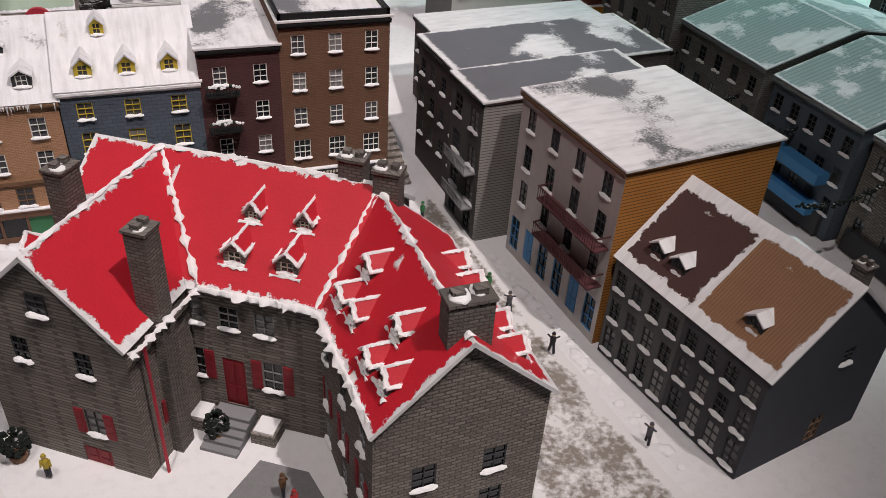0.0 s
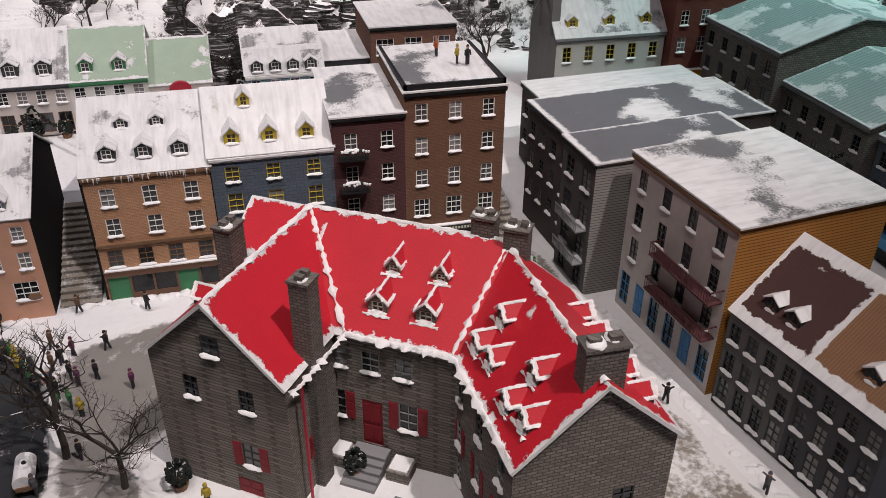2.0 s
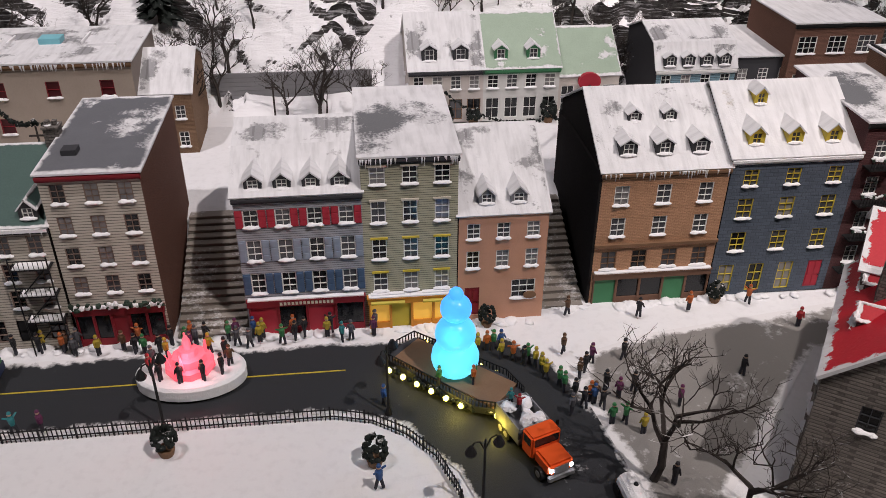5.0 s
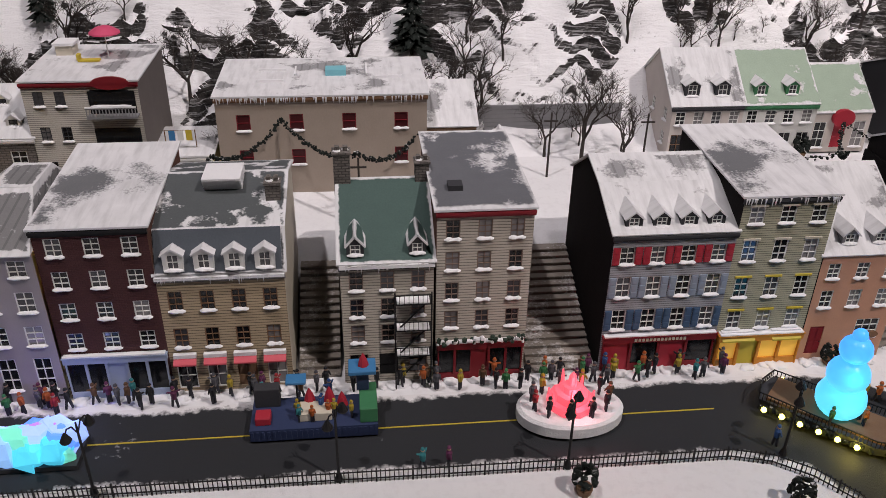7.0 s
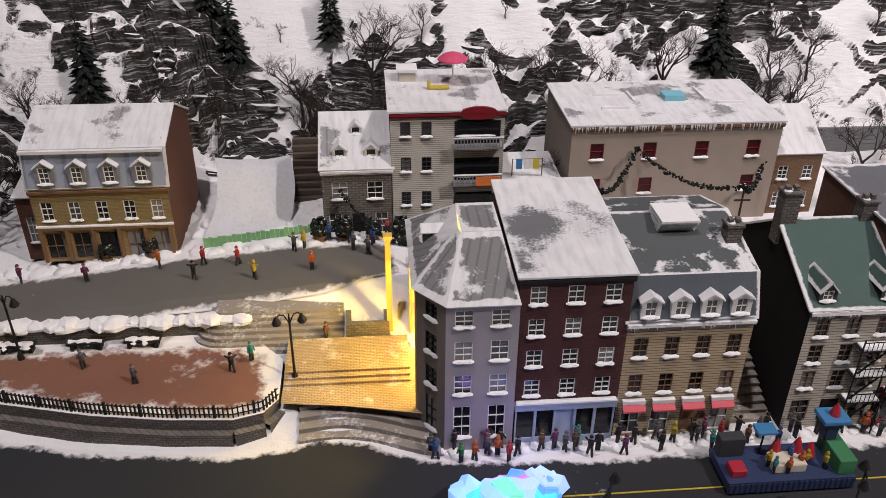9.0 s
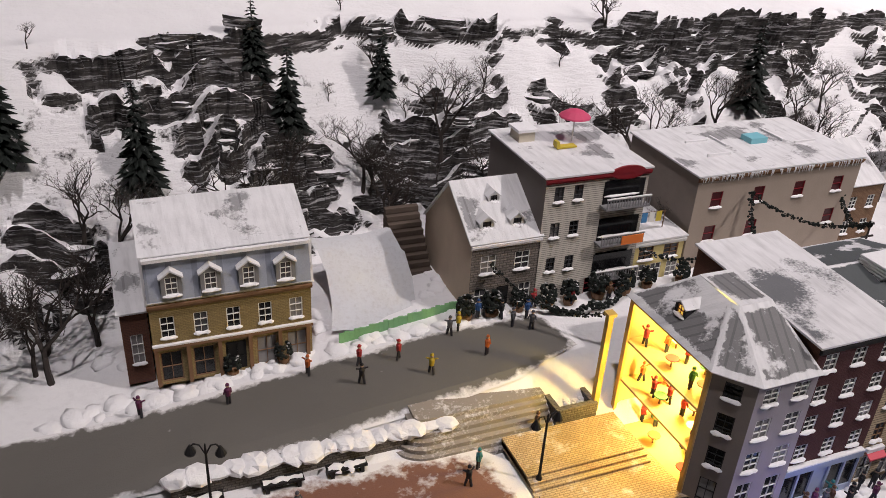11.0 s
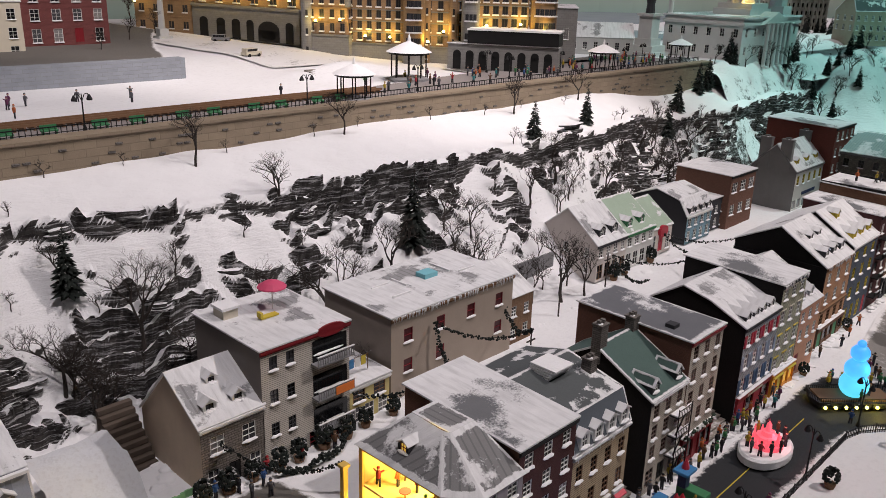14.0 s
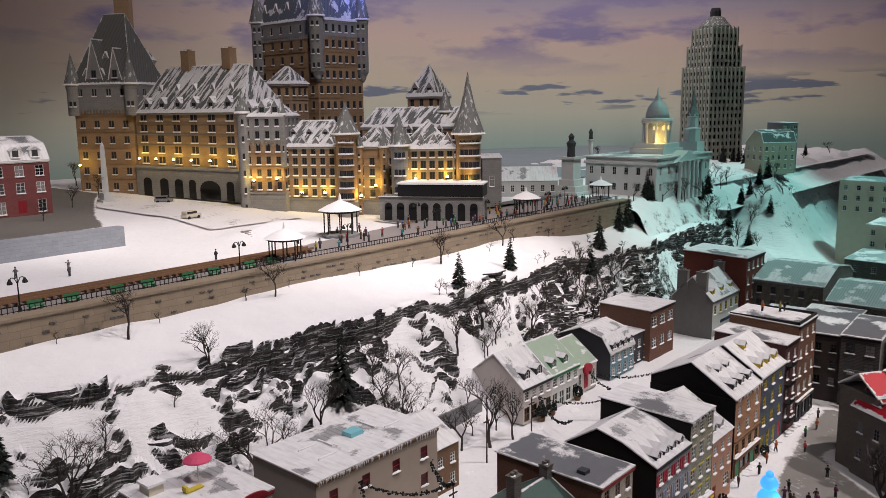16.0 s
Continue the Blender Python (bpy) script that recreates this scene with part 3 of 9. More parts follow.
def cliff_foot(x):
    hollow = math.exp(-((x + 1.15) / 0.13) ** 2)
    y0 = 1.06 + 0.085 * hollow + 0.10 * sstep(-0.4, 0.1, x) + 0.06 * sstep(0.1, 0.4, x)
    y1 = 1.245 + 0.085 * hollow + 0.06 * sstep(-0.3, 0.4, x)
    return y0 + 0.015 * noise.noise((x * 7, 0.3, 0)), y1 + 0.03 * noise.noise((x * 5, 4.3, 0)) + 0.012 * noise.noise((x * 19, 1.3, 0))


def cliff_shape(x, y):
    """Height and forward lean of the cliff: ledges of layered rock under a snow rim, broken by gullies, with a smooth slope above."""
    wx = x + 0.02 * noise.noise((x * 11, y * 11, 0.5))
    wy = y + 0.02 * noise.noise((x * 11, y * 11, 8.5))
    y0, y1 = cliff_foot(x)
    t = (y - y0) / (y1 - y0)
    tc = max(0.0, min(1.0, t))
    top = 0.262 + 0.012 * noise.noise((x * 3, 5, 0)) - 0.03 * sstep(0.0, 0.5, x)
    low = level(x, y)
    gully = math.exp(-((x + 0.5) / 0.10) ** 2) * sstep(0.95, 0.7, t)
    rim = max(0.0, min(1.0, 0.75 + 1.2 * noise.noise((x * 5.5, 2.2, 0.4))))
    rise = 0.55 * tc + 0.45 * sstep(0.1, 1.0, tc)
    edge_ = 0.93 + 0.05 * noise.noise((x * 23, 7.7, 0)) + 0.03 * noise.noise((x * 60, 1.7, 0))
    drop = sstep(edge_ - 0.035, edge_ + 0.02, t)
    rise = rise * (1 - 0.17 * rim) + 0.17 * rim * drop
    h = low + (top - low) * rise + 0.035 * sstep(y1, 1.40, y)
    rock = sstep(-0.12, 0.14, noise.noise((wx * 4.2, wy * 9, 3.1)) + 0.65 * noise.noise((wx * 13, wy * 20, 6)) + 0.3 * noise.noise((wx * 45, wy * 45, 6.6)) + 0.10)
    rock *= sstep(0.03, 0.2, t) * (1 - sstep(0.97, 1.06, t)) * (1 - 0.95 * gully)
    hh = h + noise.fractal((wx * 16, wy * 16, 1.0), 0.8, 2.2, 4) * 0.014 * rock
    q = 0.026 + 0.012 * noise.noise((x * 3, y * 3, 11))
    k = (hh + 0.06 * x) / q + noise.noise((wx * 8, wy * 8, 7)) * 2.6 + 0.9 * noise.noise((wx * 24, wy * 20, 17)) + 0.35 * noise.noise((wx * 70, wy * 60, 27))
    f = k - math.floor(k)
    step = (sstep(0.42, 0.58, f) - f) * q
    z = hh + step * rock * 1.35 + noise.noise((x * 12, y * 12, 9)) * 0.004 * sstep(0, 0.3, t) + noise.noise((x * 50, y * 50, 9)) * 0.002 * rock
    lean = 0.010 * rock * sstep(0.44, 0.58, f) * sstep(0.95, 0.60, f) + 0.016 * rim * drop * sstep(1.16, 0.98, t) * (1 - gully)
    return z, lean


def cliff_z(x, y):
    return cliff_shape(x, y)[0]


def sheet(name, x0, x1, nx, y0, y1, ny, fz, mat, label, smooth=True, kind="structure"):
    me = bpy.data.meshes.new(name)
    vs = [(x0 + (x1 - x0) * i / nx, y0 + (y1 - y0) * j / ny) for j in range(ny + 1) for i in range(nx + 1)]
    fs = [(j * (nx + 1) + i, j * (nx + 1) + i + 1, (j + 1) * (nx + 1) + i + 1, (j + 1) * (nx + 1) + i) for j in range(ny) for i in range(nx)]
    me.from_pydata([(x, y, fz(x, y)) for x, y in vs], [], fs)
    me.materials.append(mat)
    if smooth:
        me.shade_smooth()
    return tagged(new(name, me), label, "ground", "", kind)


sheet("ground", -2.6, 1.9, 420, 0.12, 1.06, 90, level, M_SNOW, "snow-covered ground of the model town")
CNX, CNY = 1060, 150
cliff_pts = []
for j in range(CNY + 1):
    for i in range(CNX + 1):
        x, y = -2.6 + 3.8 * i / CNX, 1.04 + 0.375 * j / CNY
        z, lean = cliff_shape(x, y)
        cliff_pts.append((x, y - lean, z - 0.004 * sstep(1.06, 1.04, y)))
me = bpy.data.meshes.new("cliff")
me.from_pydata(cliff_pts, [], [(j * (CNX + 1) + i, j * (CNX + 1) + i + 1, (j + 1) * (CNX + 1) + i + 1, (j + 1) * (CNX + 1) + i) for j in range(CNY) for i in range(CNX)])
me.materials.append(M_ROCK)
tagged(new("cliff", me), "layered dark rock cliff with snow on its ledges", "ground", "", "structure")

rb = random.Random(77)
bm = bmesh.new()
for i in range(300):
    x = rb.uniform(-2.0, 0.75)
    y0, y1 = cliff_foot(x)
    u = rb.uniform(0.05, 0.97)
    y = y0 + (y1 - y0) * u
    if noise.noise((x * 4.2, y * 9, 3.1)) < -0.1 or (abs(x + 0.5) < 0.12 and u < 0.75):
        continue
    s = rb.uniform(0.006, 0.016) * (0.6 + 0.5 * u)
    z = cliff_z(x, y) - 0.002
    yaw = rb.uniform(-0.5, 0.5)
    tilt = Matrix.Translation((x, y - 0.003, z)) @ Matrix.Rotation(yaw, 4, "Z") @ Matrix.Rotation(rb.uniform(-0.16, 0.10), 4, "X") @ Matrix.Rotation(rb.uniform(-0.18, 0.18), 4, "Y")
    zz = 0.0
    for layer in range(rb.choice((1, 2, 2, 3))):
        k_, th = rb.uniform(0.75, 1.15), s * rb.uniform(0.22, 0.5)
        n_ = rb.choice((6, 7, 8))
        rim_ = [(math.cos(6.2832 * a / n_) * s * 1.7 * k_ * rb.uniform(0.7, 1.15) + rb.uniform(-0.2, 0.2) * s, math.sin(6.2832 * a / n_) * s * 0.8 * k_ * rb.uniform(0.7, 1.15)) for a in range(n_)]
        lo = [bm.verts.new(tilt @ Vector((a * 0.92, b * 0.92, zz))) for a, b in rim_]
        hi = [bm.verts.new(tilt @ Vector((a, b, zz + th))) for a, b in rim_]
        for a in range(n_):
            bm.faces.new((lo[a], lo[(a + 1) % n_], hi[(a + 1) % n_], hi[a]))
        bm.faces.new(hi)
        zz += th * 1.02
tagged(part("cliff_rocks", bm, M_ROCK), "flat slabs of dark rock capped with snow on the cliff", "rocks", "", "stuff")

RED_ROAD = [(-1.9, 0.85), (-1.44, 0.749), (-1.31, 0.721), (-1.19, 0.705), (-1.15, 0.711), (-1.125, 0.724), (-1.08, 0.712), (-1.045, 0.696), (-0.97, 0.683), (-0.33, 0.683), (-0.285, 0.672), (-0.255, 0.64), (-0.235, 0.58), (-0.22, 0.50), (-0.22, 0.2), (-0.335, 0.2), (-0.335, 0.47), (-0.35, 0.52), (-0.385, 0.565), (-0.43, 0.592), (-1.9, 0.60)]
slab("road", RED_ROAD, 0.0016, M_ROAD, "dark asphalt parade street dusted with snow", "road")
slab("paved_square", [(-0.20, 0.2), (-0.225, 0.50), (-0.24, 0.60), (-0.22, 0.645), (-0.16, 0.665), (0.04, 0.695), (0.235, 0.70), (0.235, 0.64), (0.20, 0.58), (0.10, 0.60), (-0.02, 0.63), (-0.12, 0.52), (-0.16, 0.48), (-0.11, 0.36), (-0.05, 0.2)], 0.002, M_COBBLE, "grey paved square under trodden snow", "square")
slab("side_lane", [(0.215, 0.2), (0.20, 0.32), (0.20, 0.45), (0.20, 0.60), (0.235, 0.70), (0.262, 0.74), (0.275, 0.60), (0.285, 0.44), (0.30, 0.30), (0.325, 0.2)], 0.0012, road_mat("lane_snow", (0.24, 0.215, 0.19), 0.72, 26), "narrow lane of packed snow and grey paving", "lane", hz=None)
slab("courtyard_paving", [(-0.005, 0.36), (0.03, 0.395), (0.06, 0.375), (0.07, 0.33), (0.06, 0.26), (0.02, 0.2), (-0.08, 0.2), (-0.06, 0.28)], 0.0018, paint("grey_gravel", (0.2, 0.2, 0.205), 0.9, 0.6, 250), "grey gravel courtyard path", "path")
slab("upper_street", [(-1.95, 0.885), (-1.95, 0.965), (-1.45, 0.945), (-1.2, 0.95), (-1.06, 0.945), (-1.05, 0.885), (-1.12, 0.862), (-1.42, 0.85)], 0.0022, M_STREET2, "grey upper street cleared of snow", "road", hz=level, sub=0.012)

bm = bmesh.new()
box(bm, -1.62, -0.43, 0.6425, 0.6437, 0.0016, 0.0021)
stripe = tagged(part("road_marking", bm, M_YELLOW), "thin yellow centre line on the asphalt", "marking", "", "structure")

# raised brick plaza with its front wall, railing and curved steps
PLZ = [(-1.72, 0.845), (-1.58, 0.808), (-1.447, 0.774), (-1.385, 0.757), (-1.307, 0.737), (-1.245, 0.727), (-1.192, 0.723), (-1.168, 0.730), (-1.157, 0.746), (-1.157, 0.80), (-1.19, 0.838), (-1.40, 0.842), (-1.60, 0.87)]
slab("brick_plaza", PLZ, 0.024, M_BRICKPLAZA, "sunken red brick plaza with thin snow", "plaza", sub=0.02)
bm = bmesh.new()
edge = PLZ[:10]
for (xa, ya), (xb, yb) in zip(edge, edge[1:]):
    v = [bm.verts.new(p) for p in ((xa, ya, -0.01), (xb, yb, -0.01), (xb, yb, 0.024), (xa, ya, 0.024))]
    bm.faces.new(v)
    d = Vector((yb - ya, xa - xb, 0)).normalized() * -0.006
    v2 = [bm.verts.new(Vector(p) - d * 1.0) for p in ((xa, ya, 0.013), (xb, yb, 0.013), (xb, yb, -0.01), (xa, ya, -0.01))]
    bm.faces.new(v2)
    bm.faces.new([bm.verts.new(Vector(p)) for p in (Vector((xa, ya, 0.013)), Vector((xb, yb, 0.013)), Vector((xb, yb, 0.013)) - d, Vector((xa, ya, 0.013)) - d)])
tagged(part("plaza_wall", bm, M_CHIM), "low dark stone retaining wall with snow along its foot", "wall", "", "structure")
bm = bmesh.new()
box(bm, -1.415, -1.20, 0.838, 0.848, 0.02, 0.041)
backwall = tagged(part("street_wall", bm, M_CHIM), "dark stone wall holding the upper street", "wall", "", "structure")
bm = bmesh.new()
for i in range(16):
    blob(bm, (-1.41 + i * 0.0142, 0.843, 0.041), 0.0105 + 0.002 * math.sin(i * 2.1), 9, 5, 0, 0.42, 0.5)
tagged(part("street_wall_snow", bm, M_CAP), "ridge of snow along the street wall", "snow", "", "structure")


def fan_steps(name, c, r0, dr, a0, a1, n, z0, dz, label, mat=M_STONESTEP):
    top = thing(name, Matrix(), label, "steps")
    for i in range(n):
        bm = bmesh.new()
        la, lb = layers(bm)
        r = r0 + dr * (n - 1 - i)
        seg = 18
        lo = [bm.verts.new((c[0] + r * math.cos(a), c[1] + r * 0.55 * math.sin(a), z0)) for a in [radians(a0 + (a1 - a0) * s / seg) for s in range(seg + 1)]]
        hi = [bm.verts.new((v.co.x, v.co.y, z0 + dz * (i + 1))) for v in lo]
        for s in range(seg):
            bm.faces.new((lo[s], lo[s + 1], hi[s + 1], hi[s]))
        bm.faces.new(hi)
        bm.faces.new((lo[-1], lo[0], hi[0], hi[-1]))
        part("step", bm, mat, top)
    return top


def stair(name, x0, x1, ya, yb, za, zb, n, label, mat=M_STONESTEP, m=None):
    top = thing(name, m or Matrix(), label, "staircase")
    for i in range(n):
        bm = bmesh.new()
        layers(bm)
        y, z = ya + (yb - ya) * i / n, za + (zb - za) * (i + 1) / n
        box(bm, x0, x1, y, yb + 0.004, za - 0.004 if i == 0 else z - (zb - za) / n, z - 0.0006)
        box(bm, x0, x1, y - 0.0007, y + (yb - ya) / n * 0.9, z - 0.0006, z)
        part("step", bm, mat, top)
    return top


broad = thing("curved_steps", Matrix(), "broad stone steps with one rounded end, dusted with snow", "steps")
for i in range(7):
    bm = bmesh.new()
    layers(bm)
    q = 0.034 - 0.0047 * i
    line = [(-1.104, 0.850 - q)] + [(-1.216 - q * math.sin(radians(a)), 0.850 - q * math.cos(radians(a))) for a in range(0, 91, 10)] + [(-1.216 - q, 0.866)]
    lo = [bm.verts.new((x, y, 0.004)) for x, y in line]
    hi = [bm.verts.new((x, y, 0.0185 + 0.0040 * (i + 1))) for x, y in line]
    for s in range(len(line) - 1):
        bm.faces.new((lo[s], hi[s], hi[s + 1], lo[s + 1]))
    c0, c1 = bm.verts.new((-1.104, 0.866, 0.0185 + 0.0040 * (i + 1))), bm.verts.new((-1.104, 0.866, 0.004))
    bm.faces.new([c0] + hi[::-1])
    bm.faces.new((c1, c0, hi[0], lo[0]))
    bm.faces.new((c0, c1, lo[-1], hi[-1]))
    bmesh.ops.recalc_face_normals(bm, faces=bm.faces[:])
    part("step", bm, M_STONESTEP, broad)
planter = thing("stone_planter", Matrix(), "low stone planter with snowy gravel beside the steps", "planter")
bm = bmesh.new()
for bx in ((-1.102, -1.062, 0.824, 0.829), (-1.102, -1.062, 0.873, 0.878), (-1.102, -1.097, 0.829, 0.873), (-1.067, -1.062, 0.829, 0.873)):
    box(bm, *bx, 0.01, 0.042)
part("kerb_wall", bm, M_CHIM, planter)
bm = bmesh.new()
rp = random.Random(5)
for i in range(90):
    blob(bm, (rp.uniform(-1.095, -1.069), rp.uniform(0.831, 0.871), 0.035), rp.uniform(0.002, 0.0045), 6, 4)
tagged(part("gravel", bm, M_SNOW, planter), kind="stuff")
slab("gold_terrace", [(-1.155, 0.742), (-1.155, 0.818), (-1.10, 0.822), (-1.045, 0.835), (-1.035, 0.72), (-1.10, 0.735)], 0.0225, masonry_floor("tan_brick_paving", (0.62, 0.47, 0.27), (0.50, 0.36, 0.19), (0.30, 0.22, 0.13)), "tan brick terrace below the open-fronted house", "terrace", sub=0.015)
tiers = thing("terrace_steps", Matrix(), "three shallow tan brick steps across the lit terrace", "steps")
for i in range(3):
    bm = bmesh.new()
    layers(bm)
    box(bm, -1.154, -1.046, 0.763 + 0.0055 * i, 0.822, 0.0225, 0.0248 + 0.0023 * i)
    part("step", bm, bpy.data.materials["tan_brick_paving"], tiers)
wavy = thing("wavy_steps", Matrix(), "pale stone steps winding down to the street", "steps")
for i in range(4):
    bm = bmesh.new()
    layers(bm)
    pts = []
    for s in range(17):
        x = -1.14 + 0.115 * s / 16
        pts.append((x, 0.700 + 0.009 * i + 0.008 * math.sin((x + 1.14) * 38) + 0.015 * (1 - s / 16)))
    lo = [bm.verts.new((x, y, -0.006)) for x, y in pts]
    hi = [bm.verts.new((x, y, 0.0045 * (i + 1))) for x, y in pts]
    bk = [bm.verts.new((x, 0.77, 0.0045 * (i + 1))) for x, y in pts]
    for s in range(16):
        bm.faces.new((lo[s], lo[s + 1], hi[s + 1], hi[s]))
        bm.faces.new((hi[s], hi[s + 1], bk[s + 1], bk[s]))
    part("step", bm, M_STONESTEP, wavy)

# long flights between the front houses, and beside the tall brown house
stair("long_staircase", -0.577, -0.517, 0.705, 0.835, 0.0, 0.057, 17, "long snowy stone staircase between two houses", M_STONESTEP)
stair("long_staircase", -0.245, -0.206, 0.715, 0.835, 0.0, 0.057, 16, "long snowy stone staircase beside the salmon house")
stair("long_staircase", -0.778, -0.742, 0.715, 0.82, 0.0, 0.056, 15, "dark narrow stone staircase between two houses")
stair("long_staircase", 0.220, 0.247, 0.735, 0.88, 0.0, 0.056, 16, "grey stone staircase beside the tall brown house")

# terrace with its long retaining wall
TZ = 0.33
M_WALLSTONE = masonry("tan_wall_stone", (0.30, 0.24, 0.17), (0.24, 0.19, 0.14), (0.2, 0.16, 0.12), 0.03, 0.011, 0.0006, 0.7)
bm = bmesh.new()
box(bm, -2.6, 0.72, 1.40, 1.425, 0.15, TZ + 0.004)
box(bm, -2.6, 0.72, 1.397, 1.428, TZ + 0.004, TZ + 0.008)
tw_ = tagged(part("terrace_wall", bm, M_WALLSTONE), "long tan stone retaining wall above the cliff", "wall", "", "structure")
bm = bmesh.new()
box(bm, -0.005, 0.005, -0.0015, 0.001, -0.0016, 0.0016)
bmesh.ops.bevel(bm, geom=bm.edges[:], offset=0.0006, segments=1, affect="EDGES")
first = part("stone", bm, M_CHIM, tw_)
first.matrix_basis = pose(-1.5, 1.3995, TZ - 0.02)
rw = random.Random(8)
for i in range(150):
    share("stone", first.data, tw_, (rw.uniform(-1.7, 0.7), 1.3995, TZ - 0.004 - 0.011 * rw.randrange(4) - 0.0045))
sheet("terrace", -2.6, 3.6, 220, 1.41, 3.75, 90, lambda x, y: TZ + 0.022 * sstep(1.75, 2.1, y) * sstep(0.1, -0.25, x) + 0.03 * math.exp(-((x + 0.29) / 0.13) ** 2 - ((y - 1.76) / 0.05) ** 2) + noise.noise((x * 8, y * 8, 0)) * 0.0015, M_SNOW, "snow-covered castle terrace")


def slope_z(x, y):
    """Rocky bank below the town hall, swelling into a snowy knoll further on."""
    z = 0.045 + (TZ - 0.045) * (0.45 * sstep(1.14, 1.45, y) + 0.55 * sstep(1.22 + 0.05 * noise.noise((x * 6, 1, 0)), 1.40, y)) * (1 - 0.35 * sstep(1.3, 1.9, x) * sstep(1.5, 1.3, y))
    knoll = 0.30 * math.exp(-((x - 1.50) / 0.24) ** 2 - ((y - 1.27) / 0.16) ** 2)
    return max(z, 0.045 + knoll) + noise.fractal((x * 12, y * 12, 0), 0.9, 2, 4) * 0.016 * sstep(1.06, 1.16, y) * sstep(1.47, 1.40, y) - (0.012 if y > 1.455 else 0)


sheet("far_slope", 0.70, 3.6, 240, 1.02, 1.47, 60, slope_z, M_ROCK, "snowy rocky slope and knoll below the town hall")
stair("garden_steps", -0.40, -0.37, 1.70, 1.76, TZ - 0.002, TZ + 0.018, 7, "small stone steps up the snow mound before the castle")
slab("promenade", [(-1.9, 1.43), (0.70, 1.43), (0.72, 1.62), (0.3, 1.66), (-0.2, 1.60), (-0.6, 1.54), (-1.9, 1.49)], TZ + 0.003, road_mat("boardwalk", (0.26, 0.235, 0.23), 0.22, 14), "grey boardwalk promenade with trodden snow", "promenade", sub=0.04)


# ---- front row of houses ----
def W3(z, h, n, w, **k):
    return dict(z=z, h=h, n=n, w=w, **k)


C = lambda n, c, p=0.0022: clapboard(n, c, p)
B = lambda n, c, **k: masonry(n, c, dark(c, 0.72), dark(c, 0.5), **k)
# near-black base colour paints the shade of the house gaps onto side walls
M_SHADESIDE = paint("shade_black_side", (0.014, 0.0125, 0.013), 0.95, 0.5, 40, spec=0.05)
M_SIDEBROWN = masonry("brown_side", (0.16, 0.07, 0.045), (0.12, 0.05, 0.035), (0.08, 0.04, 0.03))
R_GREY = roofing("grey_flat_roof", (0.13, 0.135, 0.15), 0.004, 0.008, 0.006, 0.006, 0.42, patch=11, soft=0.003)
R_GREYSNOW = roofing("snowed_flat_roof", (0.15, 0.155, 0.165), 0.004, 0.01, 0.008, 0.008, 0.80, patch=8, soft=0.004)
R_WHITE = roofing("snowed_roof", (0.3, 0.3, 0.31), 0.003, 0.006, 0.006, 0.006, 0.8, patch=16, stripe=0.009)
R_DORM = roofing("snowed_dormer_roof", (0.3, 0.3, 0.31), 0.002, 0.003, 0.003, 0.002, 0.85, patch=60)
R_SLATE = roofing("slate_roof", (0.085, 0.095, 0.1), 0.003, 0.003, 0.003, 0.004, 0.38, patch=34)
R_GREEN = roofing("dark_green_roof", (0.06, 0.105, 0.095), 0.0035, 0.003, 0.003, 0.003, 0.05)
R_SEAM = roofing("grey_seamed_roof", (0.2, 0.2, 0.205), 0.003, 0.006, 0.006, 0.005, 0.45, stripe=0.008, patch=22)
R_LEAD = roofing("blue_lead_mansard", (0.085, 0.1, 0.12), 0.0, 0.0015, 0.0, 0.002, 0.0)
R_MINT = roofing("mint_roof", (0.33, 0.42, 0.33), 0.002, 0.004, 0.004, 0.006, 0.35, patch=30)
FY = 0.705
M_UMBER = paint("umber_frames", (0.2, 0.14, 0.115), 0.7, 0.3)


def shopfront(top, W, h, mat, n=3, doors=(1,), doormat=None, sign=None, out=0.003, glass=M_GLASS, x0=0.002):
    """A projecting timber shopfront with glazed bays, stall risers, a fascia and its letters as bars."""
    w = W - 2 * x0
    bay = w / n
    post = 0.0022
    bm = bmesh.new()
    box(bm, x0 - 0.001, W - x0 + 0.001, -out - 0.0012, 0, h - 0.006, h - 0.0005)
    box(bm, x0 - 0.0015, W - x0 + 0.0015, -out - 0.002, 0, h - 0.0005, h + 0.0008)
    sf = part("shopfront", bm, mat, top)
    for i in range(n + 1):
        x = x0 + bay * i
        bm = bmesh.new()
        box(bm, max(x0, x - post / 2), min(W - x0, x + post / 2), -out, 0, 0, h - 0.006)
        part("pilaster", bm, mat, sf)
    for i in range(n):
        if i not in doors:
            bm = bmesh.new()
            box(bm, x0 + bay * i + post / 2, x0 + bay * (i + 1) - post / 2, -out * 0.8, 0, 0, 0.007)
            part("stall_riser", bm, mat, sf)
    for i in range(n):
        a, b = x0 + bay * i + post / 2, x0 + bay * (i + 1) - post / 2
        bm = bmesh.new()
        if i in doors:
            box(bm, a, b, -out * 0.5, -0.0003, 0, h - 0.006)
            part("shop_door", bm, doormat or mat, sf)
        else:
            box(bm, a, b, -out * 0.45, -0.0003, 0.007, h - 0.006)
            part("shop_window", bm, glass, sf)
    if sign:
        bm = bmesh.new()
        x = W * 0.28
        while x < W * 0.72:
            box(bm, x, x + 0.0022, -out - 0.0016, -out - 0.0012, h - 0.0047, h - 0.0018)
            x += 0.0034
        part("sign_lettering", bm, sign, sf)
    bm = bmesh.new()
    box(bm, x0, W - x0, -out - 0.0018, -0.0002, h + 0.0008, h + 0.002)
    part("snow_ledge", bm, M_CAP, sf)
    return sf


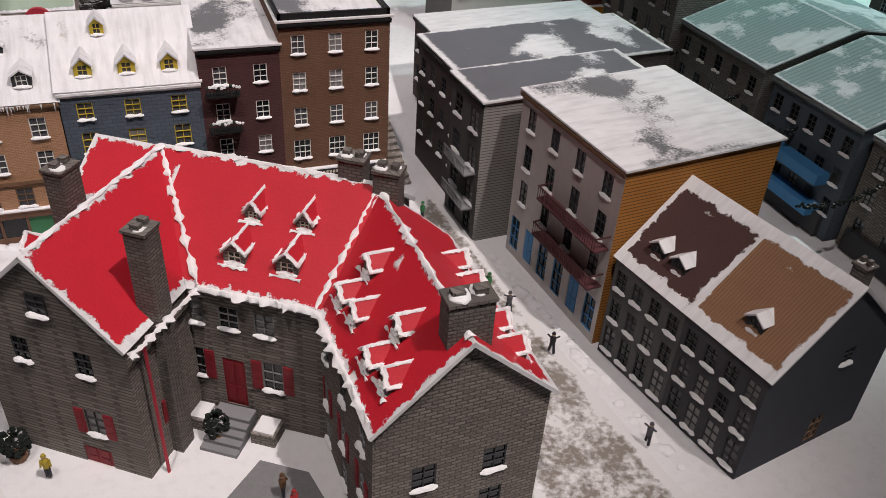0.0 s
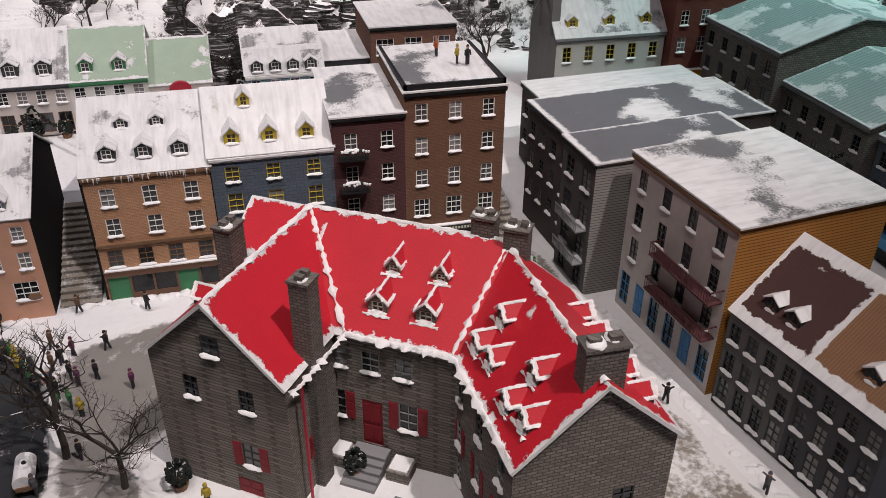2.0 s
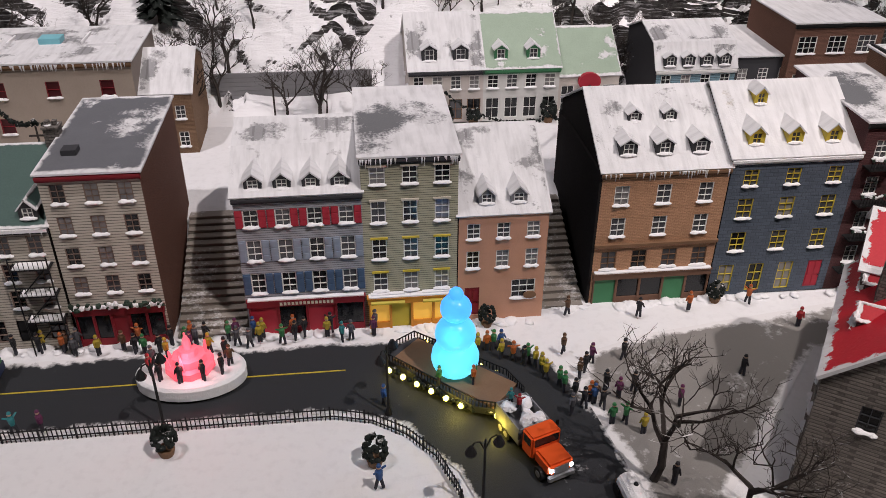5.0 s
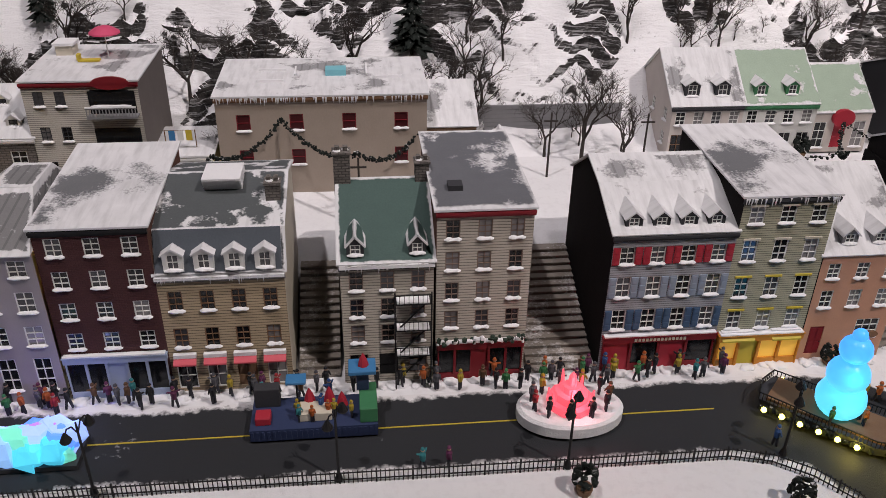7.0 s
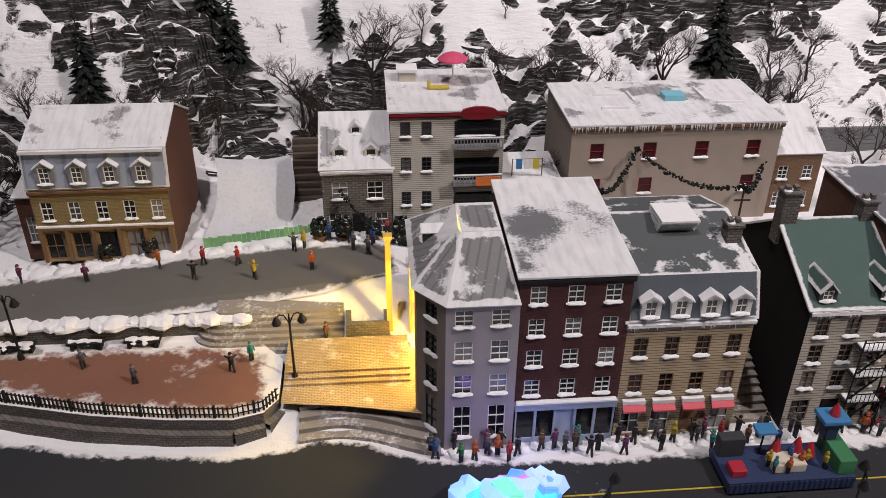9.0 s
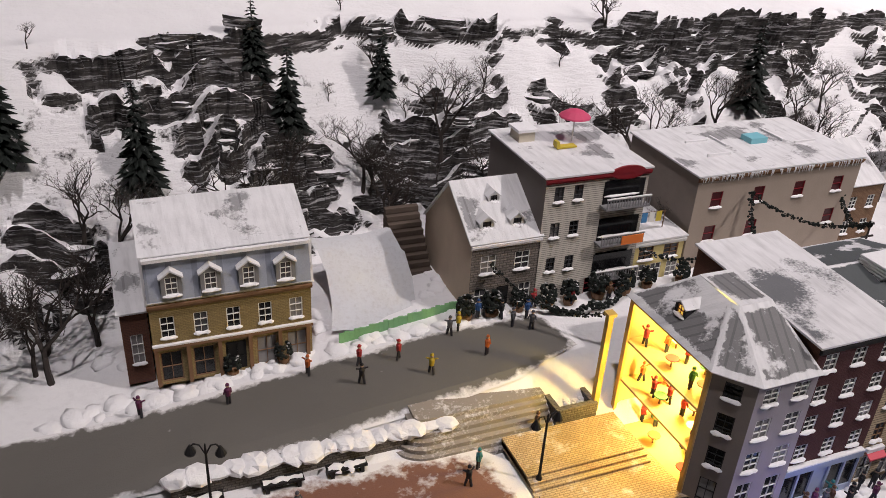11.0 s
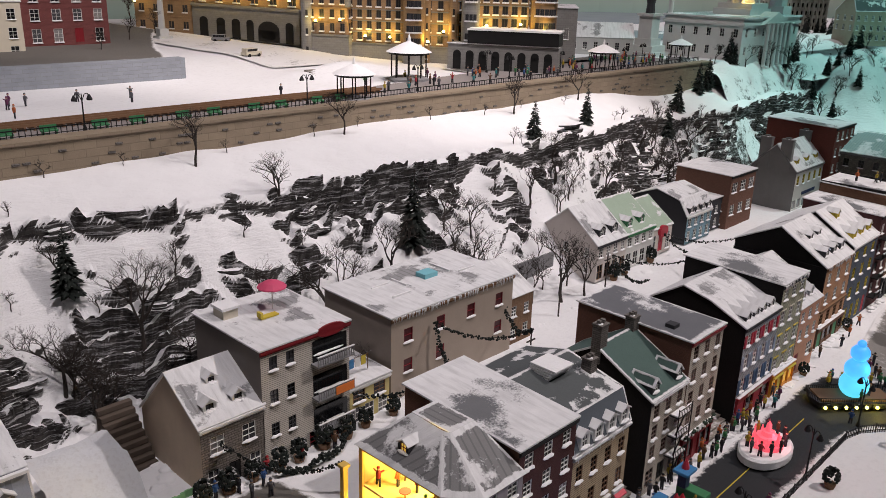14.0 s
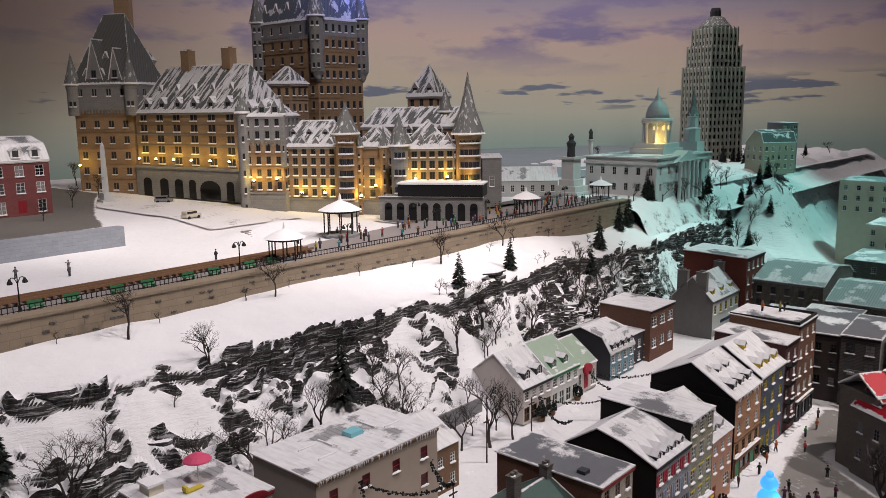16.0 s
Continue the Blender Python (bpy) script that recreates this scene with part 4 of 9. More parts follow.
# maroon brick house
h = house("town_house", "dark maroon brick town house with a pale blue shopfront", pose(-0.967, FY, 0), 0.085, 0.145, [(0, 0.160), (0.145, 0.168)], B("maroon_brick", (0.09, 0.032, 0.032)), R_GREYSNOW,
          [W3(0.136, 0.016, 3, 0.0125), W3(0.107, 0.016, 3, 0.0125), W3(0.078, 0.016, 3, 0.0125), W3(0.049, 0.016, 3, 0.0125)], sidem=M_SIDEBROWN, cornice=M_BLACK)
shopfront(h, 0.085, 0.043, paint("pale_blue_paint", (0.36, 0.42, 0.55)), 5, (2,), sign=None)

# tan stone house with lead mansard and pink awnings
h = house("town_house", "tan brick house with a lead mansard and pink awnings", pose(-0.882, FY, 0), 0.100, 0.14, [(0, 0.116), (0.013, 0.148), (0.085, 0.165), (0.14, 0.15)], C("tan_courses", (0.42, 0.33, 0.22), 0.0026), R_SLATE,
          [W3(0.082, 0.019, 4, 0.0115, frame=M_TIMBER), W3(0.046, 0.019, 4, 0.0115, frame=M_TIMBER), W3(0.004, 0.026, 4, 0.016, sill=False, nz=2, doors=(2,), door=M_TIMBER)], sidem=M_CREAM, cornice=M_GREY)
bm = bmesh.new()
roof_face(bm, [(0.001, -0.0016, 0.1175), (0.099, -0.0016, 0.1175), (0.099, 0.0118, 0.1505), (0.001, 0.0118, 0.1505)], 0.001)
part("mansard_slope", bm, R_LEAD, h)
for i in range(4):
    dormer(h, (0.008 + i * 0.0235, -0.0015, 0.1195), 0.0155, 0.0165, 0.02, M_WHITE, R_DORM, M_WHITE, 0.005)
for i in range(4):
    awning(h, 0.004 + i * 0.0245, 0.04, 0.0185, paint("pink_awning", (0.62, 0.1, 0.13), 0.6))
band(h, 0.1, 0.1125, 0.0025, M_CAP, 0.003, "snow_ledge")
bm = bmesh.new()
for i in range(5):
    box(bm, 0.035, 0.066, 0.06 - 0.002 * i, 0.085, 0.161 + i * 0.0028, 0.1628 + i * 0.0028)
part("roof_monitor", bm, M_CAP, h)
chimney(h, (0.092, 0.05, 0.155), 0.012, 0.012, 0.016, M_CHIM)

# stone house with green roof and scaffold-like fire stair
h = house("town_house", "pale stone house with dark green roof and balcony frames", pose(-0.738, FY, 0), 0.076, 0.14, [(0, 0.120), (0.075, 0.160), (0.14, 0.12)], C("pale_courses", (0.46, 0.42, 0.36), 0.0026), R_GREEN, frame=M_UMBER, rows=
          [W3(0.094, 0.018, 3, 0.0115), W3(0.068, 0.018, 3, 0.0115), W3(0.042, 0.018, 3, 0.0115), W3(0.008, 0.022, 3, 0.016, sill=False, doors=(1,), door=M_BLACK)], sidem=M_SHADESIDE, cornice=M_DKGREY)
band(h, 0.076, 0.1165, 0.003, M_CAP, 0.0035, "snow_ledge")
for x in (0.006, 0.056):
    dormer(h, (x, 0.004, 0.1245), 0.014, 0.011, 0.03, M_DKGREY, R_GREEN, M_WHITE, 0.008)
chimney(h, (0.004, 0.075, 0.14), 0.014, 0.012, 0.045, M_CHIM)
chimney(h, (0.072, 0.075, 0.14), 0.012, 0.012, 0.035, M_CHIM)
bm = bmesh.new()
for k in range(3):
    z = 0.034 + k * 0.026
    box(bm, 0.043, 0.074, -0.012, 0, z, z + 0.001)
    box(bm, 0.043, 0.074, -0.0122, -0.0116, z + 0.009, z + 0.0098)
    for i in range(9):
        tube(bm, (0.0435 + i * 0.0038, -0.012, z), (0.0435 + i * 0.0038, -0.012, z + 0.0095), 0.0003, 0.0003, 4)
    tube(bm, (0.046, -0.008, z - 0.026), (0.07, -0.008, z), 0.0008, 0.0008, 4)
for x in (0.0435, 0.0735):
    tube(bm, (x, -0.0118, 0), (x, -0.0118, 0.098), 0.0007, 0.0007, 5)
part("fire_escape", bm, M_BLACK, h, "black iron fire escape with snow on its landings")
for k in range(3):
    bm = bmesh.new()
    box(bm, 0.045, 0.072, -0.0115, -0.001, 0.035 + k * 0.026, 0.0362 + k * 0.026)
    part("snow_ledge", bm, M_CAP, h)

# four-storey pale house with red shop
h = house("town_house", "tall pale stone house with a dark red shopfront and garland", pose(-0.660, FY, 0), 0.078, 0.155, [(0, 0.165), (0.155, 0.168)], C("pale_courses_tall", (0.47, 0.43, 0.37), 0.0026), R_GREY, frame=M_UMBER, rows=
          [W3(0.139, 0.0175, 3, 0.0115), W3(0.110, 0.0175, 3, 0.0115), W3(0.081, 0.0175, 3, 0.0115), W3(0.053, 0.0175, 3, 0.0115)], sidem=M_SIDEBROWN, cornice=M_RED)
shopfront(h, 0.078, 0.039, M_RED, 5, (2,), glass=M_GLASS)
bm = bmesh.new()
r = random.Random(2)
for i in range(60):
    blob(bm, (r.uniform(0, 0.078), -0.005 - r.uniform(0, 0.003), 0.043 + r.uniform(-0.002, 0.004)), r.uniform(0.0012, 0.0026), 5, 3, i % 3 == 0, 1, 0.5)
tagged(part("garland", bm, M_NEEDLE, h, "snowy fir garland over the shopfront", (M_CAP,)), kind="stuff")
bm = bmesh.new()
box(bm, 0.012, 0.024, 0.03, 0.042, 0.164, 0.172)
part("roof_hatch", bm, M_DKGREY, h)

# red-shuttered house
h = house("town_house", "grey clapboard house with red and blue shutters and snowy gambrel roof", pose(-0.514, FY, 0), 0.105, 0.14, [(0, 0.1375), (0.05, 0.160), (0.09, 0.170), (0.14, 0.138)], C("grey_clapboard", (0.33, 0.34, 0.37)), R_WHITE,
          [W3(0.109, 0.0165, 4, 0.0125, shut=M_BRIGHTRED), W3(0.076, 0.0205, 4, 0.0125, shut=paint("pale_blue_shutter", (0.27, 0.32, 0.4))), W3(0.043, 0.0205, 4, 0.0125, shut=paint("slate_blue_shutter", (0.06, 0.11, 0.2)))], sidem=M_SHADESIDE, cornice=M_DKGREY)
shopfront(h, 0.105, 0.037, M_RED, 4, (0, 2), M_BRIGHTRED, M_CREAM, glass=M_GLASS)
for i in range(4):
    dormer(h, (0.010 + i * 0.0235, 0.006, 0.1395), 0.0145, 0.0105, 0.04, M_DKGREY, R_DORM, M_WHITE, 0.006)

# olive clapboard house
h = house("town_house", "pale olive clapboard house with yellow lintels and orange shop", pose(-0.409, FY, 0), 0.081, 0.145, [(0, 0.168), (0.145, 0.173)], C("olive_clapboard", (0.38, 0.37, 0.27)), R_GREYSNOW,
          [W3(0.143, 0.0165, 3, 0.013, lintel=M_CREAM), W3(0.107, 0.021, 3, 0.0125, lintel=M_CREAM), W3(0.071, 0.0205, 3, 0.0125, lintel=M_YELLOW), W3(0.038, 0.0195, 3, 0.0125, lintel=M_YELLOW)], sidem=M_SHADESIDE, cornice=M_DKGREY)
shopfront(h, 0.081, 0.034, M_ORANGE, 4, (1,), M_YELLOW, None, 0.005, glow("lit_shop_glass", (0.9, 0.5, 0.08), 0.35))
awning(h, 0.004, 0.036, 0.03, M_YELLOW)
awning(h, 0.05, 0.036, 0.027, M_YELLOW)

# salmon house
h = house("town_house", "small salmon house with snowy roof and two dormers", pose(-0.327, FY, 0), 0.079, 0.15, [(0, 0.110), (0.085, 0.158), (0.15, 0.12)], paint("salmon_plaster", (0.56, 0.3, 0.2), 0.8, 0.3), R_WHITE,
          [W3(0.086, 0.0155, 3, 0.0115), W3(0.056, 0.018, 3, 0.0115), W3(0.022, 0.020, 2, 0.022, nx=3, margin=0.008, skip=(0,)), W3(0.006, 0.03, 3, 0.0135, doors=(0,), skip=(1, 2), door=M_RED, sill=False)], sidem=M_SHADESIDE)
for x in (0.018, 0.046):
    dormer(h, (x, 0.008, 0.1155), 0.0145, 0.0105, 0.03, M_GREY, R_DORM, M_WHITE, 0.007)
bm = bmesh.new()
lathe(bm, [(0.0001, -0.0008), (0.006, -0.0008), (0.006, 0.0006), (0.0001, 0.0006)], 16)
sg = part("shop_sign", bm, M_TIMBER, h, "dark oval hanging sign with worn lettering")
sg.matrix_basis = pose(0.066, -0.002, 0.026, 90, 0, 0) @ Matrix.Diagonal((1, 0.6, 1, 1))

# orange brick house
FY2 = 0.72
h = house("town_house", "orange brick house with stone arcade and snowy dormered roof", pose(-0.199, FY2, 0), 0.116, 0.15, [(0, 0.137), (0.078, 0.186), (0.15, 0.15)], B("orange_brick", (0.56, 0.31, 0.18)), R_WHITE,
          [W3(0.104, 0.0195, 3, 0.0135), W3(0.072, 0.0195, 3, 0.0135), W3(0.037, 0.0195, 4, 0.0145, frame=M_TIMBER)], sidem=M_SHADESIDE, cornice=M_TIMBER)
band(h, 0.116, 0.062, 0.003, M_TIMBER, 0.003)
shopfront(h, 0.116, 0.034, paint("brown_shop", (0.16, 0.085, 0.055)), 5, (0, 3), M_GREEN, glass=M_GLASS)
for i in range(3):
    dormer(h, (0.017 + i * 0.033, 0.012, 0.146), 0.0155, 0.0125, 0.035, M_DKGREY, R_DORM, M_WHITE, 0.005)
for i in range(2):
    dormer(h, (0.032 + i * 0.033, 0.044, 0.164), 0.0125, 0.010, 0.03, M_DKGREY, R_DORM, M_WHITE, 0.004)
# party wall in the side black, its shade likewise put into the colour
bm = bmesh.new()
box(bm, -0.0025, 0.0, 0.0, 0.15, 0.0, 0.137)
part("party_wall", bm, M_SHADESIDE, h)

# blue stone house with yellow windows
h = house("town_house", "slate blue stone house with yellow windows and snowy roof", pose(-0.082, FY2, 0), 0.119, 0.14, [(0, 0.145), (0.07, 0.190), (0.14, 0.155)], B("blue_stone", (0.1, 0.125, 0.165), bw=0.008, bh=0.0036, gap=0.0004), roofing("heavy_snow_roof", (0.5, 0.47, 0.42), 0.01, 0.006, 0.01, 0.004, 1.0, patch=10),
          [W3(0.117, 0.0165, 3, 0.0135, frame=M_YELLOW), W3(0.084, 0.0205, 3, 0.0145, frame=M_YELLOW), W3(0.049, 0.0205, 3, 0.0145, frame=M_YELLOW), W3(0.004, 0.03, 4, 0.0145, frame=M_YELLOW, doors=(3,), door=M_BRIGHTRED, sill=False)], sidem=M_SHADESIDE, cornice=M_CAP)
for i in range(3):
    dormer(h, (0.016 + i * 0.036, 0.01, 0.152), 0.0145, 0.0125, 0.034, M_YELLOW, R_DORM, M_YELLOW, 0.007)
dormer(h, (0.033, 0.046, 0.1755), 0.0115, 0.0125, 0.02, M_YELLOW, R_DORM, M_YELLOW, 0.006)

# maroon balcony house and tall brown house
h = house("town_house", "maroon brick house with stacked garlanded balconies", pose(0.037, FY2, 0), 0.073, 0.135, [(0, 0.174), (0.135, 0.179)], B("plum_brick", (0.1, 0.038, 0.04)), R_GREYSNOW,
          [W3(0.139, 0.018, 2, 0.0125, margin=0.012), W3(0.103, 0.018, 2, 0.0125, margin=0.012), W3(0.067, 0.018, 2, 0.0125, margin=0.012), W3(0.03, 0.018, 2, 0.0125, margin=0.012)], cornice=M_BLACK)
for k in range(4):
    bm = bmesh.new()
    z = 0.024 + k * 0.036
    box(bm, 0.004, 0.034, -0.012, 0, z, z + 0.0015)
    bal = part("balcony", bm, M_BLACK, h)
    bm = bmesh.new()
    box(bm, 0.004, 0.034, -0.0122, -0.0115, z + 0.0095, z + 0.0105)
    part("rail", bm, M_BLACK, bal)
    bm = bmesh.new()
    tube(bm, (0, 0, 0.0015), (0, 0, 0.0095), 0.0003, 0.0003, 4)
    bar_ = part("baluster", bm, M_BLACK, bal)
    bar_.matrix_basis = pose(0.0045, -0.0118, z)
    for i in range(1, 11):
        share("baluster", bar_.data, bal, (0.0045 + i * 0.0029, -0.0118, z))
    bm = bmesh.new()
    for i in range(12):
        blob(bm, (0.005 + i * 0.0026, -0.0122, z + 0.0105 + 0.001 * math.sin(i)), 0.0016, 5, 3, i % 4 == 0, 1, 0.4)
    tagged(part("garland", bm, M_CAP, bal, "", (M_NEEDLE,)), kind="stuff")
h = house("town_house", "tall brown brick house with a flat snowy roof", pose(0.110, FY2, 0), 0.105, 0.135, [(0, 0.194), (0.135, 0.198)], B("brown_brick", (0.2, 0.105, 0.065)), R_GREYSNOW,
          [W3(0.163, 0.0185, 3, 0.0125), W3(0.127, 0.0185, 3, 0.0125), W3(0.091, 0.0185, 3, 0.0125), W3(0.055, 0.0205, 3, 0.0165, nx=3)], cornice=M_BLACK)
shopfront(h, 0.105, 0.042, M_DKGREY, 5, (1, 3), M_BLACK, M_CREAM)
bm = bmesh.new()
for a, b in (((0, 0.105), (0, 0.003)), ((0, 0.003), (0, 0.135)), ((0.102, 0.105), (0, 0.135))):
    box(bm, a[0], a[1], b[0], b[1], 0.196, 0.2015)
part("parapet", bm, M_BLACK, h)


# ---- corner house with the open lit side ----
corner = thing("corner_house", Matrix(), "lilac corner house with one side open on lit furnished floors", "house")
CX0, CX1, CYF, CYB, CH = -1.042, -0.968, 0.700, 0.83, 0.143
M_LILAC = paint("lilac_plaster", (0.33, 0.30, 0.32), 0.75, 0.25)
M_GOLDWALL = paint("golden_plaster", (0.6, 0.45, 0.22), 0.7, 0.2)
Mf = pose(-1.022, CYF, 0)
rows = [(z, hh) for z, hh in ((0.122, 0.015), (0.09, 0.019), (0.058, 0.019), (0.014, 0.032))]
holes = [hb for z, hh in rows for hb in row_holes(0.055, z, hh, 2, 0.014)]
bm = bmesh.new()
wall_panel(bm, Mf, 0.055, CH, holes)
part("front_wall", bm, M_LILAC, corner)
for hb in holes:
    add_window(corner, Mf, hb[0], hb[1], 0.014, hb[3] - hb[1], M_WHITE)
ang = math.degrees(math.atan2(-0.026, 0.020))
Lc = math.hypot(0.020, 0.026)
Mc = pose(-1.042, 0.726, 0, 0, 0, ang)
holes = [(0.010, z, 0.023, z + hh) for z, hh in rows]
bm = bmesh.new()
wall_panel(bm, Mc, Lc, CH, holes)
part("corner_wall", bm, paint("taupe_plaster", (0.22, 0.19, 0.17), 0.8, 0.3), corner)
for hb in holes:
    add_window(corner, Mc, hb[0], hb[1], 0.013, hb[3] - hb[1], M_BLACK)
bm = bmesh.new()
box(bm, CX0, CX1, CYB - 0.003, CYB, 0, CH)
part("back_wall", bm, M_GOLDWALL, corner)
bm = bmesh.new()
box(bm, CX0 + 0.055, CX0 + 0.058, 0.73, CYB - 0.003, 0, CH)
part("inner_wall", bm, M_GOLDWALL, corner)
bm = bmesh.new()
box(bm, CX0, CX0 + 0.055, 0.7262, 0.729, 0, CH)
part("inner_wall", bm, M_GOLDWALL, corner)
for i, z in enumerate((0.018, 0.060, 0.100)):
    bm = bmesh.new()
    box(bm, CX0, CX0 + 0.055, 0.729, CYB - 0.003, z, z + 0.0022)
    part("storey_floor", bm, M_GOLDWALL, corner)
bm = bmesh.new()
for a, b in ((0.7265, 0.7305), (CYB - 0.005, CYB)):
    box(bm, CX0 - 0.0015, CX0 + 0.001, a, b, 0, CH)
box(bm, CX0 - 0.0015, CX0 + 0.001, 0.7305, CYB - 0.005, CH - 0.004, CH)
part("opening_frame", bm, paint("gilt_frame", (0.55, 0.36, 0.1), 0.5, 0.2), corner)
e = 0.004
ring = [(-1.022, CYF - e), (CX1 + 0.001, CYF - e), (CX1 + 0.001, CYB + e), (CX0 - e, CYB + e), (CX0 - e, 0.724)]
inner = [(-1.006, 0.752), (-0.975, 0.752), (-0.975, 0.80), (-1.006, 0.80), (-1.008, 0.76)]
for i in range(5):
    j = (i + 1) % 5
    bm = bmesh.new()
    roof_face(bm, [(*ring[i], CH), (*ring[j], CH), (*inner[j], 0.174), (*inner[i], 0.174)], 0.0015)
    part("roof_slope", bm, R_SEAM, corner)
bm = bmesh.new()
roof_face(bm, [(*inner[0], 0.1745), (*inner[1], 0.1745), (*inner[2], 0.1745), (*inner[3], 0.1745)], 0.001)
part("roof", bm, R_SEAM, corner)
dormer(corner, (0, 0, 0), 0.013, 0.011, 0.02, M_DKGREY, R_DORM, M_TIMBER, 0.004, pose(-1.034, 0.788, 0.152, 0, 0, -90), glow("lit_dormer_glass", (1.0, 0.55, 0.1), 0.8))
bm = bmesh.new()
box(bm, -1.064, -1.059, 0.827, 0.832, 0.03, 0.128)
box(bm, -1.0655, -1.0575, 0.8255, 0.8335, 0.128, 0.131)
tagged(part("gilt_column", bm, paint("gilt_column_paint", (0.55, 0.38, 0.1), 0.5, 0.2)), "slim gilt column beside the open house", "column")
for i, (z, e) in enumerate(((0.055, 0.55), (0.095, 0.7), (0.136, 0.55))):
    point("ceiling_lamp_%s" % "abc"[i], (-1.012, 0.778, z), e * 0.72, 0.006, GOLD)
r = random.Random(11)
M_SET = [paint("red_set_piece", (0.5, 0.05, 0.05)), M_WHITE, M_TIMBER, M_GREEN]
for fl, z in enumerate((0.0202, 0.0622, 0.1022)):
    for i in range(4):
        t = thing("little_table", pose(-1.028 + 0.018 * (i % 2) + r.uniform(-0.002, 0.002), 0.745 + 0.02 * i + r.uniform(-0.002, 0.002), z), "tiny laid table on a lit floor", "table", "tables in the open house")
        bm = bmesh.new()
        lathe(bm, [(0.0055, 0.0078), (0.0058, 0.0082), (0.0055, 0.0088)], 10)
        part("tabletop", bm, M_SET[(i + fl) % 4], t)
        bm = bmesh.new()
        tube(bm, (0, 0, 0), (0, 0, 0.0078), 0.0009, 0.0007, 6)
        part("pedestal", bm, M_TIMBER, t)

# ---- second row behind ----
g0 = 0.052
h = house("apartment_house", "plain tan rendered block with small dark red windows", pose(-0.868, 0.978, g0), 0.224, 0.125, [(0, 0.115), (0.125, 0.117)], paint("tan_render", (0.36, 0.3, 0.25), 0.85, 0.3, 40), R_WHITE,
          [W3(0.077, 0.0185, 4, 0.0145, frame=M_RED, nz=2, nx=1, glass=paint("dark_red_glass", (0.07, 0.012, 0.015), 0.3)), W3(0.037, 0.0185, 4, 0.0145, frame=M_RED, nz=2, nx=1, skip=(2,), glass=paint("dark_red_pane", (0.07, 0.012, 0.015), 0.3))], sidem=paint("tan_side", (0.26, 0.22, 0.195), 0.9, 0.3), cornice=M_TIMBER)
bm = bmesh.new()
box(bm, 0.115, 0.138, 0.06, 0.078, 0.117, 0.124)
part("skylight", bm, paint("turquoise_box", (0.2, 0.5, 0.58), 0.5), h)
for x, y, w, d in ((0.04, 0.04, 0.03, 0.002), (0.04, 0.08, 0.03, 0.002), (0.17, 0.05, 0.03, 0.002), (0.08, 0.06, 0.002, 0.03), (0.16, 0.06, 0.002, 0.04)):
    bm = bmesh.new()
    box(bm, x, x + w, y, y + d, 0.117, 0.1205)
    part("roof_ridge", bm, M_CAP, h)
h = house("annex", "small brown annex with seamed snowy lean-to roof", pose(-0.643, 0.985, g0), 0.055, 0.10, [(0, 0.075), (0.06, 0.108), (0.10, 0.09)], B("annex_brick", (0.25, 0.15, 0.09)), R_WHITE, [W3(0.045, 0.016, 2, 0.011), W3(0.012, 0.018, 2, 0.011)])
h = house("balcony_house", "pale clapboard house with three balconies and flat snowy roof", pose(-1.054, 0.968, g0), 0.114, 0.125, [(0, 0.138), (0.125, 0.139)], C("cream_clapboard", (0.5, 0.47, 0.42)), R_WHITE,
          [W3(0.112, 0.016, 5, 0.010, margin=0.010, skip=(2, 3, 4)), W3(0.074, 0.016, 5, 0.010, margin=0.010, skip=(2, 3, 4)), W3(0.036, 0.016, 5, 0.010, margin=0.010, skip=(2, 3, 4)),
           W3(0.112, 0.017, 1, 0.038, margin=0.066, nx=5), W3(0.068, 0.02, 1, 0.038, margin=0.066, nx=4), W3(0.028, 0.022, 1, 0.038, margin=0.066, nx=4), W3(0.002, 0.02, 1, 0.05, margin=0.058, nx=5, frame=M_RED, sill=False)], sidem=paint("grey_brown_side", (0.17, 0.15, 0.14), 0.9, 0.3), cornice=M_RED, frame=M_DKGREY)
bm = bmesh.new()
box(bm, 0.012, 0.030, 0.085, 0.105, 0.139, 0.151)
part("roof_hatch", bm, M_CREAM, h)
bm = bmesh.new()
box(bm, 0.010, 0.032, 0.083, 0.107, 0.151, 0.154)
part("snow_cap", bm, M_CAP, h)
bm = bmesh.new()
lathe(bm, [(0.019, -0.0012), (0.019, 0.0012)], 24)
pd = part("pediment", bm, M_RED, h)
pd.matrix_basis = pose(0.088, -0.0016, 0.1365, 90, 0, 0) @ Matrix.Diagonal((1, 0.36, 1, 1))
for k in range(3):
    bm = bmesh.new()
    z = 0.022 + k * 0.04
    box(bm, 0.062, 0.112, -0.012, 0, z, z + 0.002)
    box(bm, 0.062, 0.112, -0.0123, -0.0113, z + 0.0105, z + 0.0118)
    for i in range(16):
        box(bm, 0.0625 + i * 0.0032, 0.0635 + i * 0.0032, -0.0121, -0.0115, z + 0.002, z + 0.0105)
    part("balcony", bm, M_GREY, h)
    bm = bmesh.new()
    box(bm, 0.064, 0.110, -0.0008, -0.0002, z + 0.002, z + 0.026)
    part("glazed_bay", bm, M_GLASS, h)
    bm = bmesh.new()
    box(bm, 0.062, 0.112, -0.0126, -0.0108, z + 0.0118, z + 0.0128)
    part("snow_ledge", bm, M_CAP, h)
bm = bmesh.new()
box(bm, 0.085, 0.11, -0.0135, -0.0128, 0.063, 0.0725)
part("balcony_banner", bm, paint("orange_banner", (0.75, 0.2, 0.04)), h, "orange banner with plain bars of lettering")
par = thing("roof_parasol", pose(-0.985, 1.045, g0 + 0.1405), "pink parasol on a snowy roof terrace", "parasol")
bm = bmesh.new()
tube(bm, (0, 0, 0), (0, 0, 0.03), 0.0007, 0.0007, 6)
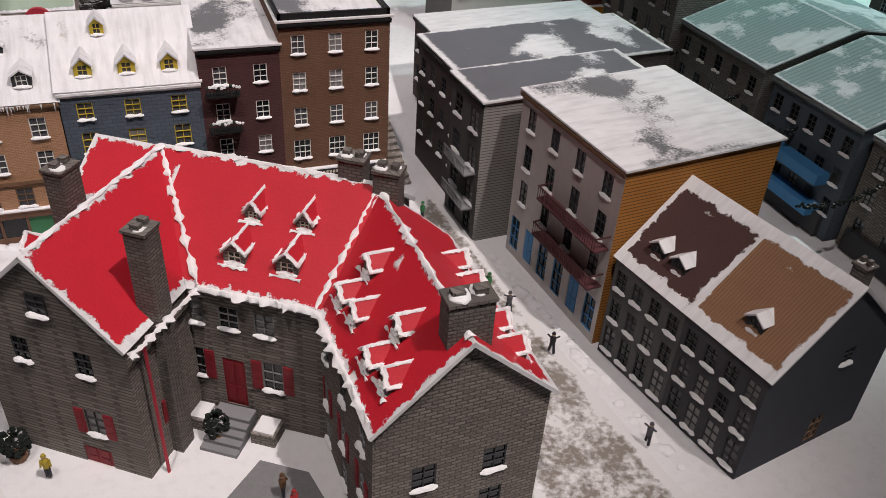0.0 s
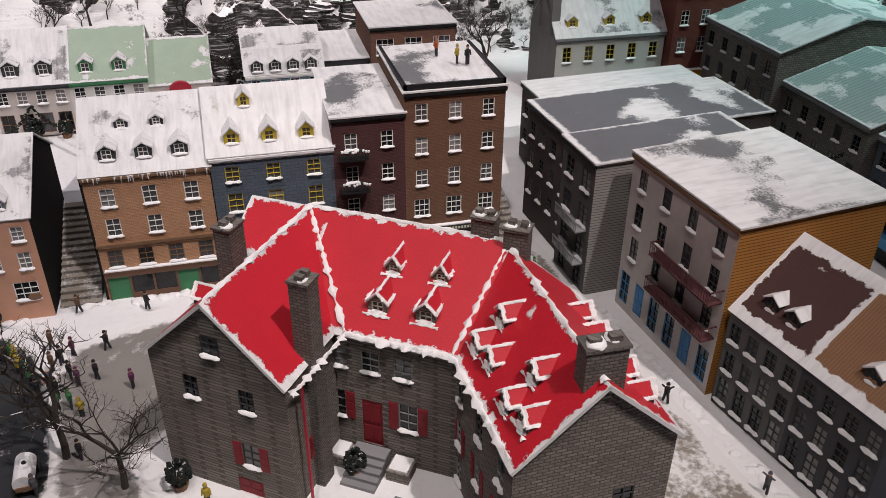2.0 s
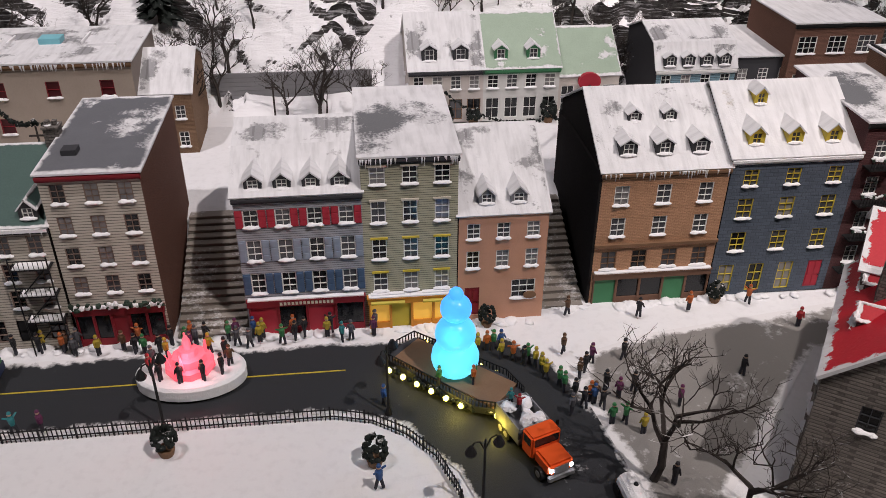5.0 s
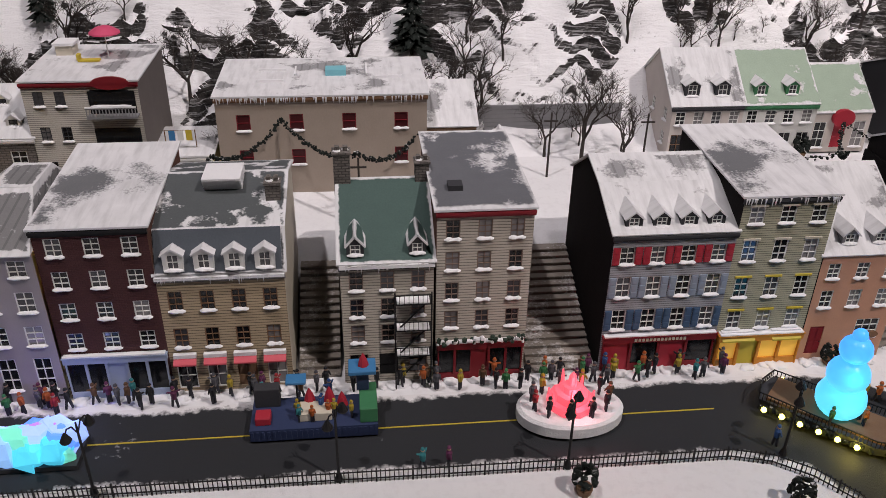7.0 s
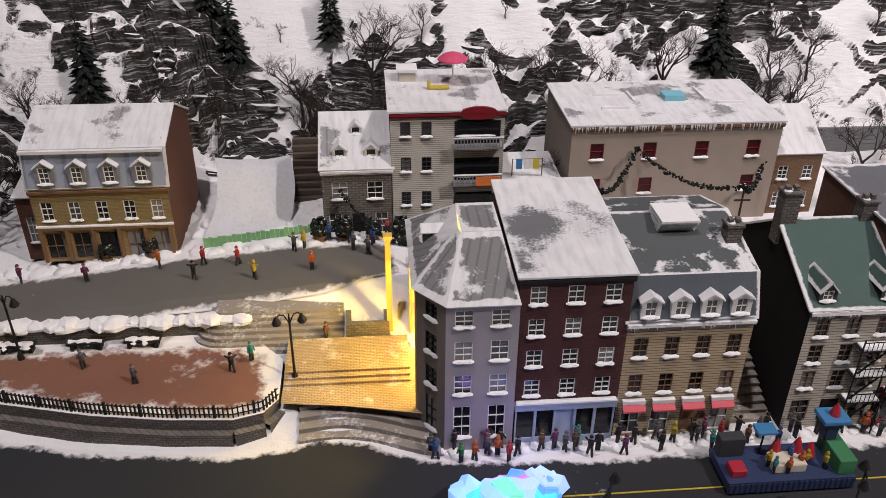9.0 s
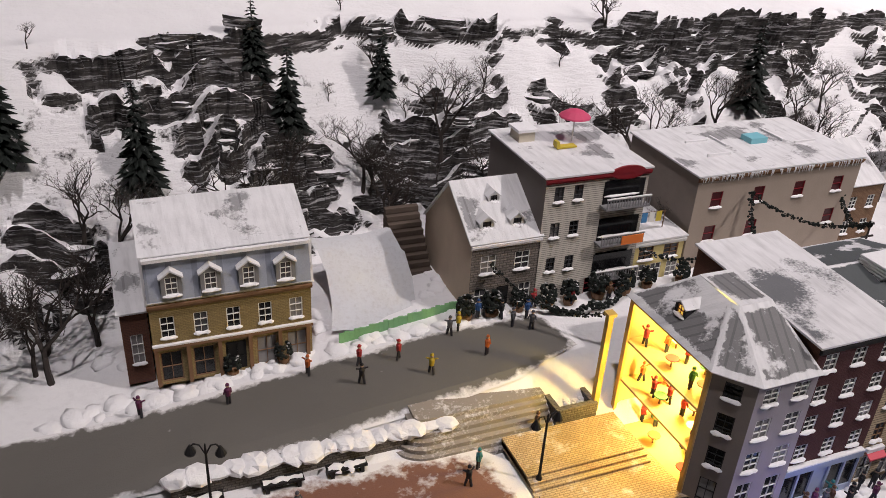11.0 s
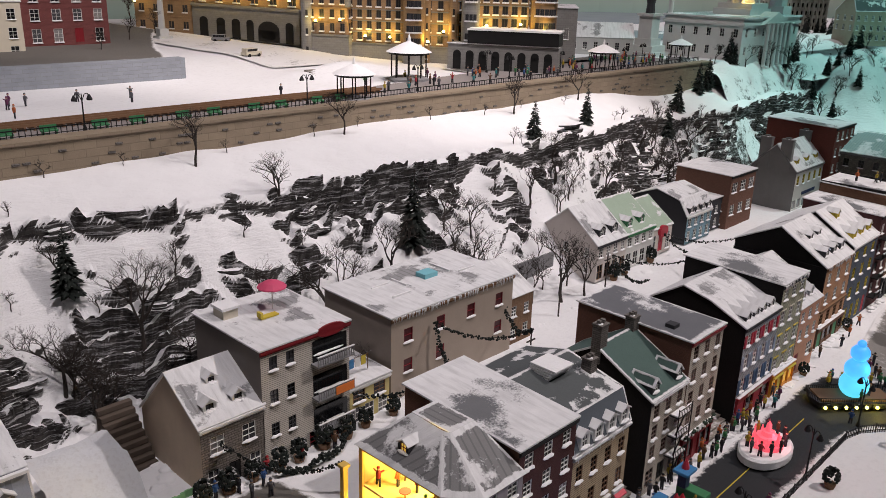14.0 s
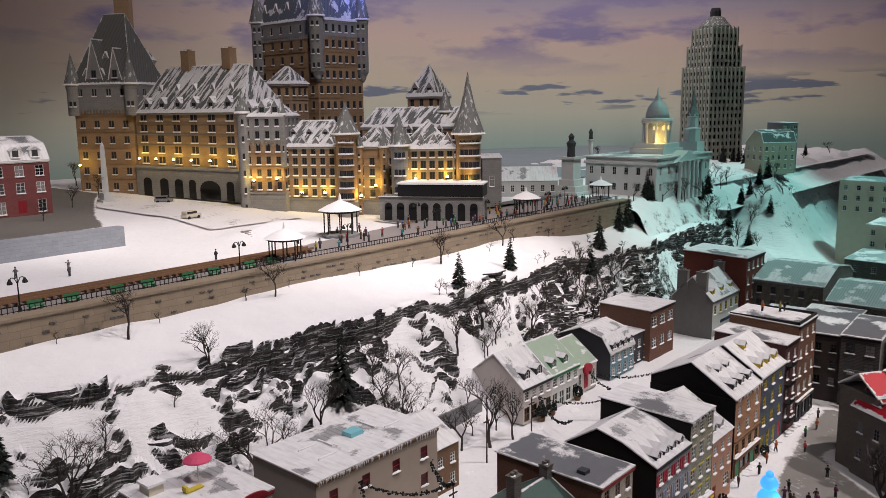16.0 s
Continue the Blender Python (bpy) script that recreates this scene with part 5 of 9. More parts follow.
part("pole", bm, M_WHITE, par)
bm = bmesh.new()
lathe(bm, [(0.0165, 0.026), (0.016, 0.0275), (0.009, 0.032), (0.0006, 0.0345)], 12)
part("canopy", bm, paint("pink_canopy", (0.62, 0.08, 0.17), 0.6), par)
tw = thing("sun_towel", pose(-1.0, 1.03, g0 + 0.1405), "yellow lounger on the snowy roof", "lounger")
bm = bmesh.new()
box(bm, -0.012, 0.010, -0.004, 0.004, 0.0005, 0.0022)
box(bm, -0.013, -0.010, -0.004, 0.004, 0.002, 0.008)
part("mattress", bm, M_YELLOW, tw)
h = house("yellow_shop", "small yellow shop with flat snowy roof and roof deck", pose(-0.938, 0.972, g0), 0.062, 0.08, [(0, 0.052), (0.08, 0.054)], paint("pale_yellow_plaster", (0.6, 0.5, 0.22), 0.75, 0.2), R_WHITE, [W3(0.029, 0.016, 2, 0.018, frame=M_TIMBER), W3(0.002, 0.022, 3, 0.014, sill=False)], cornice=M_WHITE)
ln = thing("laundry_rack", pose(-0.91, 0.99, g0 + 0.056), "coloured washing on a line over the yellow shop", "washing")
bm = bmesh.new()
for x in (-0.016, 0.016):
    tube(bm, (x, 0, 0), (x, 0, 0.02), 0.0006, 0.0006, 5)
tube(bm, (-0.016, 0, 0.0195), (0.016, 0, 0.0195), 0.0003, 0.0003, 4)
part("rack", bm, M_TIMBER, ln)
for x, mt in ((-0.012, M_BLUE), (-0.003, M_WHITE), (0.006, M_YELLOW)):
    bm = bmesh.new()
    box(bm, x, x + 0.0065, -0.0004, 0.0004, 0.008, 0.0194)
    part("towel", bm, mt, ln)
h = house("stone_cottage", "dark stone cottage with steep snowy roof and round-headed dormers", pose(-1.125, 0.968, g0 - 0.005), 0.072, 0.12, [(0, 0.084), (0.06, 0.122), (0.12, 0.06)], M_STONE, R_WHITE, [W3(0.05, 0.02, 2, 0.016), W3(0.01, 0.024, 3, 0.013, doors=(1,), door=M_BLACK)], sidem=paint("beige_render", (0.56, 0.46, 0.36), 0.85, 0.3), cornice=M_CAP)
for x in (0.012, 0.044):
    dormer(h, (x, 0.012, 0.0905), 0.0145, 0.010, 0.03, M_WHITE, R_DORM, M_BLACK, 0.006)
dormer(h, (0.03, 0.036, 0.106), 0.012, 0.009, 0.02, M_WHITE, R_DORM, M_BLACK, 0.005)
h = house("mansard_house", "yellow brick house with pale lead mansard and snowy roof", pose(-1.413, 0.968, 0.036), 0.135, 0.13, [(0, 0.082), (0.008, 0.120), (0.07, 0.143), (0.13, 0.115)], B("yellow_brick", (0.32, 0.24, 0.11)), R_WHITE,
          [W3(0.047, 0.021, 5, 0.0115), W3(0.003, 0.030, 5, 0.0175, nz=2, sill=False, doors=(2,), door=M_BLACK, frame=M_TIMBER)], sidem=M_SIDEBROWN, cornice=M_TIMBER)
bm = bmesh.new()
roof_face(bm, [(0, -0.0022, 0.0835), (0.135, -0.0022, 0.0835), (0.135, 0.0062, 0.122), (0, 0.0062, 0.122)], 0.001)
part("mansard_slope", bm, roofing("pale_lead_mansard", (0.3, 0.33, 0.4), 0, 0.001, 0.001, 0.001, 0.0, stripe=0.02), h)
for i in range(4):
    dormer(h, (0.012 + i * 0.031, -0.003, 0.087), 0.0165, 0.0205, 0.016, M_GREY, R_DORM, M_WHITE, 0.006, nz=3)
band(h, 0.135, 0.0375, 0.003, M_TIMBER, 0.003)
band(h, 0.135, 0.0405, 0.0015, M_CAP, 0.0032, "snow_ledge")
band(h, 0.135, 0.1195, 0.003, M_CAP, -0.004, "snow_ledge")
for x in (0.002, 0.028, 0.054, 0.080, 0.106, 0.131):
    bm = bmesh.new()
    box(bm, x - 0.0016, x + 0.0016, -0.003, 0, 0, 0.0375)
    part("pilaster", bm, M_TIMBER, h)
h = house("lean_to", "small brown lean-to with a snowy roof beside the mansard house", pose(-1.436, 0.985, 0.03), 0.022, 0.09, [(0, 0.072), (0.09, 0.09)], M_SIDEBROWN, R_WHITE, [W3(0.02, 0.03, 1, 0.010)], category="shed")

# white, mint and red-door houses further along the upper street
UY = 1.04
h = house("upper_house", "white house with twin dormers and a dark timber shopfront", pose(-0.342, UY, 0.058), 0.090, 0.13, [(0, 0.066), (0.065, 0.118), (0.13, 0.066)], paint("warm_white_plaster", (0.55, 0.5, 0.47), 0.8, 0.25), R_WHITE, [W3(0.042, 0.017, 4, 0.0125), W3(0.004, 0.026, 4, 0.0165, nz=2, sill=False, frame=M_TIMBER)], cornice=M_DKGREY,
          left=[W3(0.042, 0.016, 3, 0.010), W3(0.012, 0.016, 3, 0.010)])
for x in (0.016, 0.054):
    dormer(h, (x, 0.010, 0.0735), 0.0185, 0.0165, 0.03, M_DKGREY, R_DORM, M_WHITE, 0.006)
h = house("upper_house", "white house with a mint green roof and dormers", pose(-0.252, UY, 0.058), 0.094, 0.13, [(0, 0.066), (0.065, 0.116), (0.13, 0.066)], paint("cool_white_plaster", (0.6, 0.6, 0.58), 0.8, 0.25), R_MINT, [W3(0.042, 0.017, 4, 0.0135), W3(0.004, 0.026, 4, 0.0165, nz=2, sill=False)], cornice=M_GREEN)
for x in (0.014, 0.054):
    dormer(h, (x, 0.010, 0.0735), 0.0165, 0.0145, 0.03, M_GREEN, R_DORM, M_WHITE, 0.006)
h = house("upper_house", "low house with mint roof and a red arched doorway", pose(-0.158, UY + 0.006, 0.058), 0.078, 0.12, [(0, 0.052), (0.06, 0.096), (0.12, 0.052)], paint("shell_plaster", (0.55, 0.5, 0.46), 0.8, 0.25), R_MINT, [W3(0.006, 0.034, 3, 0.016, doors=(1,), door=M_BRIGHTRED)])
bm = bmesh.new()
lathe(bm, [(0.014, -0.003), (0.014, 0.003)], 20)
q = part("door_arch", bm, M_BRIGHTRED, h)
q.matrix_basis = pose(0.039, -0.003, 0.046, 90, 0, 0) @ Matrix.Diagonal((1, 0.8, 1, 1))
h = house("upper_house", "pale blue clapboard house with snowy mansard dormers", pose(-0.035, UY, 0.058), 0.102, 0.12, [(0, 0.058), (0.018, 0.086), (0.07, 0.10), (0.12, 0.08)], C("pale_blue_clapboard", (0.2, 0.33, 0.4)), R_WHITE, [W3(0.034, 0.017, 4, 0.0125), W3(0.006, 0.02, 4, 0.0125)], sidem=M_DKGREY, cornice=M_WHITE)
for i in range(4):
    dormer(h, (0.008 + i * 0.0235, 0.0, 0.061), 0.0155, 0.0135, 0.02, M_DKGREY, R_DORM, M_WHITE, 0.005)
h = house("upper_house", "low dark house with a snowy grey flat roof", pose(0.068, UY + 0.01, 0.058), 0.082, 0.12, [(0, 0.068), (0.12, 0.072)], M_DKGREY, R_GREYSNOW, [W3(0.035, 0.018, 3, 0.0125), W3(0.006, 0.02, 3, 0.0125)])
h = house("upper_house", "brown brick house with white balcony windows", pose(0.132, 1.036, 0.056), 0.117, 0.125, [(0, 0.114), (0.125, 0.116)], B("upper_brown_brick", (0.2, 0.1, 0.07)), R_GREYSNOW, [W3(0.076, 0.022, 3, 0.024, nx=3), W3(0.028, 0.022, 3, 0.02)], cornice=M_BLACK)
M_ASHGABLE = paint("grey_gable_render", (0.2, 0.195, 0.19), 0.9, 0.4, 60)
h = house("store_house", "white store with yellow dormers and a snowy roof", pose(0.383, 1.0, 0.05), 0.163, 0.105, [(0, 0.099), (0.0525, 0.153), (0.105, 0.099)], paint("store_white_plaster", (0.58, 0.57, 0.54), 0.8, 0.2), R_WHITE, [W3(0.064, 0.022, 5, 0.0125, frame=M_YELLOW), W3(0.008, 0.022, 6, 0.02, nz=1, nx=1, sill=False)], cornice=M_GREY, sidem=M_ASHGABLE)
for x, y in ((0.0035, 0.03), (0.0035, 0.078), (0.1595, 0.052)):
    chimney(h, (x, y, 0.10), 0.012, 0.026, 0.065, M_ASHGABLE)
for i in range(3):
    dormer(h, (0.018 + i * 0.055, 0.010, 0.1085), 0.015, 0.013, 0.03, M_YELLOW, R_DORM, M_YELLOW, 0.006)
bm = bmesh.new()
for i in range(14):
    box(bm, 0.05 + i * 0.0055, 0.0535 + i * 0.0055, -0.0018, 0, 0.0375, 0.0445)
part("sign_lettering", bm, M_NAVY, h)
h = house("brick_inn", "red brick inn with a glowing orange ground floor", pose(0.549, 0.985, 0.05), 0.125, 0.165, [(0, 0.180), (0.165, 0.185)], B("inn_brick", (0.2, 0.055, 0.04)), R_GREYSNOW, [W3(0.148, 0.021, 4, 0.0125), W3(0.110, 0.021, 4, 0.0125), W3(0.072, 0.021, 4, 0.0125)], cornice=M_BLACK)
shopfront(h, 0.125, 0.046, M_ORANGE, 5, (2,), M_ORANGE, None, 0.005, M_GLASS)
h = house("upper_house", "blue house with yellow windows", pose(0.677, 0.985, 0.05), 0.08, 0.13, [(0, 0.15), (0.06, 0.18), (0.13, 0.15)], paint("petrol_plaster", (0.06, 0.16, 0.22), 0.8, 0.3), R_WHITE, [W3(0.118, 0.02, 3, 0.0115, frame=M_YELLOW), W3(0.08, 0.02, 3, 0.0115, frame=M_YELLOW), W3(0.045, 0.018, 4, 0.0115, frame=M_YELLOW), W3(0.01, 0.022, 4, 0.0125, frame=M_YELLOW)])


# ---- right-hand blocks across the lane ----
def facing_left(x, y, z=0.0, turn=0.0):
    """Pose of a house whose front looks along -x; local x runs towards -y."""
    return pose(x, y, z, 0, 0, -90 + turn)


R_TEAL = roofing("frosted_metal_roof", (0.3, 0.38, 0.38), 0.002, 0.003, 0.003, 0.005, 0.55, patch=14, stripe=0.006)
M_OCHRE = C("ochre_boards", (0.36, 0.155, 0.035), 0.003)
h = house("apartment_house", "white rendered block with iron balconies and an ochre end wall", facing_left(0.300, 0.595, 0, 5.5), 0.153, 0.15, [(0, 0.166), (0.15, 0.168)], paint("white_render", (0.5, 0.47, 0.46), 0.85, 0.35, 120, 0.6), R_GREYSNOW,
          [W3(0.134, 0.0205, 4, 0.0125), W3(0.096, 0.024, 4, 0.0125), W3(0.060, 0.024, 4, 0.0125), W3(0.008, 0.034, 6, 0.015, frame=M_BLUE, doors=(1, 4), door=M_BLUE, sill=False)], sidem=M_OCHRE, cornice=M_TIMBER, frame=M_DKGREY)
for z in (0.058, 0.094):
    bm = bmesh.new()
    box(bm, 0.062, 0.150, -0.014, 0, z, z + 0.0016)
    for i in range(28):
        tube(bm, (0.0625 + i * 0.0032, -0.0136, z), (0.0625 + i * 0.0032, -0.0136, z + 0.0125), 0.0003, 0.0003, 4)
    box(bm, 0.062, 0.150, -0.0142, -0.013, z + 0.0125, z + 0.0135)
    for x in (0.062, 0.149):
        box(bm, x, x + 0.001, -0.0138, 0, z + 0.0125, z + 0.0135)
    part("balcony", bm, paint("maroon_iron", (0.09, 0.03, 0.035)), h, "long dark iron balcony")
# dark blocks behind it
h = house("dark_block", "dark clapboard block with recessed balconies and grey snowy roof", facing_left(0.268, 0.685, 0, 3), 0.072, 0.18, [(0, 0.148), (0.18, 0.152)], C("charcoal_clapboard", (0.09, 0.088, 0.085), 0.003), R_GREY,
          [W3(0.112, 0.022, 2, 0.018), W3(0.074, 0.022, 2, 0.018), W3(0.036, 0.022, 2, 0.018), W3(0.003, 0.024, 2, 0.018, sill=False)], sidem=C("grey_boards", (0.24, 0.23, 0.22), 0.003), cornice=M_BLACK, frame=M_DKGREY)
for z in (0.034, 0.072):
    bm = bmesh.new()
    box(bm, 0.016, 0.066, -0.012, 0, z, z + 0.0016)
    box(bm, 0.016, 0.066, -0.0124, -0.0112, z + 0.010, z + 0.011)
    for i in range(15):
        box(bm, 0.0165 + i * 0.0034, 0.0173 + i * 0.0034, -0.0122, -0.0114, z, z + 0.010)
    part("balcony", bm, M_GREY, h)
house("dark_block", "dark brick block with a grey roof edged in snow", facing_left(0.272, 0.80, 0, 3), 0.113, 0.24, [(0, 0.142), (0.24, 0.146)], B("soot_brick", (0.07, 0.055, 0.052)), R_GREY, [W3(0.105, 0.018, 4, 0.0125), W3(0.070, 0.018, 4, 0.0125), W3(0.035, 0.018, 4, 0.0125)], cornice=M_BLACK, frame=M_DKGREY)
house("dark_block", "low dark block with a snowy grey roof", facing_left(0.30, 0.90, 0.03, 2), 0.092, 0.22, [(0, 0.098), (0.22, 0.10)], B("soot_brick_low", (0.075, 0.06, 0.056)), R_GREYSNOW, [W3(0.06, 0.018, 3, 0.0125), W3(0.025, 0.018, 3, 0.0125)], cornice=M_BLACK, frame=M_DKGREY)

# twin brown-roofed houses
R_CHOC = roofing("chocolate_roof", (0.06, 0.028, 0.026), 0.006, 0.010, 0.012, 0.010, 0.05, scale=90)
R_TAN = roofing("tan_tiled_roof", (0.23, 0.12, 0.065), 0.005, 0.010, 0.010, 0.007, 0.02, scale=90, stripe=0.0025)
gr = masonry("cool_grey_brick", (0.13, 0.128, 0.13), (0.1, 0.098, 0.1), (0.07, 0.07, 0.07))
for i, (rm, lb, wm) in enumerate(((R_CHOC, "grey brick house with a chocolate roof and twin dormers", gr), (R_TAN, "dark grey house with a tan ribbed roof and one dormer", B("dark_grey_brick", (0.075, 0.075, 0.085))))):
    ang_ = math.radians(10.2)
    px, py = 0.316 + i * 0.0137, 0.435 - i * 0.0755
    h = house("row_house", lb, facing_left(px, py, 0, 10.2), 0.0765, 0.128, [(0, 0.095), (0.064, 0.150), (0.128, 0.095)], wm, rm,
              [W3(0.068, 0.018, 4, 0.0115), W3(0.038, 0.020, 4, 0.0115), W3(0.006, 0.024, 4, 0.0125)], frame=M_DKGREY, sidem=paint("slate_render", (0.055, 0.06, 0.075), 0.85, 0.3) if i else None,
              right=[W3(0.078, 0.014, 1, 0.012, margin=0.075), W3(0.004, 0.024, 1, 0.014, margin=0.07, frame=M_TIMBER, sill=False)] if i else ())
    for x in ((0.018, 0.040) if i == 0 else (0.036,)):
        dormer(h, (x, 0.014, 0.1055), 0.0145, 0.0115, 0.03, M_DKGREY, R_DORM, M_DKGREY, 0.005)
    if i:
        chimney(h, (0.066, 0.074, 0.135), 0.010, 0.010, 0.022, M_CHIM)

# far teal-lit range
for i, (y, w, hh, zz, wm, lb) in enumerate(((0.985, 0.17, 0.150, 0.02, M_STONE, "grey stone range with a frosted metal roof"), (0.81, 0.155, 0.135, 0.0, M_CHIM, "dark stone house with a hipped frosted roof"), (0.65, 0.13, 0.128, 0.0, B("blue_grey_brick", (0.1, 0.12, 0.15)), "blue-grey house with blue balconies"), (0.515, 0.18, 0.122, 0.0, M_STONE, "grey stone house with shop windows"))):
    x = 0.60 + 0.012 * i
    h = house("stone_range", lb, facing_left(x, y, zz), w, 0.26, [(0, hh), (0.11, hh + 0.035), (0.22, hh + 0.02), (0.26, hh)], wm, R_TEAL, [W3(hh - 0.034, 0.019, 5, 0.0125), W3(hh - 0.068, 0.019, 5, 0.0125), W3(hh - 0.102, 0.019, 5, 0.0125)], cornice=M_GREY, frame=M_DKGREY)
    if i == 2:
        for z in (0.022, 0.057):
            bm = bmesh.new()
            box(bm, 0.02, 0.11, -0.016, 0, z, z + 0.012)
            part("balcony", bm, M_BLUE, h, "blue boarded balcony")
    bm = bmesh.new()
    box(bm, 0.01, w - 0.01, -0.006, 0, 0.002, 0.026)
    part("shop_bay", bm, M_DKGREY, h)
for k, (x, y, w, d, hh, mt) in enumerate(((0.95, 0.66, 0.2, 0.2, 0.14, M_STONE), (1.25, 0.72, 0.2, 0.16, 0.20, M_CREAM), (1.50, 0.87, 0.2, 0.16, 0.31, M_CREAM))):
    house("far_house", "plain flat-roofed house in the far quarter", pose(x, y, 0.04), w, d, [(0, hh), (d, hh + 0.003)], mt, R_TEAL if x > 0.8 else R_WHITE, [W3(hh - 0.03, 0.018, 4, 0.0125), W3(hh - 0.065, 0.018, 4, 0.0125)], category="house", left=[W3(hh - 0.03, 0.018, 4, 0.0125), W3(hh - 0.065, 0.018, 4, 0.0125), W3(hh - 0.1, 0.018, 4, 0.0125)] if hh > 0.11 else ())

# ---- red-roofed stone mansion ----
R_REDROOF = roofing("red_metal_roof", (0.48, 0.010, 0.024), 0.0036, 0.0065, 0.0032, 0.010, 0.0, scale=110, rough=0.5, soft=0.001)
mansion = thing("stone_mansion", Matrix(), "grey stone mansion with a bright red snow-edged roof", "mansion")
EH, RH = 0.118, 0.170


def wing(ax, ay, bx, by, half, rows, gable_rows=(), eh=EH, rh=RH, front=True, shut=None):
    """A gabled wing whose ridge runs from (ax, ay) to (bx, by)."""
    d = Vector((bx - ax, by - ay, 0))
    L = d.length
    turn = math.degrees(math.atan2(d.y, d.x))
    M = pose(ax, ay, 0, 0, 0, turn)
    for s in (-1, 1):
        Mw = M @ (pose(0, -half, 0) if s < 0 else pose(L, half, 0, 0, 0, 180))
        plan = [(hb, r) for r in rows.get(s, ()) for i, hb in enumerate(row_holes(L, r["z"], r["h"], r["n"], r["w"], r.get("margin"))) if i not in r.get("skip", ())]
        bm = bmesh.new()
        wall_panel(bm, Mw, L, eh, [p[0] for p in plan])
        part("wall", bm, M_STONE, mansion)
        for hb, r in plan:
            if r.get("door"):
                door_part(mansion, Mw, hb[0], hb[1], hb[2] - hb[0], hb[3] - hb[1], r["door"])
            else:
                add_window(mansion, Mw, hb[0], hb[1], hb[2] - hb[0], hb[3] - hb[1], M_GREY, r.get("shut"))
        bm = bmesh.new()
        ov = 0.005
        sl = Vector((0, s * half, eh - rh)).normalized() * ov
        e = Vector((0, s * half, eh)) + sl
        up = Vector((0, 0, 0.002))
        pts = [Vector((-0.004, e.y, e.z)), Vector((L + 0.004, e.y, e.z)), Vector((L + 0.004, 0, rh)), Vector((-0.004, 0, rh))]
        roof_face(bm, [M @ (p + up) for p in pts], 0.0025)
        part("roof_slope", bm, R_REDROOF, mansion)
    for at, sgn in ((0.0, -1), (L, 1)):
        bm = bmesh.new()
        Mg = M @ (pose(0, half, 0, 0, 0, -90) if sgn < 0 else pose(L, -half, 0, 0, 0, 90))
        plan = [(hb, r) for r in (gable_rows if sgn < 0 else ()) for i, hb in enumerate(row_holes(2 * half, r["z"], r["h"], r["n"], r["w"], r.get("margin"))) if i not in r.get("skip", ())]
        wall_panel(bm, Mg, 2 * half, eh, [p[0] for p in plan if p[0][3] < eh])
        bm.faces.new([bm.verts.new(Mg @ Vector(p)) for p in ((0, 0, eh), (2 * half, 0, eh), (half, 0, rh))])
        bmesh.ops.remove_doubles(bm, verts=bm.verts[:], dist=1e-5)
        part("gable_wall", bm, M_STONE, mansion)
        for hb, r in plan:
            if hb[3] >= eh:
                add_window(mansion, Mg @ pose(0, -0.0016, 0), hb[0], hb[1], hb[2] - hb[0], hb[3] - hb[1], M_DKGREY)
            elif r.get("door"):
                door_part(mansion, Mg, hb[0], hb[1], hb[2] - hb[0], hb[3] - hb[1], r["door"])
            else:
                add_window(mansion, Mg, hb[0], hb[1], hb[2] - hb[0], hb[3] - hb[1], M_DKGREY, r.get("shut"))
    return M, L


wl, Ll = wing(-0.086, 0.433, -0.003, 0.548, 0.055, {-1: [W3(0.03, 0.02, 2, 0.012, shut=M_RED), W3(0.075, 0.02, 2, 0.012)], 1: [W3(0.03, 0.02, 4, 0.012), W3(0.075, 0.02, 4, 0.012)]},
              [W3(0.127, 0.016, 1, 0.0135), W3(0.083, 0.020, 2, 0.0125, margin=0.026), W3(0.030, 0.022, 1, 0.0145, shut=M_RED, margin=0.068), W3(0.0, 0.016, 1, 0.022, margin=0.06, door=M_RED)])
wm_, Lm = wing(-0.003, 0.548, 0.132, 0.458, 0.076, {-1: [W3(0.085, 0.019, 3, 0.0145, margin=0.048), W3(0.036, 0.026, 3, 0.0155, margin=0.044, shut=M_RED, skip=(1,)), W3(0.014, 0.044, 1, 0.017, margin=0.0725, door=M_RED)], 1: [W3(0.03, 0.02, 5, 0.012), W3(0.075, 0.02, 5, 0.012)]}, rh=0.171)
wr, Lr = wing(0.137, 0.297, 0.131, 0.458, 0.0545, {1: [W3(0.082, 0.022, 4, 0.0125), W3(0.040, 0.022, 4, 0.0125, shut=M_RED), W3(0.004, 0.022, 4, 0.0125)], -1: [W3(0.03, 0.02, 4, 0.012), W3(0.075, 0.02, 4, 0.012)]},
              [W3(0.058, 0.020, 2, 0.0155, margin=0.024), W3(0.022, 0.020, 2, 0.0155, margin=0.024)], rh=0.168)

# stub of the middle wing behind the left ridge
Ms_ = pose(-0.003, 0.548, 0, 0, 0, -34)
for s in (-1, 1):
    bm = bmesh.new()
    roof_face(bm, [Ms_ @ Vector(p) for p in ((-0.052, s * 0.045, 0.143), (0.02, s * 0.045, 0.143), (0.02, 0, 0.1725), (-0.052, 0, 0.1725))], 0.0025)
    part("roof_slope", bm, R_REDROOF, mansion)
bm = bmesh.new()
box(bm, -0.048, 0.01, -0.042, 0.042, 0.0, 0.141, 0, Ms_)
part("wall", bm, M_STONE, mansion)


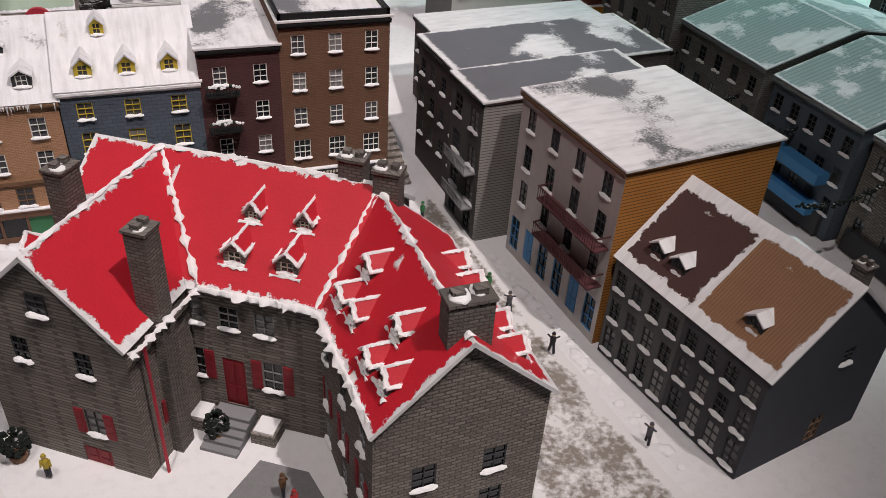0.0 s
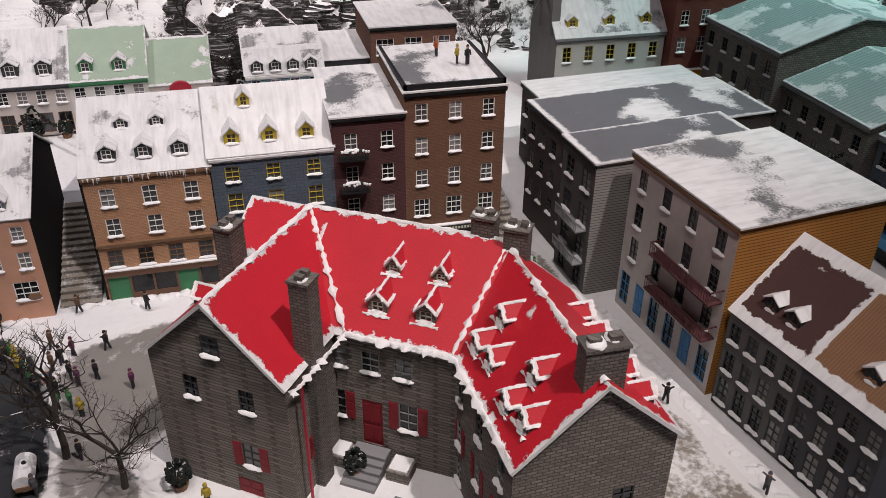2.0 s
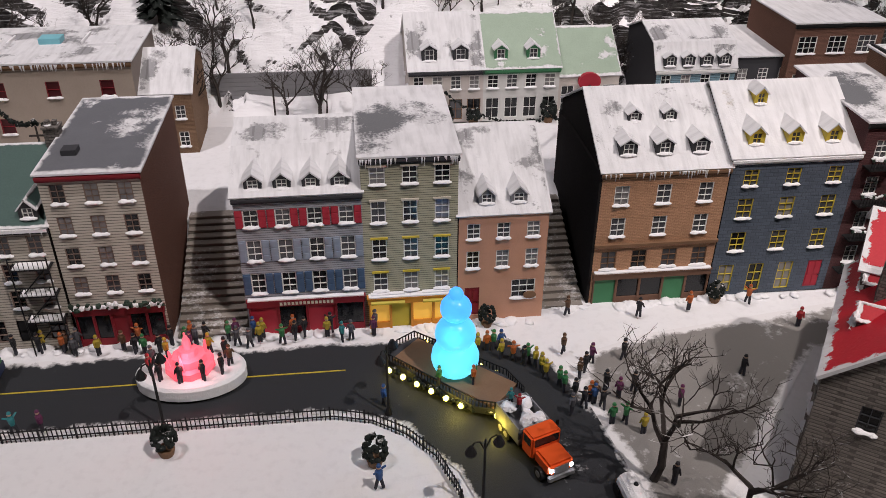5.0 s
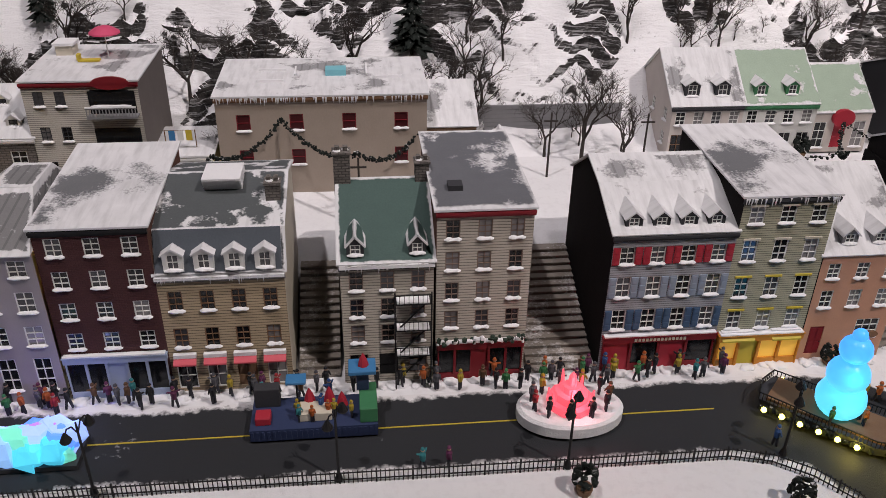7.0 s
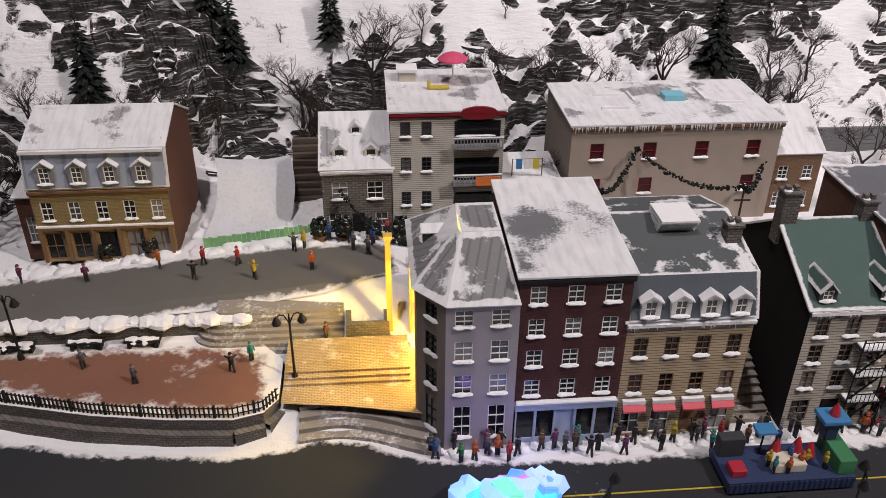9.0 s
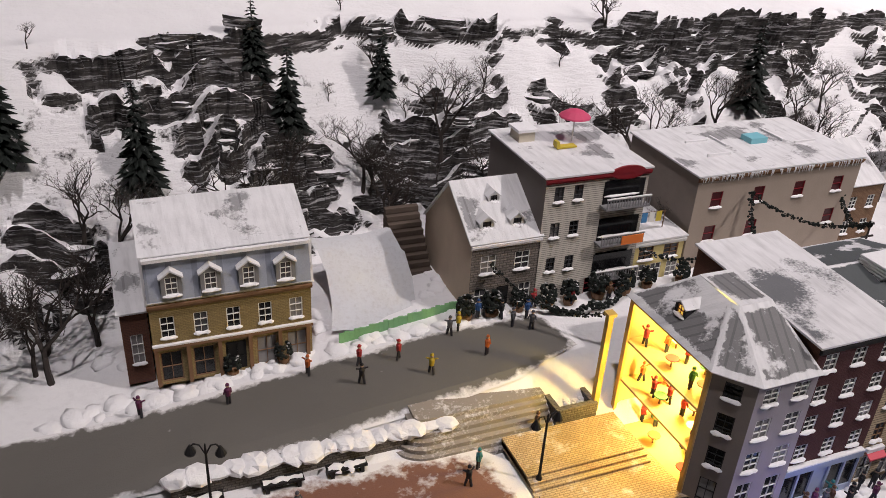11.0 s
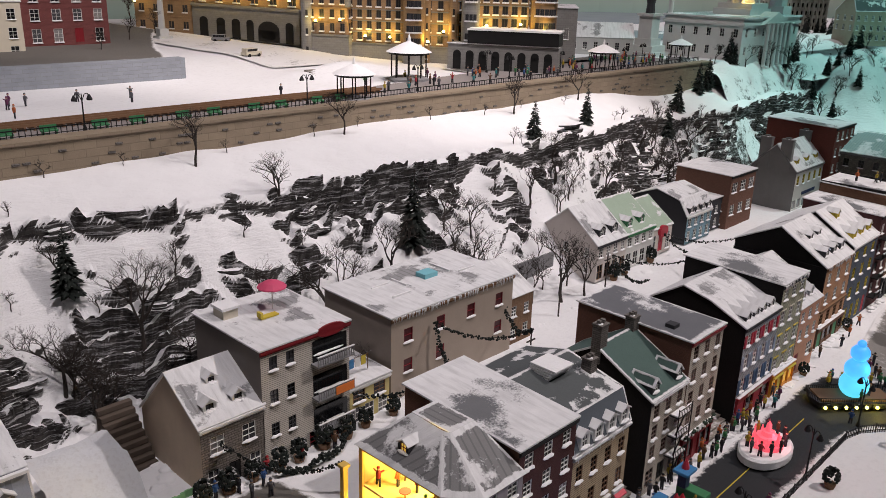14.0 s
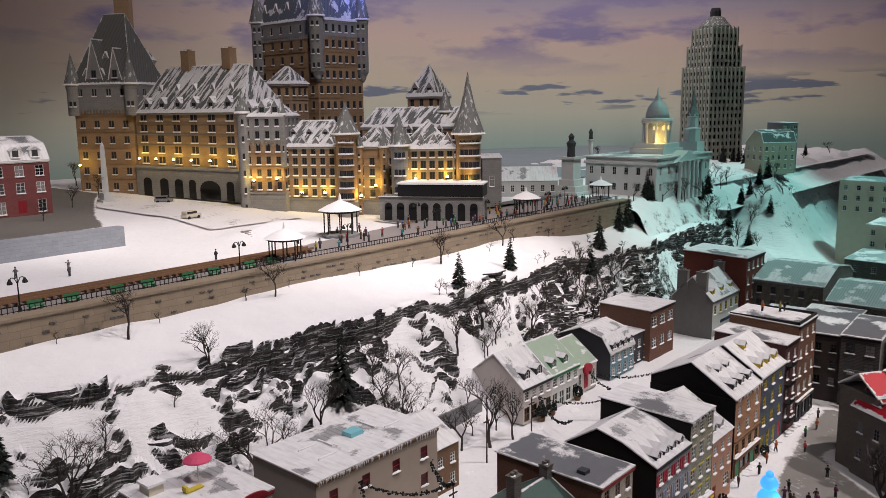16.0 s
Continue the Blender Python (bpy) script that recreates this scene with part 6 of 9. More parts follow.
def mansion_dormer(M, x, side, up, half, rh, w=0.016, hh=0.011):
    """A red-roofed dormer at a share `up` of the slope of a wing."""
    y = half * (1 - up) * side
    z = EH + (rh - EH) * up
    rot = 0 if side < 0 else 180
    off = -w / 2 if side < 0 else w / 2
    dm = dormer(mansion, (0, 0, 0), w, hh, half * 0.42, M_STONE, R_REDDORM, M_CREAM, 0.008, M @ pose(x + off, y, z, 0, 0, rot), M_GLASS)
    d = half * 0.40
    for i, (a, b) in enumerate((((-0.001, -0.0016, hh), (w / 2, -0.0016, hh + 0.0085)), ((w + 0.001, -0.0016, hh), (w / 2, -0.0016, hh + 0.0085)), ((w / 2, -0.001, hh + 0.0085), (w / 2, d * 0.8, hh + 0.0085)), ((-0.001, -0.001, hh), (-0.001, d * 0.6, hh)), ((w + 0.001, -0.001, hh), (w + 0.001, d * 0.6, hh)), ((-0.003, -0.003, 0.001), (w + 0.003, -0.003, 0.001)))):
        snow_line(dm, a, b, 0.00085, 9, i + int(x * 1000))


R_REDDORM = roofing("red_dormer_roof", (0.45, 0.012, 0.025), 0.0030, 0.0030, 0.0012, 0.0018, 0.0, scale=200, rough=0.5, soft=0.0005)
for x in (0.082, 0.119):
    mansion_dormer(wm_, x, -1, 0.20, 0.076, 0.171, 0.0155)
    mansion_dormer(wm_, x + 0.002, -1, 0.55, 0.076, 0.171, 0.0115, 0.008)
for x, u in ((0.018, 0.22), (0.040, 0.16), (0.042, 0.50), (0.078, 0.22), (0.100, 0.18), (0.102, 0.52)):
    mansion_dormer(wr, x, 1, u, 0.0545, 0.168, 0.0150, 0.009)
for x in (0.022, 0.045, 0.085, 0.11):
    mansion_dormer(wr, x, -1, 0.2, 0.0545, 0.168, 0.0145, 0.009)
for x in (0.05, 0.1):
    mansion_dormer(wl, x, 1, 0.2, 0.055, RH, 0.0145, 0.009)
chimney(mansion, (0.0, 0.0, 0), 0.0145, 0.0145, 0.181, M_CHIM, pose(-0.021, 0.428, 0.0, 0, 0, 54))
chimney(mansion, (0, 0, 0), 0.018, 0.014, 0.182, M_CHIM, pose(-0.066, 0.512, 0, 0, 0, 54))
chimney(mansion, (0, 0, 0), 0.018, 0.014, 0.186, M_CHIM, pose(0.118, 0.474, 0, 0, 0, -34))
chimney(mansion, (0, 0, 0), 0.018, 0.014, 0.184, M_CHIM, pose(0.137, 0.455, 0, 0, 0, -34))
chimney(mansion, (0, 0, 0), 0.026, 0.014, 0.188, M_CHIM, pose(0.138, 0.309, 0))
bm = bmesh.new()
tube(bm, (-0.030, 0.404, 0.0), (-0.030, 0.404, 0.112), 0.0012, 0.0012, 6)
tube(bm, (-0.030, 0.404, 0.112), (-0.033, 0.398, 0.116), 0.0012, 0.0012, 6)
part("downpipe", bm, M_BRIGHTRED, mansion)
# front steps of the mansion door
mp = wm_ @ pose(0.082, -0.078, 0)
st = thing("door_steps", mp, "stone door steps with low snowy walls", "steps")
for i in range(5):
    bm = bmesh.new()
    layers(bm)
    box(bm, -0.014, 0.014, -0.006 - 0.0055 * (5 - i), 0.0, 0.003 * i - 0.002, 0.003 * (i + 1))
    part("step", bm, M_GREY, st)
for s in (-1, 1):
    bm = bmesh.new()
    box(bm, s * 0.026 - 0.009, s * 0.026 + 0.009, -0.017, 0.0, 0, 0.010)
    part("planter_wall", bm, M_STONE, st)
    bm = bmesh.new()
    box(bm, s * 0.026 - 0.0075, s * 0.026 + 0.0075, -0.0155, 0.0, 0.010, 0.0115)
    part("snow_cap", bm, M_SNOW, st)

for i, (a, b, w) in enumerate((((-0.003, 0.548, 0.173), (0.006, 0.446, 0.1215), 0.0022), ((0.131, 0.458, 0.172), (0.074, 0.402, 0.1215), 0.0022), ((-0.086, 0.433, 0.1725), (-0.003, 0.548, 0.1735), 0.0020), ((-0.003, 0.548, 0.1735), (0.132, 0.458, 0.1735), 0.0022), ((0.137, 0.297, 0.1705), (0.131, 0.458, 0.1705), 0.0026), ((0.006, 0.446, 0.120), (0.074, 0.402, 0.120), 0.0034), ((-0.038, 0.388, 0.1195), (0.006, 0.446, 0.1195), 0.0026), ((0.082, 0.30, 0.1195), (0.074, 0.402, 0.1195), 0.003))):
    snow_line(mansion, a, b, w * 0.62, 34, 40 + i)


# ---- castle on the terrace ----
M_CASTLE = masonry("castle_brick", (0.36, 0.235, 0.135), (0.29, 0.18, 0.10), (0.2, 0.16, 0.12), 0.008, 0.003, 0.0003, 0.5)
M_ASHLAR = masonry("grey_ashlar", (0.27, 0.265, 0.26), (0.23, 0.225, 0.22), (0.17, 0.17, 0.17), 0.012, 0.006, 0.0004, 0.5)
R_COPPER = roofing("castle_copper_roof", (0.12, 0.125, 0.125), 0.003, 0.012, 0.006, 0.014, 0.56, stripe=0.012, patch=75, scale=90, streaky=True)
R_BLUELIT = roofing("castle_tower_roof", (0.12, 0.14, 0.17), 0.003, 0.008, 0.006, 0.01, 0.35, stripe=0.012)
R_LEADDARK = roofing("castle_dark_lead", (0.11, 0.112, 0.11), 0.002, 0.006, 0.002, 0.006, 0.14, stripe=0.012, patch=60, scale=90, streaky=True)
castle = thing("castle_hotel", Matrix(), "grand castle hotel of tan brick with steep snowy roofs", "castle")
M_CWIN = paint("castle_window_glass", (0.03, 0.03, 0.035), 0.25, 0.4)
M_LITWIN = glow("castle_lit_window", (1.0, 0.65, 0.2), 0.9)
CW = {}


def castle_window(M, x, z, w, hh, lit=False):
    key = (round(w, 4), round(hh, 4), lit)
    if key not in CW:
        bm = bmesh.new()
        e = w * 0.12
        box(bm, 0, w, 0.0012, 0.002, 0, hh, 1)
        for a, b, c, d in ((0, e, 0, hh), (w - e, w, 0, hh), (e, w - e, hh - e, hh), (w / 2 - e / 2, w / 2 + e / 2, 0, hh)):
            box(bm, a, b, 0, 0.0012, c, d, 0)
        box(bm, -w * 0.1, w * 1.1, -0.004, 0.001, -0.003, 0.0005, 2)
        me = bpy.data.meshes.new("window")
        bm.to_mesh(me)
        bm.free()
        for mt in (M_DKGREY, M_LITWIN if lit else M_CWIN, M_CAP):
            me.materials.append(mt)
        CW[key] = me
    ob = new("window", CW[key])
    ob.parent = castle
    ob.matrix_basis = M @ pose(x, 0, z)


def block(x, y, rot, W, D, z0, eave, ridge, wallm=M_CASTLE, cols=5, floors=4, w=0.0145, wh=0.022, base=0.0, gable=0.8, roofm=None, sidecols=None, grey=0.0, pair=False):
    """A castle range: four walls with cut windows, an optional stone base and grey top storey, and a hipped steep roof."""
    M0 = pose(x, y, z0, 0, 0, rot)
    H = eave - z0
    if sidecols is None:
        sidecols = max(1, round(cols * D / W))
    faces = ((pose(0, 0, 0), W, cols), (pose(W, 0, 0, 0, 0, 90), D, sidecols), (pose(W, D, 0, 0, 0, 180), W, 0), (pose(0, D, 0, 0, 0, -90), D, sidecols))
    for Mf_, L, n in faces:
        M = M0 @ Mf_
        holes = []
        for f in range(floors):
            for hb in (row_holes(L, base + (H - base) * (f + 0.28) / floors, wh, n, w) if n else ()):
                if pair:
                    holes += [(hb[0] - w * 0.05, hb[1], hb[0] + w * 0.46, hb[3]), (hb[0] + w * 0.56, hb[1], hb[2] + w * 0.07, hb[3])]
                else:
                    holes.append(hb)
        bm = bmesh.new()
        wall_panel(bm, M, L, H - grey, [q for q in holes if q[3] < H - grey], 0.0022)
        part("castle_wall", bm, wallm, castle)
        if grey:
            bm = bmesh.new()
            wall_panel(bm, M @ pose(0, -0.003, 0), L, H, [q for q in holes if q[1] > H - grey], 0.0045, 0, H - grey)
            bm.faces.new([bm.verts.new(M @ Vector(p)) for p in ((0, -0.003, H - grey), (L, -0.003, H - grey), (L, 0, H - grey), (0, 0, H - grey))])
            part("upper_storey", bm, M_ASHLAR, castle)
            for i in range(int(L / 0.012)):
                bm = bmesh.new()
                box(bm, 0.004 + i * 0.012, 0.009 + i * 0.012, -0.0035, 0, H - grey - 0.010, H - grey, 0, M)
                part("corbel", bm, M_ASHLAR, castle)
        for hb in holes:
            if hb[3] < H - grey or hb[1] > H - grey:
                castle_window(M, hb[0], hb[1], hb[2] - hb[0], wh)
        if base and n:
            bm = bmesh.new()
            box(bm, -0.001, L + 0.001, -0.003, -0.0005, -0.02, base * 0.96)
            box(bm, -0.002, L + 0.002, -0.005, -0.0005, base * 0.96, base * 1.02)
            st_ = part("stone_base", bm, M_ASHLAR, castle)
            st_.matrix_basis = M
        if n:
            for f in range(1, floors):
                zc = base + (H - base) * f / floors
                bm = bmesh.new()
                box(bm, -0.001, L + 0.001, -0.0022, -0.0002, zc - 0.0012, zc + 0.0012)
                sc_ = part("string_course", bm, wallm if grey else M_ASHLAR, castle)
                sc_.matrix_basis = M
        bm = bmesh.new()
        box(bm, -0.003, L + 0.003, -0.0045, 0, H - 0.006, H)
        c_ = part("cornice", bm, M_ASHLAR, castle)
        c_.matrix_basis = M
        bm = bmesh.new()
        box(bm, -0.004, L + 0.004, -0.006, 0.001, H, H + 0.003)
        c_ = part("snow_ledge", bm, M_CAP, castle)
        c_.matrix_basis = M
    o = 0.005
    a, b, c, d = (-o, -o, H + 0.002), (W + o, -o, H + 0.002), (W + o, D + o, H + 0.002), (-o, D + o, H + 0.002)
    inx = min(W, D) / 2 * gable
    if D > W:
        p, q = (W / 2, inx, ridge - z0), (W / 2, D - inx, ridge - z0)
        fs = ([a, b, p], [b, c, q, p], [c, d, q], [d, a, p, q])
    else:
        p, q = (inx, D / 2, ridge - z0), (W - inx, D / 2, ridge - z0)
        fs = ([a, b, q, p], [b, c, q], [c, d, p, q], [d, a, p])
    bm = bmesh.new()
    for f in fs:
        roof_face(bm, [M0 @ Vector(v) for v in f], 0.002)
    part("castle_roof", bm, roofm or R_COPPER, castle)
    return M0


def turret(x, y, r, z0, eave, peak, wallm=M_CASTLE, floors=4, stone=0.0, w=0.008, span=(190, 215, 240, 265, 290)):
    """A round tower with a corbelled head, a snow ring at its eave and a flared cone."""
    bm = bmesh.new()
    lathe(bm, [(r, z0), (r, eave - 0.020), (r * 1.10, eave - 0.012), (r * 1.10, eave)], 20, (x, y, 0))
    part("turret", bm, wallm, castle)
    if stone:
        bm = bmesh.new()
        lathe(bm, [(r * 1.07, z0), (r * 1.07, z0 + stone), (r * 1.02, z0 + stone + 0.003)], 20, (x, y, 0))
        part("stone_base", bm, M_ASHLAR, castle)
    bm = bmesh.new()
    layers(bm)
    lathe(bm, [(r * 1.36, eave), (r * 1.0, eave + (peak - eave) * 0.24), (r * 0.62, eave + (peak - eave) * 0.52), (r * 0.26, eave + (peak - eave) * 0.8), (0.0008, peak)], 20, (x, y, 0))
    part("turret_roof", bm, M_CONE, castle)
    bm = bmesh.new()
    lathe(bm, [(r * 1.32, eave - 0.003), (r * 1.42, eave - 0.001), (r * 1.34, eave + 0.003)], 20, (x, y, 0))
    part("snow_ledge", bm, M_CAP, castle)
    for f in range(floors):
        z = z0 + stone + (eave - z0 - stone) * (f + 0.3) / floors
        for a in span:
            ra = radians(a)
            castle_window(Matrix.Translation((x + (r + 0.0012) * math.cos(ra), y + (r + 0.0012) * math.sin(ra), z)) @ Matrix.Rotation(ra + math.pi / 2, 4, "Z"), -w / 2, 0, w, 0.015)


def cone_mat():
    """Weathered lead with streaks of snow running down it."""
    k = Nodes("snowy_cone_roof")
    mp = k.n("ShaderNodeMapping")
    k.l(k.coord(), mp.inputs[0])
    mp.inputs["Scale"].default_value = (1, 1, 0.22)
    fac = k.math("MULTIPLY", k.math("SUBTRACT", k.noise(110, 4, mp.outputs[0], 0.6), 0.55), 8, True)
    k.color(k.mix(fac, k.mix(k.noise(40, 4), (0.20, 0.205, 0.20), (0.10, 0.105, 0.10)), (0.74, 0.75, 0.77)))
    k.bump(k.noise(300, 3), 0.4, 0.001)
    return k.done(0.7)


M_CONE = cone_mat()


def cdormers(M, n, L, z, out=0.0, w=0.02, hh=0.02, rise=0.016, x0=0.0):
    for i in range(n):
        dormer(castle, (0, 0, 0), w, hh, 0.05, M_ASHLAR, R_DORM, M_DKGREY, rise, M @ pose(x0 + L * (i + 0.5) / n - w / 2, out, z), M_CWIN)


CZ = 0.345
# dark western tower with its steep roof and the great chimney behind
m = block(-0.190, 2.935, -64, 0.215, 0.19, 0.345, 0.699, 0.93, cols=4, floors=7, sidecols=4, grey=0.082, gable=0.72, roofm=R_LEADDARK, w=0.016, pair=True)
cdormers(m, 3, 0.17, 0.357, 0.006, 0.026, 0.03, 0.02, 0.022)
cdormers(m, 1, 0.10, 0.415, 0.03, 0.022, 0.026, 0.02, 0.06)
for u, w_, top_ in ((0.045, 0.075, 0.50), (0.13, 0.06, 0.47)):
    bm = bmesh.new()
    for sg_ in (-1, 1):
        roof_face(bm, [m @ Vector((u + w_ / 2 + sg_ * w_ / 2, 0.0, 0.352)), m @ Vector((u + w_ / 2 + sg_ * w_ / 2, 0.09, 0.352)), m @ Vector((u + w_ / 2, 0.09, top_)), m @ Vector((u + w_ / 2, 0.0, top_))], 0.002)
    part("castle_roof", bm, R_LEADDARK, castle)
    bm = bmesh.new()
    bm.faces.new([bm.verts.new(m @ Vector(p)) for p in ((u, 0.002, 0.352), (u + w_, 0.002, 0.352), (u + w_ / 2, 0.002, top_))])
    part("gable", bm, M_ASHLAR, castle)
    castle_window(m, u + w_ / 2 - 0.008, 0.375, 0.016, 0.024)
for a_, b_ in ((0.0, 0.0), (0.215, 0.0)):
    q = m @ Vector((a_, b_, 0))
    turret(q.x, q.y, 0.02, 0.6, 0.70, 0.80, wallm=M_ASHLAR, floors=1, span=(215, 250))
m = block(-0.012, 3.005, -50, 0.115, 0.10, 0.345, 0.79, 0.86, cols=2, floors=8, w=0.012)
chimney(castle, (0.035, 0.05, 0.45), 0.046, 0.05, 0.42, M_CASTLE, m)
# arcaded main wing
ARC = block(-0.090, 2.735, -82, 0.470, 0.20, 0.345, 0.606, 0.752, cols=6, floors=5, sidecols=3, base=0.094, gable=0.5, w=0.026, wh=0.021, pair=True)
cdormers(ARC, 6, 0.44, 0.262, 0.006, 0.030, 0.030, 0.018, 0.015)
cdormers(ARC, 5, 0.40, 0.308, 0.044, 0.022, 0.024, 0.018, 0.035)
for u in (0.150, 0.335):
    chimney(castle, (u, 0.10, 0.39), 0.036, 0.028, 0.062, M_CASTLE, ARC)
bm = bmesh.new()
box(bm, 0.0, 0.47, -0.012, -0.004, 0, 0.072)
box(bm, -0.002, 0.472, -0.015, -0.004, 0.088, 0.096)
box(bm, 0.0, 0.47, -0.012, -0.004, 0.072, 0.088)
q = part("arcade_wall", bm, M_ASHLAR, castle)
q.matrix_basis = ARC
for u, w_ in ((0.035, 0.038), (0.115, 0.038), (0.185, 0.036), (0.25, 0.030), (0.30, 0.088), (0.415, 0.03)):
    bm = bmesh.new()
    box(bm, u, u + w_, -0.0135, -0.0115, 0, 0.058 - w_ * 0.3)
    lathe(bm, [(w_ / 2, -0.001), (w_ / 2, 0.001)], 18)
    for v in bm.verts[8:]:
        v.co = Vector((u + w_ / 2 + v.co.x, -0.0125 + v.co.z, 0.058 - w_ * 0.3 + v.co.y * 0.6))
    q = part("arch_opening", bm, M_BLACK, castle)
    q.matrix_basis = ARC
# grey corner tower
m = block(-0.132, 2.108, -59, 0.112, 0.13, 0.318, 0.594, 0.645, wallm=M_CASTLE, cols=4, floors=6, sidecols=4, base=0.072, grey=0.066, w=0.012, wh=0.02)
cdormers(m, 3, 0.11, 0.278, 0.004, 0.022, 0.024, 0.02)
q = m @ Vector((0.0, 0.004, 0))
turret(q.x, q.y, 0.016, 0.33, 0.606, 0.665, wallm=M_ASHLAR, floors=6, w=0.006, span=(230,))
q = m @ Vector((0.112, 0.004, 0))
turret(q.x, q.y, 0.008, 0.46, 0.60, 0.65, wallm=M_ASHLAR, floors=1, w=0.004, span=(230,))
m = block(0.15, 2.36, -75, 0.09, 0.09, 0.40, 0.69, 0.745, cols=3, floors=6, w=0.012)
# front range, round towers, entrance bay
m = block(-0.058, 2.040, -62, 0.157, 0.15, 0.318, 0.512, 0.583, cols=6, floors=5, base=0.054, gable=0.4, w=0.013, wh=0.020)
cdormers(m, 4, 0.157, 0.182, 0.004, 0.024, 0.022, 0.016)
cdormers(m, 3, 0.14, 0.220, 0.03, 0.018, 0.014, 0.01)
turret(0.005, 1.850, 0.027, 0.320, 0.548, 0.628, floors=6, stone=0.05, w=0.009, span=(195, 215, 235, 255))
m = block(0.048, 1.862, -64, 0.094, 0.12, 0.320, 0.512, 0.566, cols=3, floors=5, base=0.05, gable=0.5, w=0.014)
cdormers(m, 2, 0.08, 0.186, 0.004, 0.022, 0.02, 0.014, 0.007)
for u in (0.012, 0.082):
    q = m @ Vector((u, -0.006, 0))
    turret(q.x, q.y, 0.0105, 0.33, 0.512, 0.565, floors=5, w=0.005, span=(230,))
turret(0.062, 1.712, 0.022, 0.34, 0.518, 0.600, wallm=M_ASHLAR, floors=4, w=0.008, span=(200, 225, 250))
m = block(0.078, 1.722, -50, 0.138, 0.14, 0.330, 0.507, 0.583, cols=6, floors=4, base=0.06, gable=0.4, w=0.014, wh=0.020)
cdormers(m, 4, 0.138, 0.178, 0.004, 0.020, 0.022, 0.018)
cdormers(m, 3, 0.12, 0.214, 0.03, 0.016, 0.014, 0.012)
turret(0.192, 1.590, 0.032, 0.330, 0.545, 0.675, floors=5, stone=0.055, w=0.010, span=(190, 210, 230, 250, 270))
# ranges and towers behind
block(0.24, 2.03, -58, 0.325, 0.16, 0.345, 0.557, 0.615, cols=10, floors=4, gable=0.3)
m = block(0.545, 2.13, -76, 0.105, 0.105, 0.345, 0.648, 0.755, cols=3, floors=7, w=0.013, gable=0.96)
cdormers(m, 2, 0.105, 0.305, 0.004, 0.026, 0.028, 0.018)
turret(0.372, 1.735, 0.016, 0.40, 0.612, 0.71, floors=3, w=0.006, span=(230,))
turret(0.42, 1.86, 0.018, 0.40, 0.60, 0.67, floors=3, w=0.006, span=(230,))
# the keep
m = block(0.375, 2.378, -2, 0.20, 0.325, 0.345, 0.905, 1.25, cols=7, floors=11, sidecols=6, grey=0.05, roofm=R_BLUELIT, w=0.0125, wh=0.024)
for a_, b_ in ((0.0, 0.0), (0.20, 0.0), (0.0, 0.325)):
    q = m @ Vector((a_, b_, 0))
    turret(q.x, q.y, 0.023, 0.735, 0.915, 1.05, wallm=M_ASHLAR, floors=4, span=(200, 240))
    bm = bmesh.new()
    lathe(bm, [(0.004, 0.70), (0.012, 0.712), (0.014, 0.722), (0.023, 0.736)], 16, (q.x, q.y, 0))
    part("corbel", bm, M_ASHLAR, castle)
cdormers(m, 4, 0.20, 0.565, 0.008, 0.03, 0.035, 0.03)
cdormers(m @ pose(0, 0.325, 0, 0, 0, -90), 5, 0.325, 0.565, 0.008, 0.03, 0.035, 0.03)
# arcaded terrace pavilion with its dark awning
PAV = pose(-0.012, 1.715, TZ, 0, 0, -61)
bm = bmesh.new()
box(bm, 0, 0.265, 0, 0.07, -0.005, 0.062)
q = part("pavilion_base", bm, M_ASHLAR, castle)
q.matrix_basis = PAV
bm = bmesh.new()
box(bm, 0.05, 0.265, -0.006, 0.07, 0.064, 0.094)
q = part("pavilion_roof", bm, M_BLACK, castle)
q.matrix_basis = PAV
bm = bmesh.new()
box(bm, 0.048, 0.267, -0.008, 0.07, 0.094, 0.098)
box(bm, -0.002, 0.267, -0.004, 0.0, 0.062, 0.0645)
q = part("snow_ledge", bm, M_CAP, castle)
q.matrix_basis = PAV
for i in range(8):
    bm = bmesh.new()
    u = 0.014 + i * 0.0312
    box(bm, u, u + 0.019, -0.0018, 0.001, 0, 0.038)
    lathe(bm, [(0.0095, -0.001), (0.0095, 0.001)], 14)
    for v in bm.verts[8:]:
        v.co = Vector((u + 0.0095 + v.co.x, -0.0008 + v.co.z, 0.038 + v.co.y))
    q = part("arch_opening", bm, M_BLACK, castle)
    q.matrix_basis = PAV
k_ = 0
M_LAMPGLOW = glow("uplight_glow", (1.0, 0.72, 0.15), 14)
LAMPS = [ARC @ Vector((0.03 + 0.082 * i, -0.020, 0.118)) for i in range(6)] + [Vector(p) for p in ((-0.205, 2.90, 0.44), (-0.128, 2.075, 0.425), (-0.095, 2.018, 0.43), (-0.038, 1.985, 0.39), (-0.008, 1.925, 0.39), (0.025, 1.82, 0.385), (0.062, 1.802, 0.41), (0.095, 1.688, 0.43), (0.148, 1.625, 0.435), (0.168, 1.562, 0.42))]
for x, y, z in LAMPS:
    lamp = thing("wall_uplight", pose(x, y, z), "small glowing yellow uplight on the castle wall", "lamp", "castle uplights")
    bm = bmesh.new()
    blob(bm, (0, 0, 0), 0.0042, 8, 5)
    part("bulb", bm, M_LAMPGLOW, lamp)
    bm = bmesh.new()
    lathe(bm, [(0.004, -0.006), (0.006, -0.003), (0.005, -0.002)], 8)
    part("cup", bm, M_BLACK, lamp)
    point("uplight_%s" % "abcdefghijklmnop"[k_], (x - 0.008, y - 0.006, z + 0.008), 0.062, 0.004, (1.0, 0.66, 0.10))
    k_ += 1
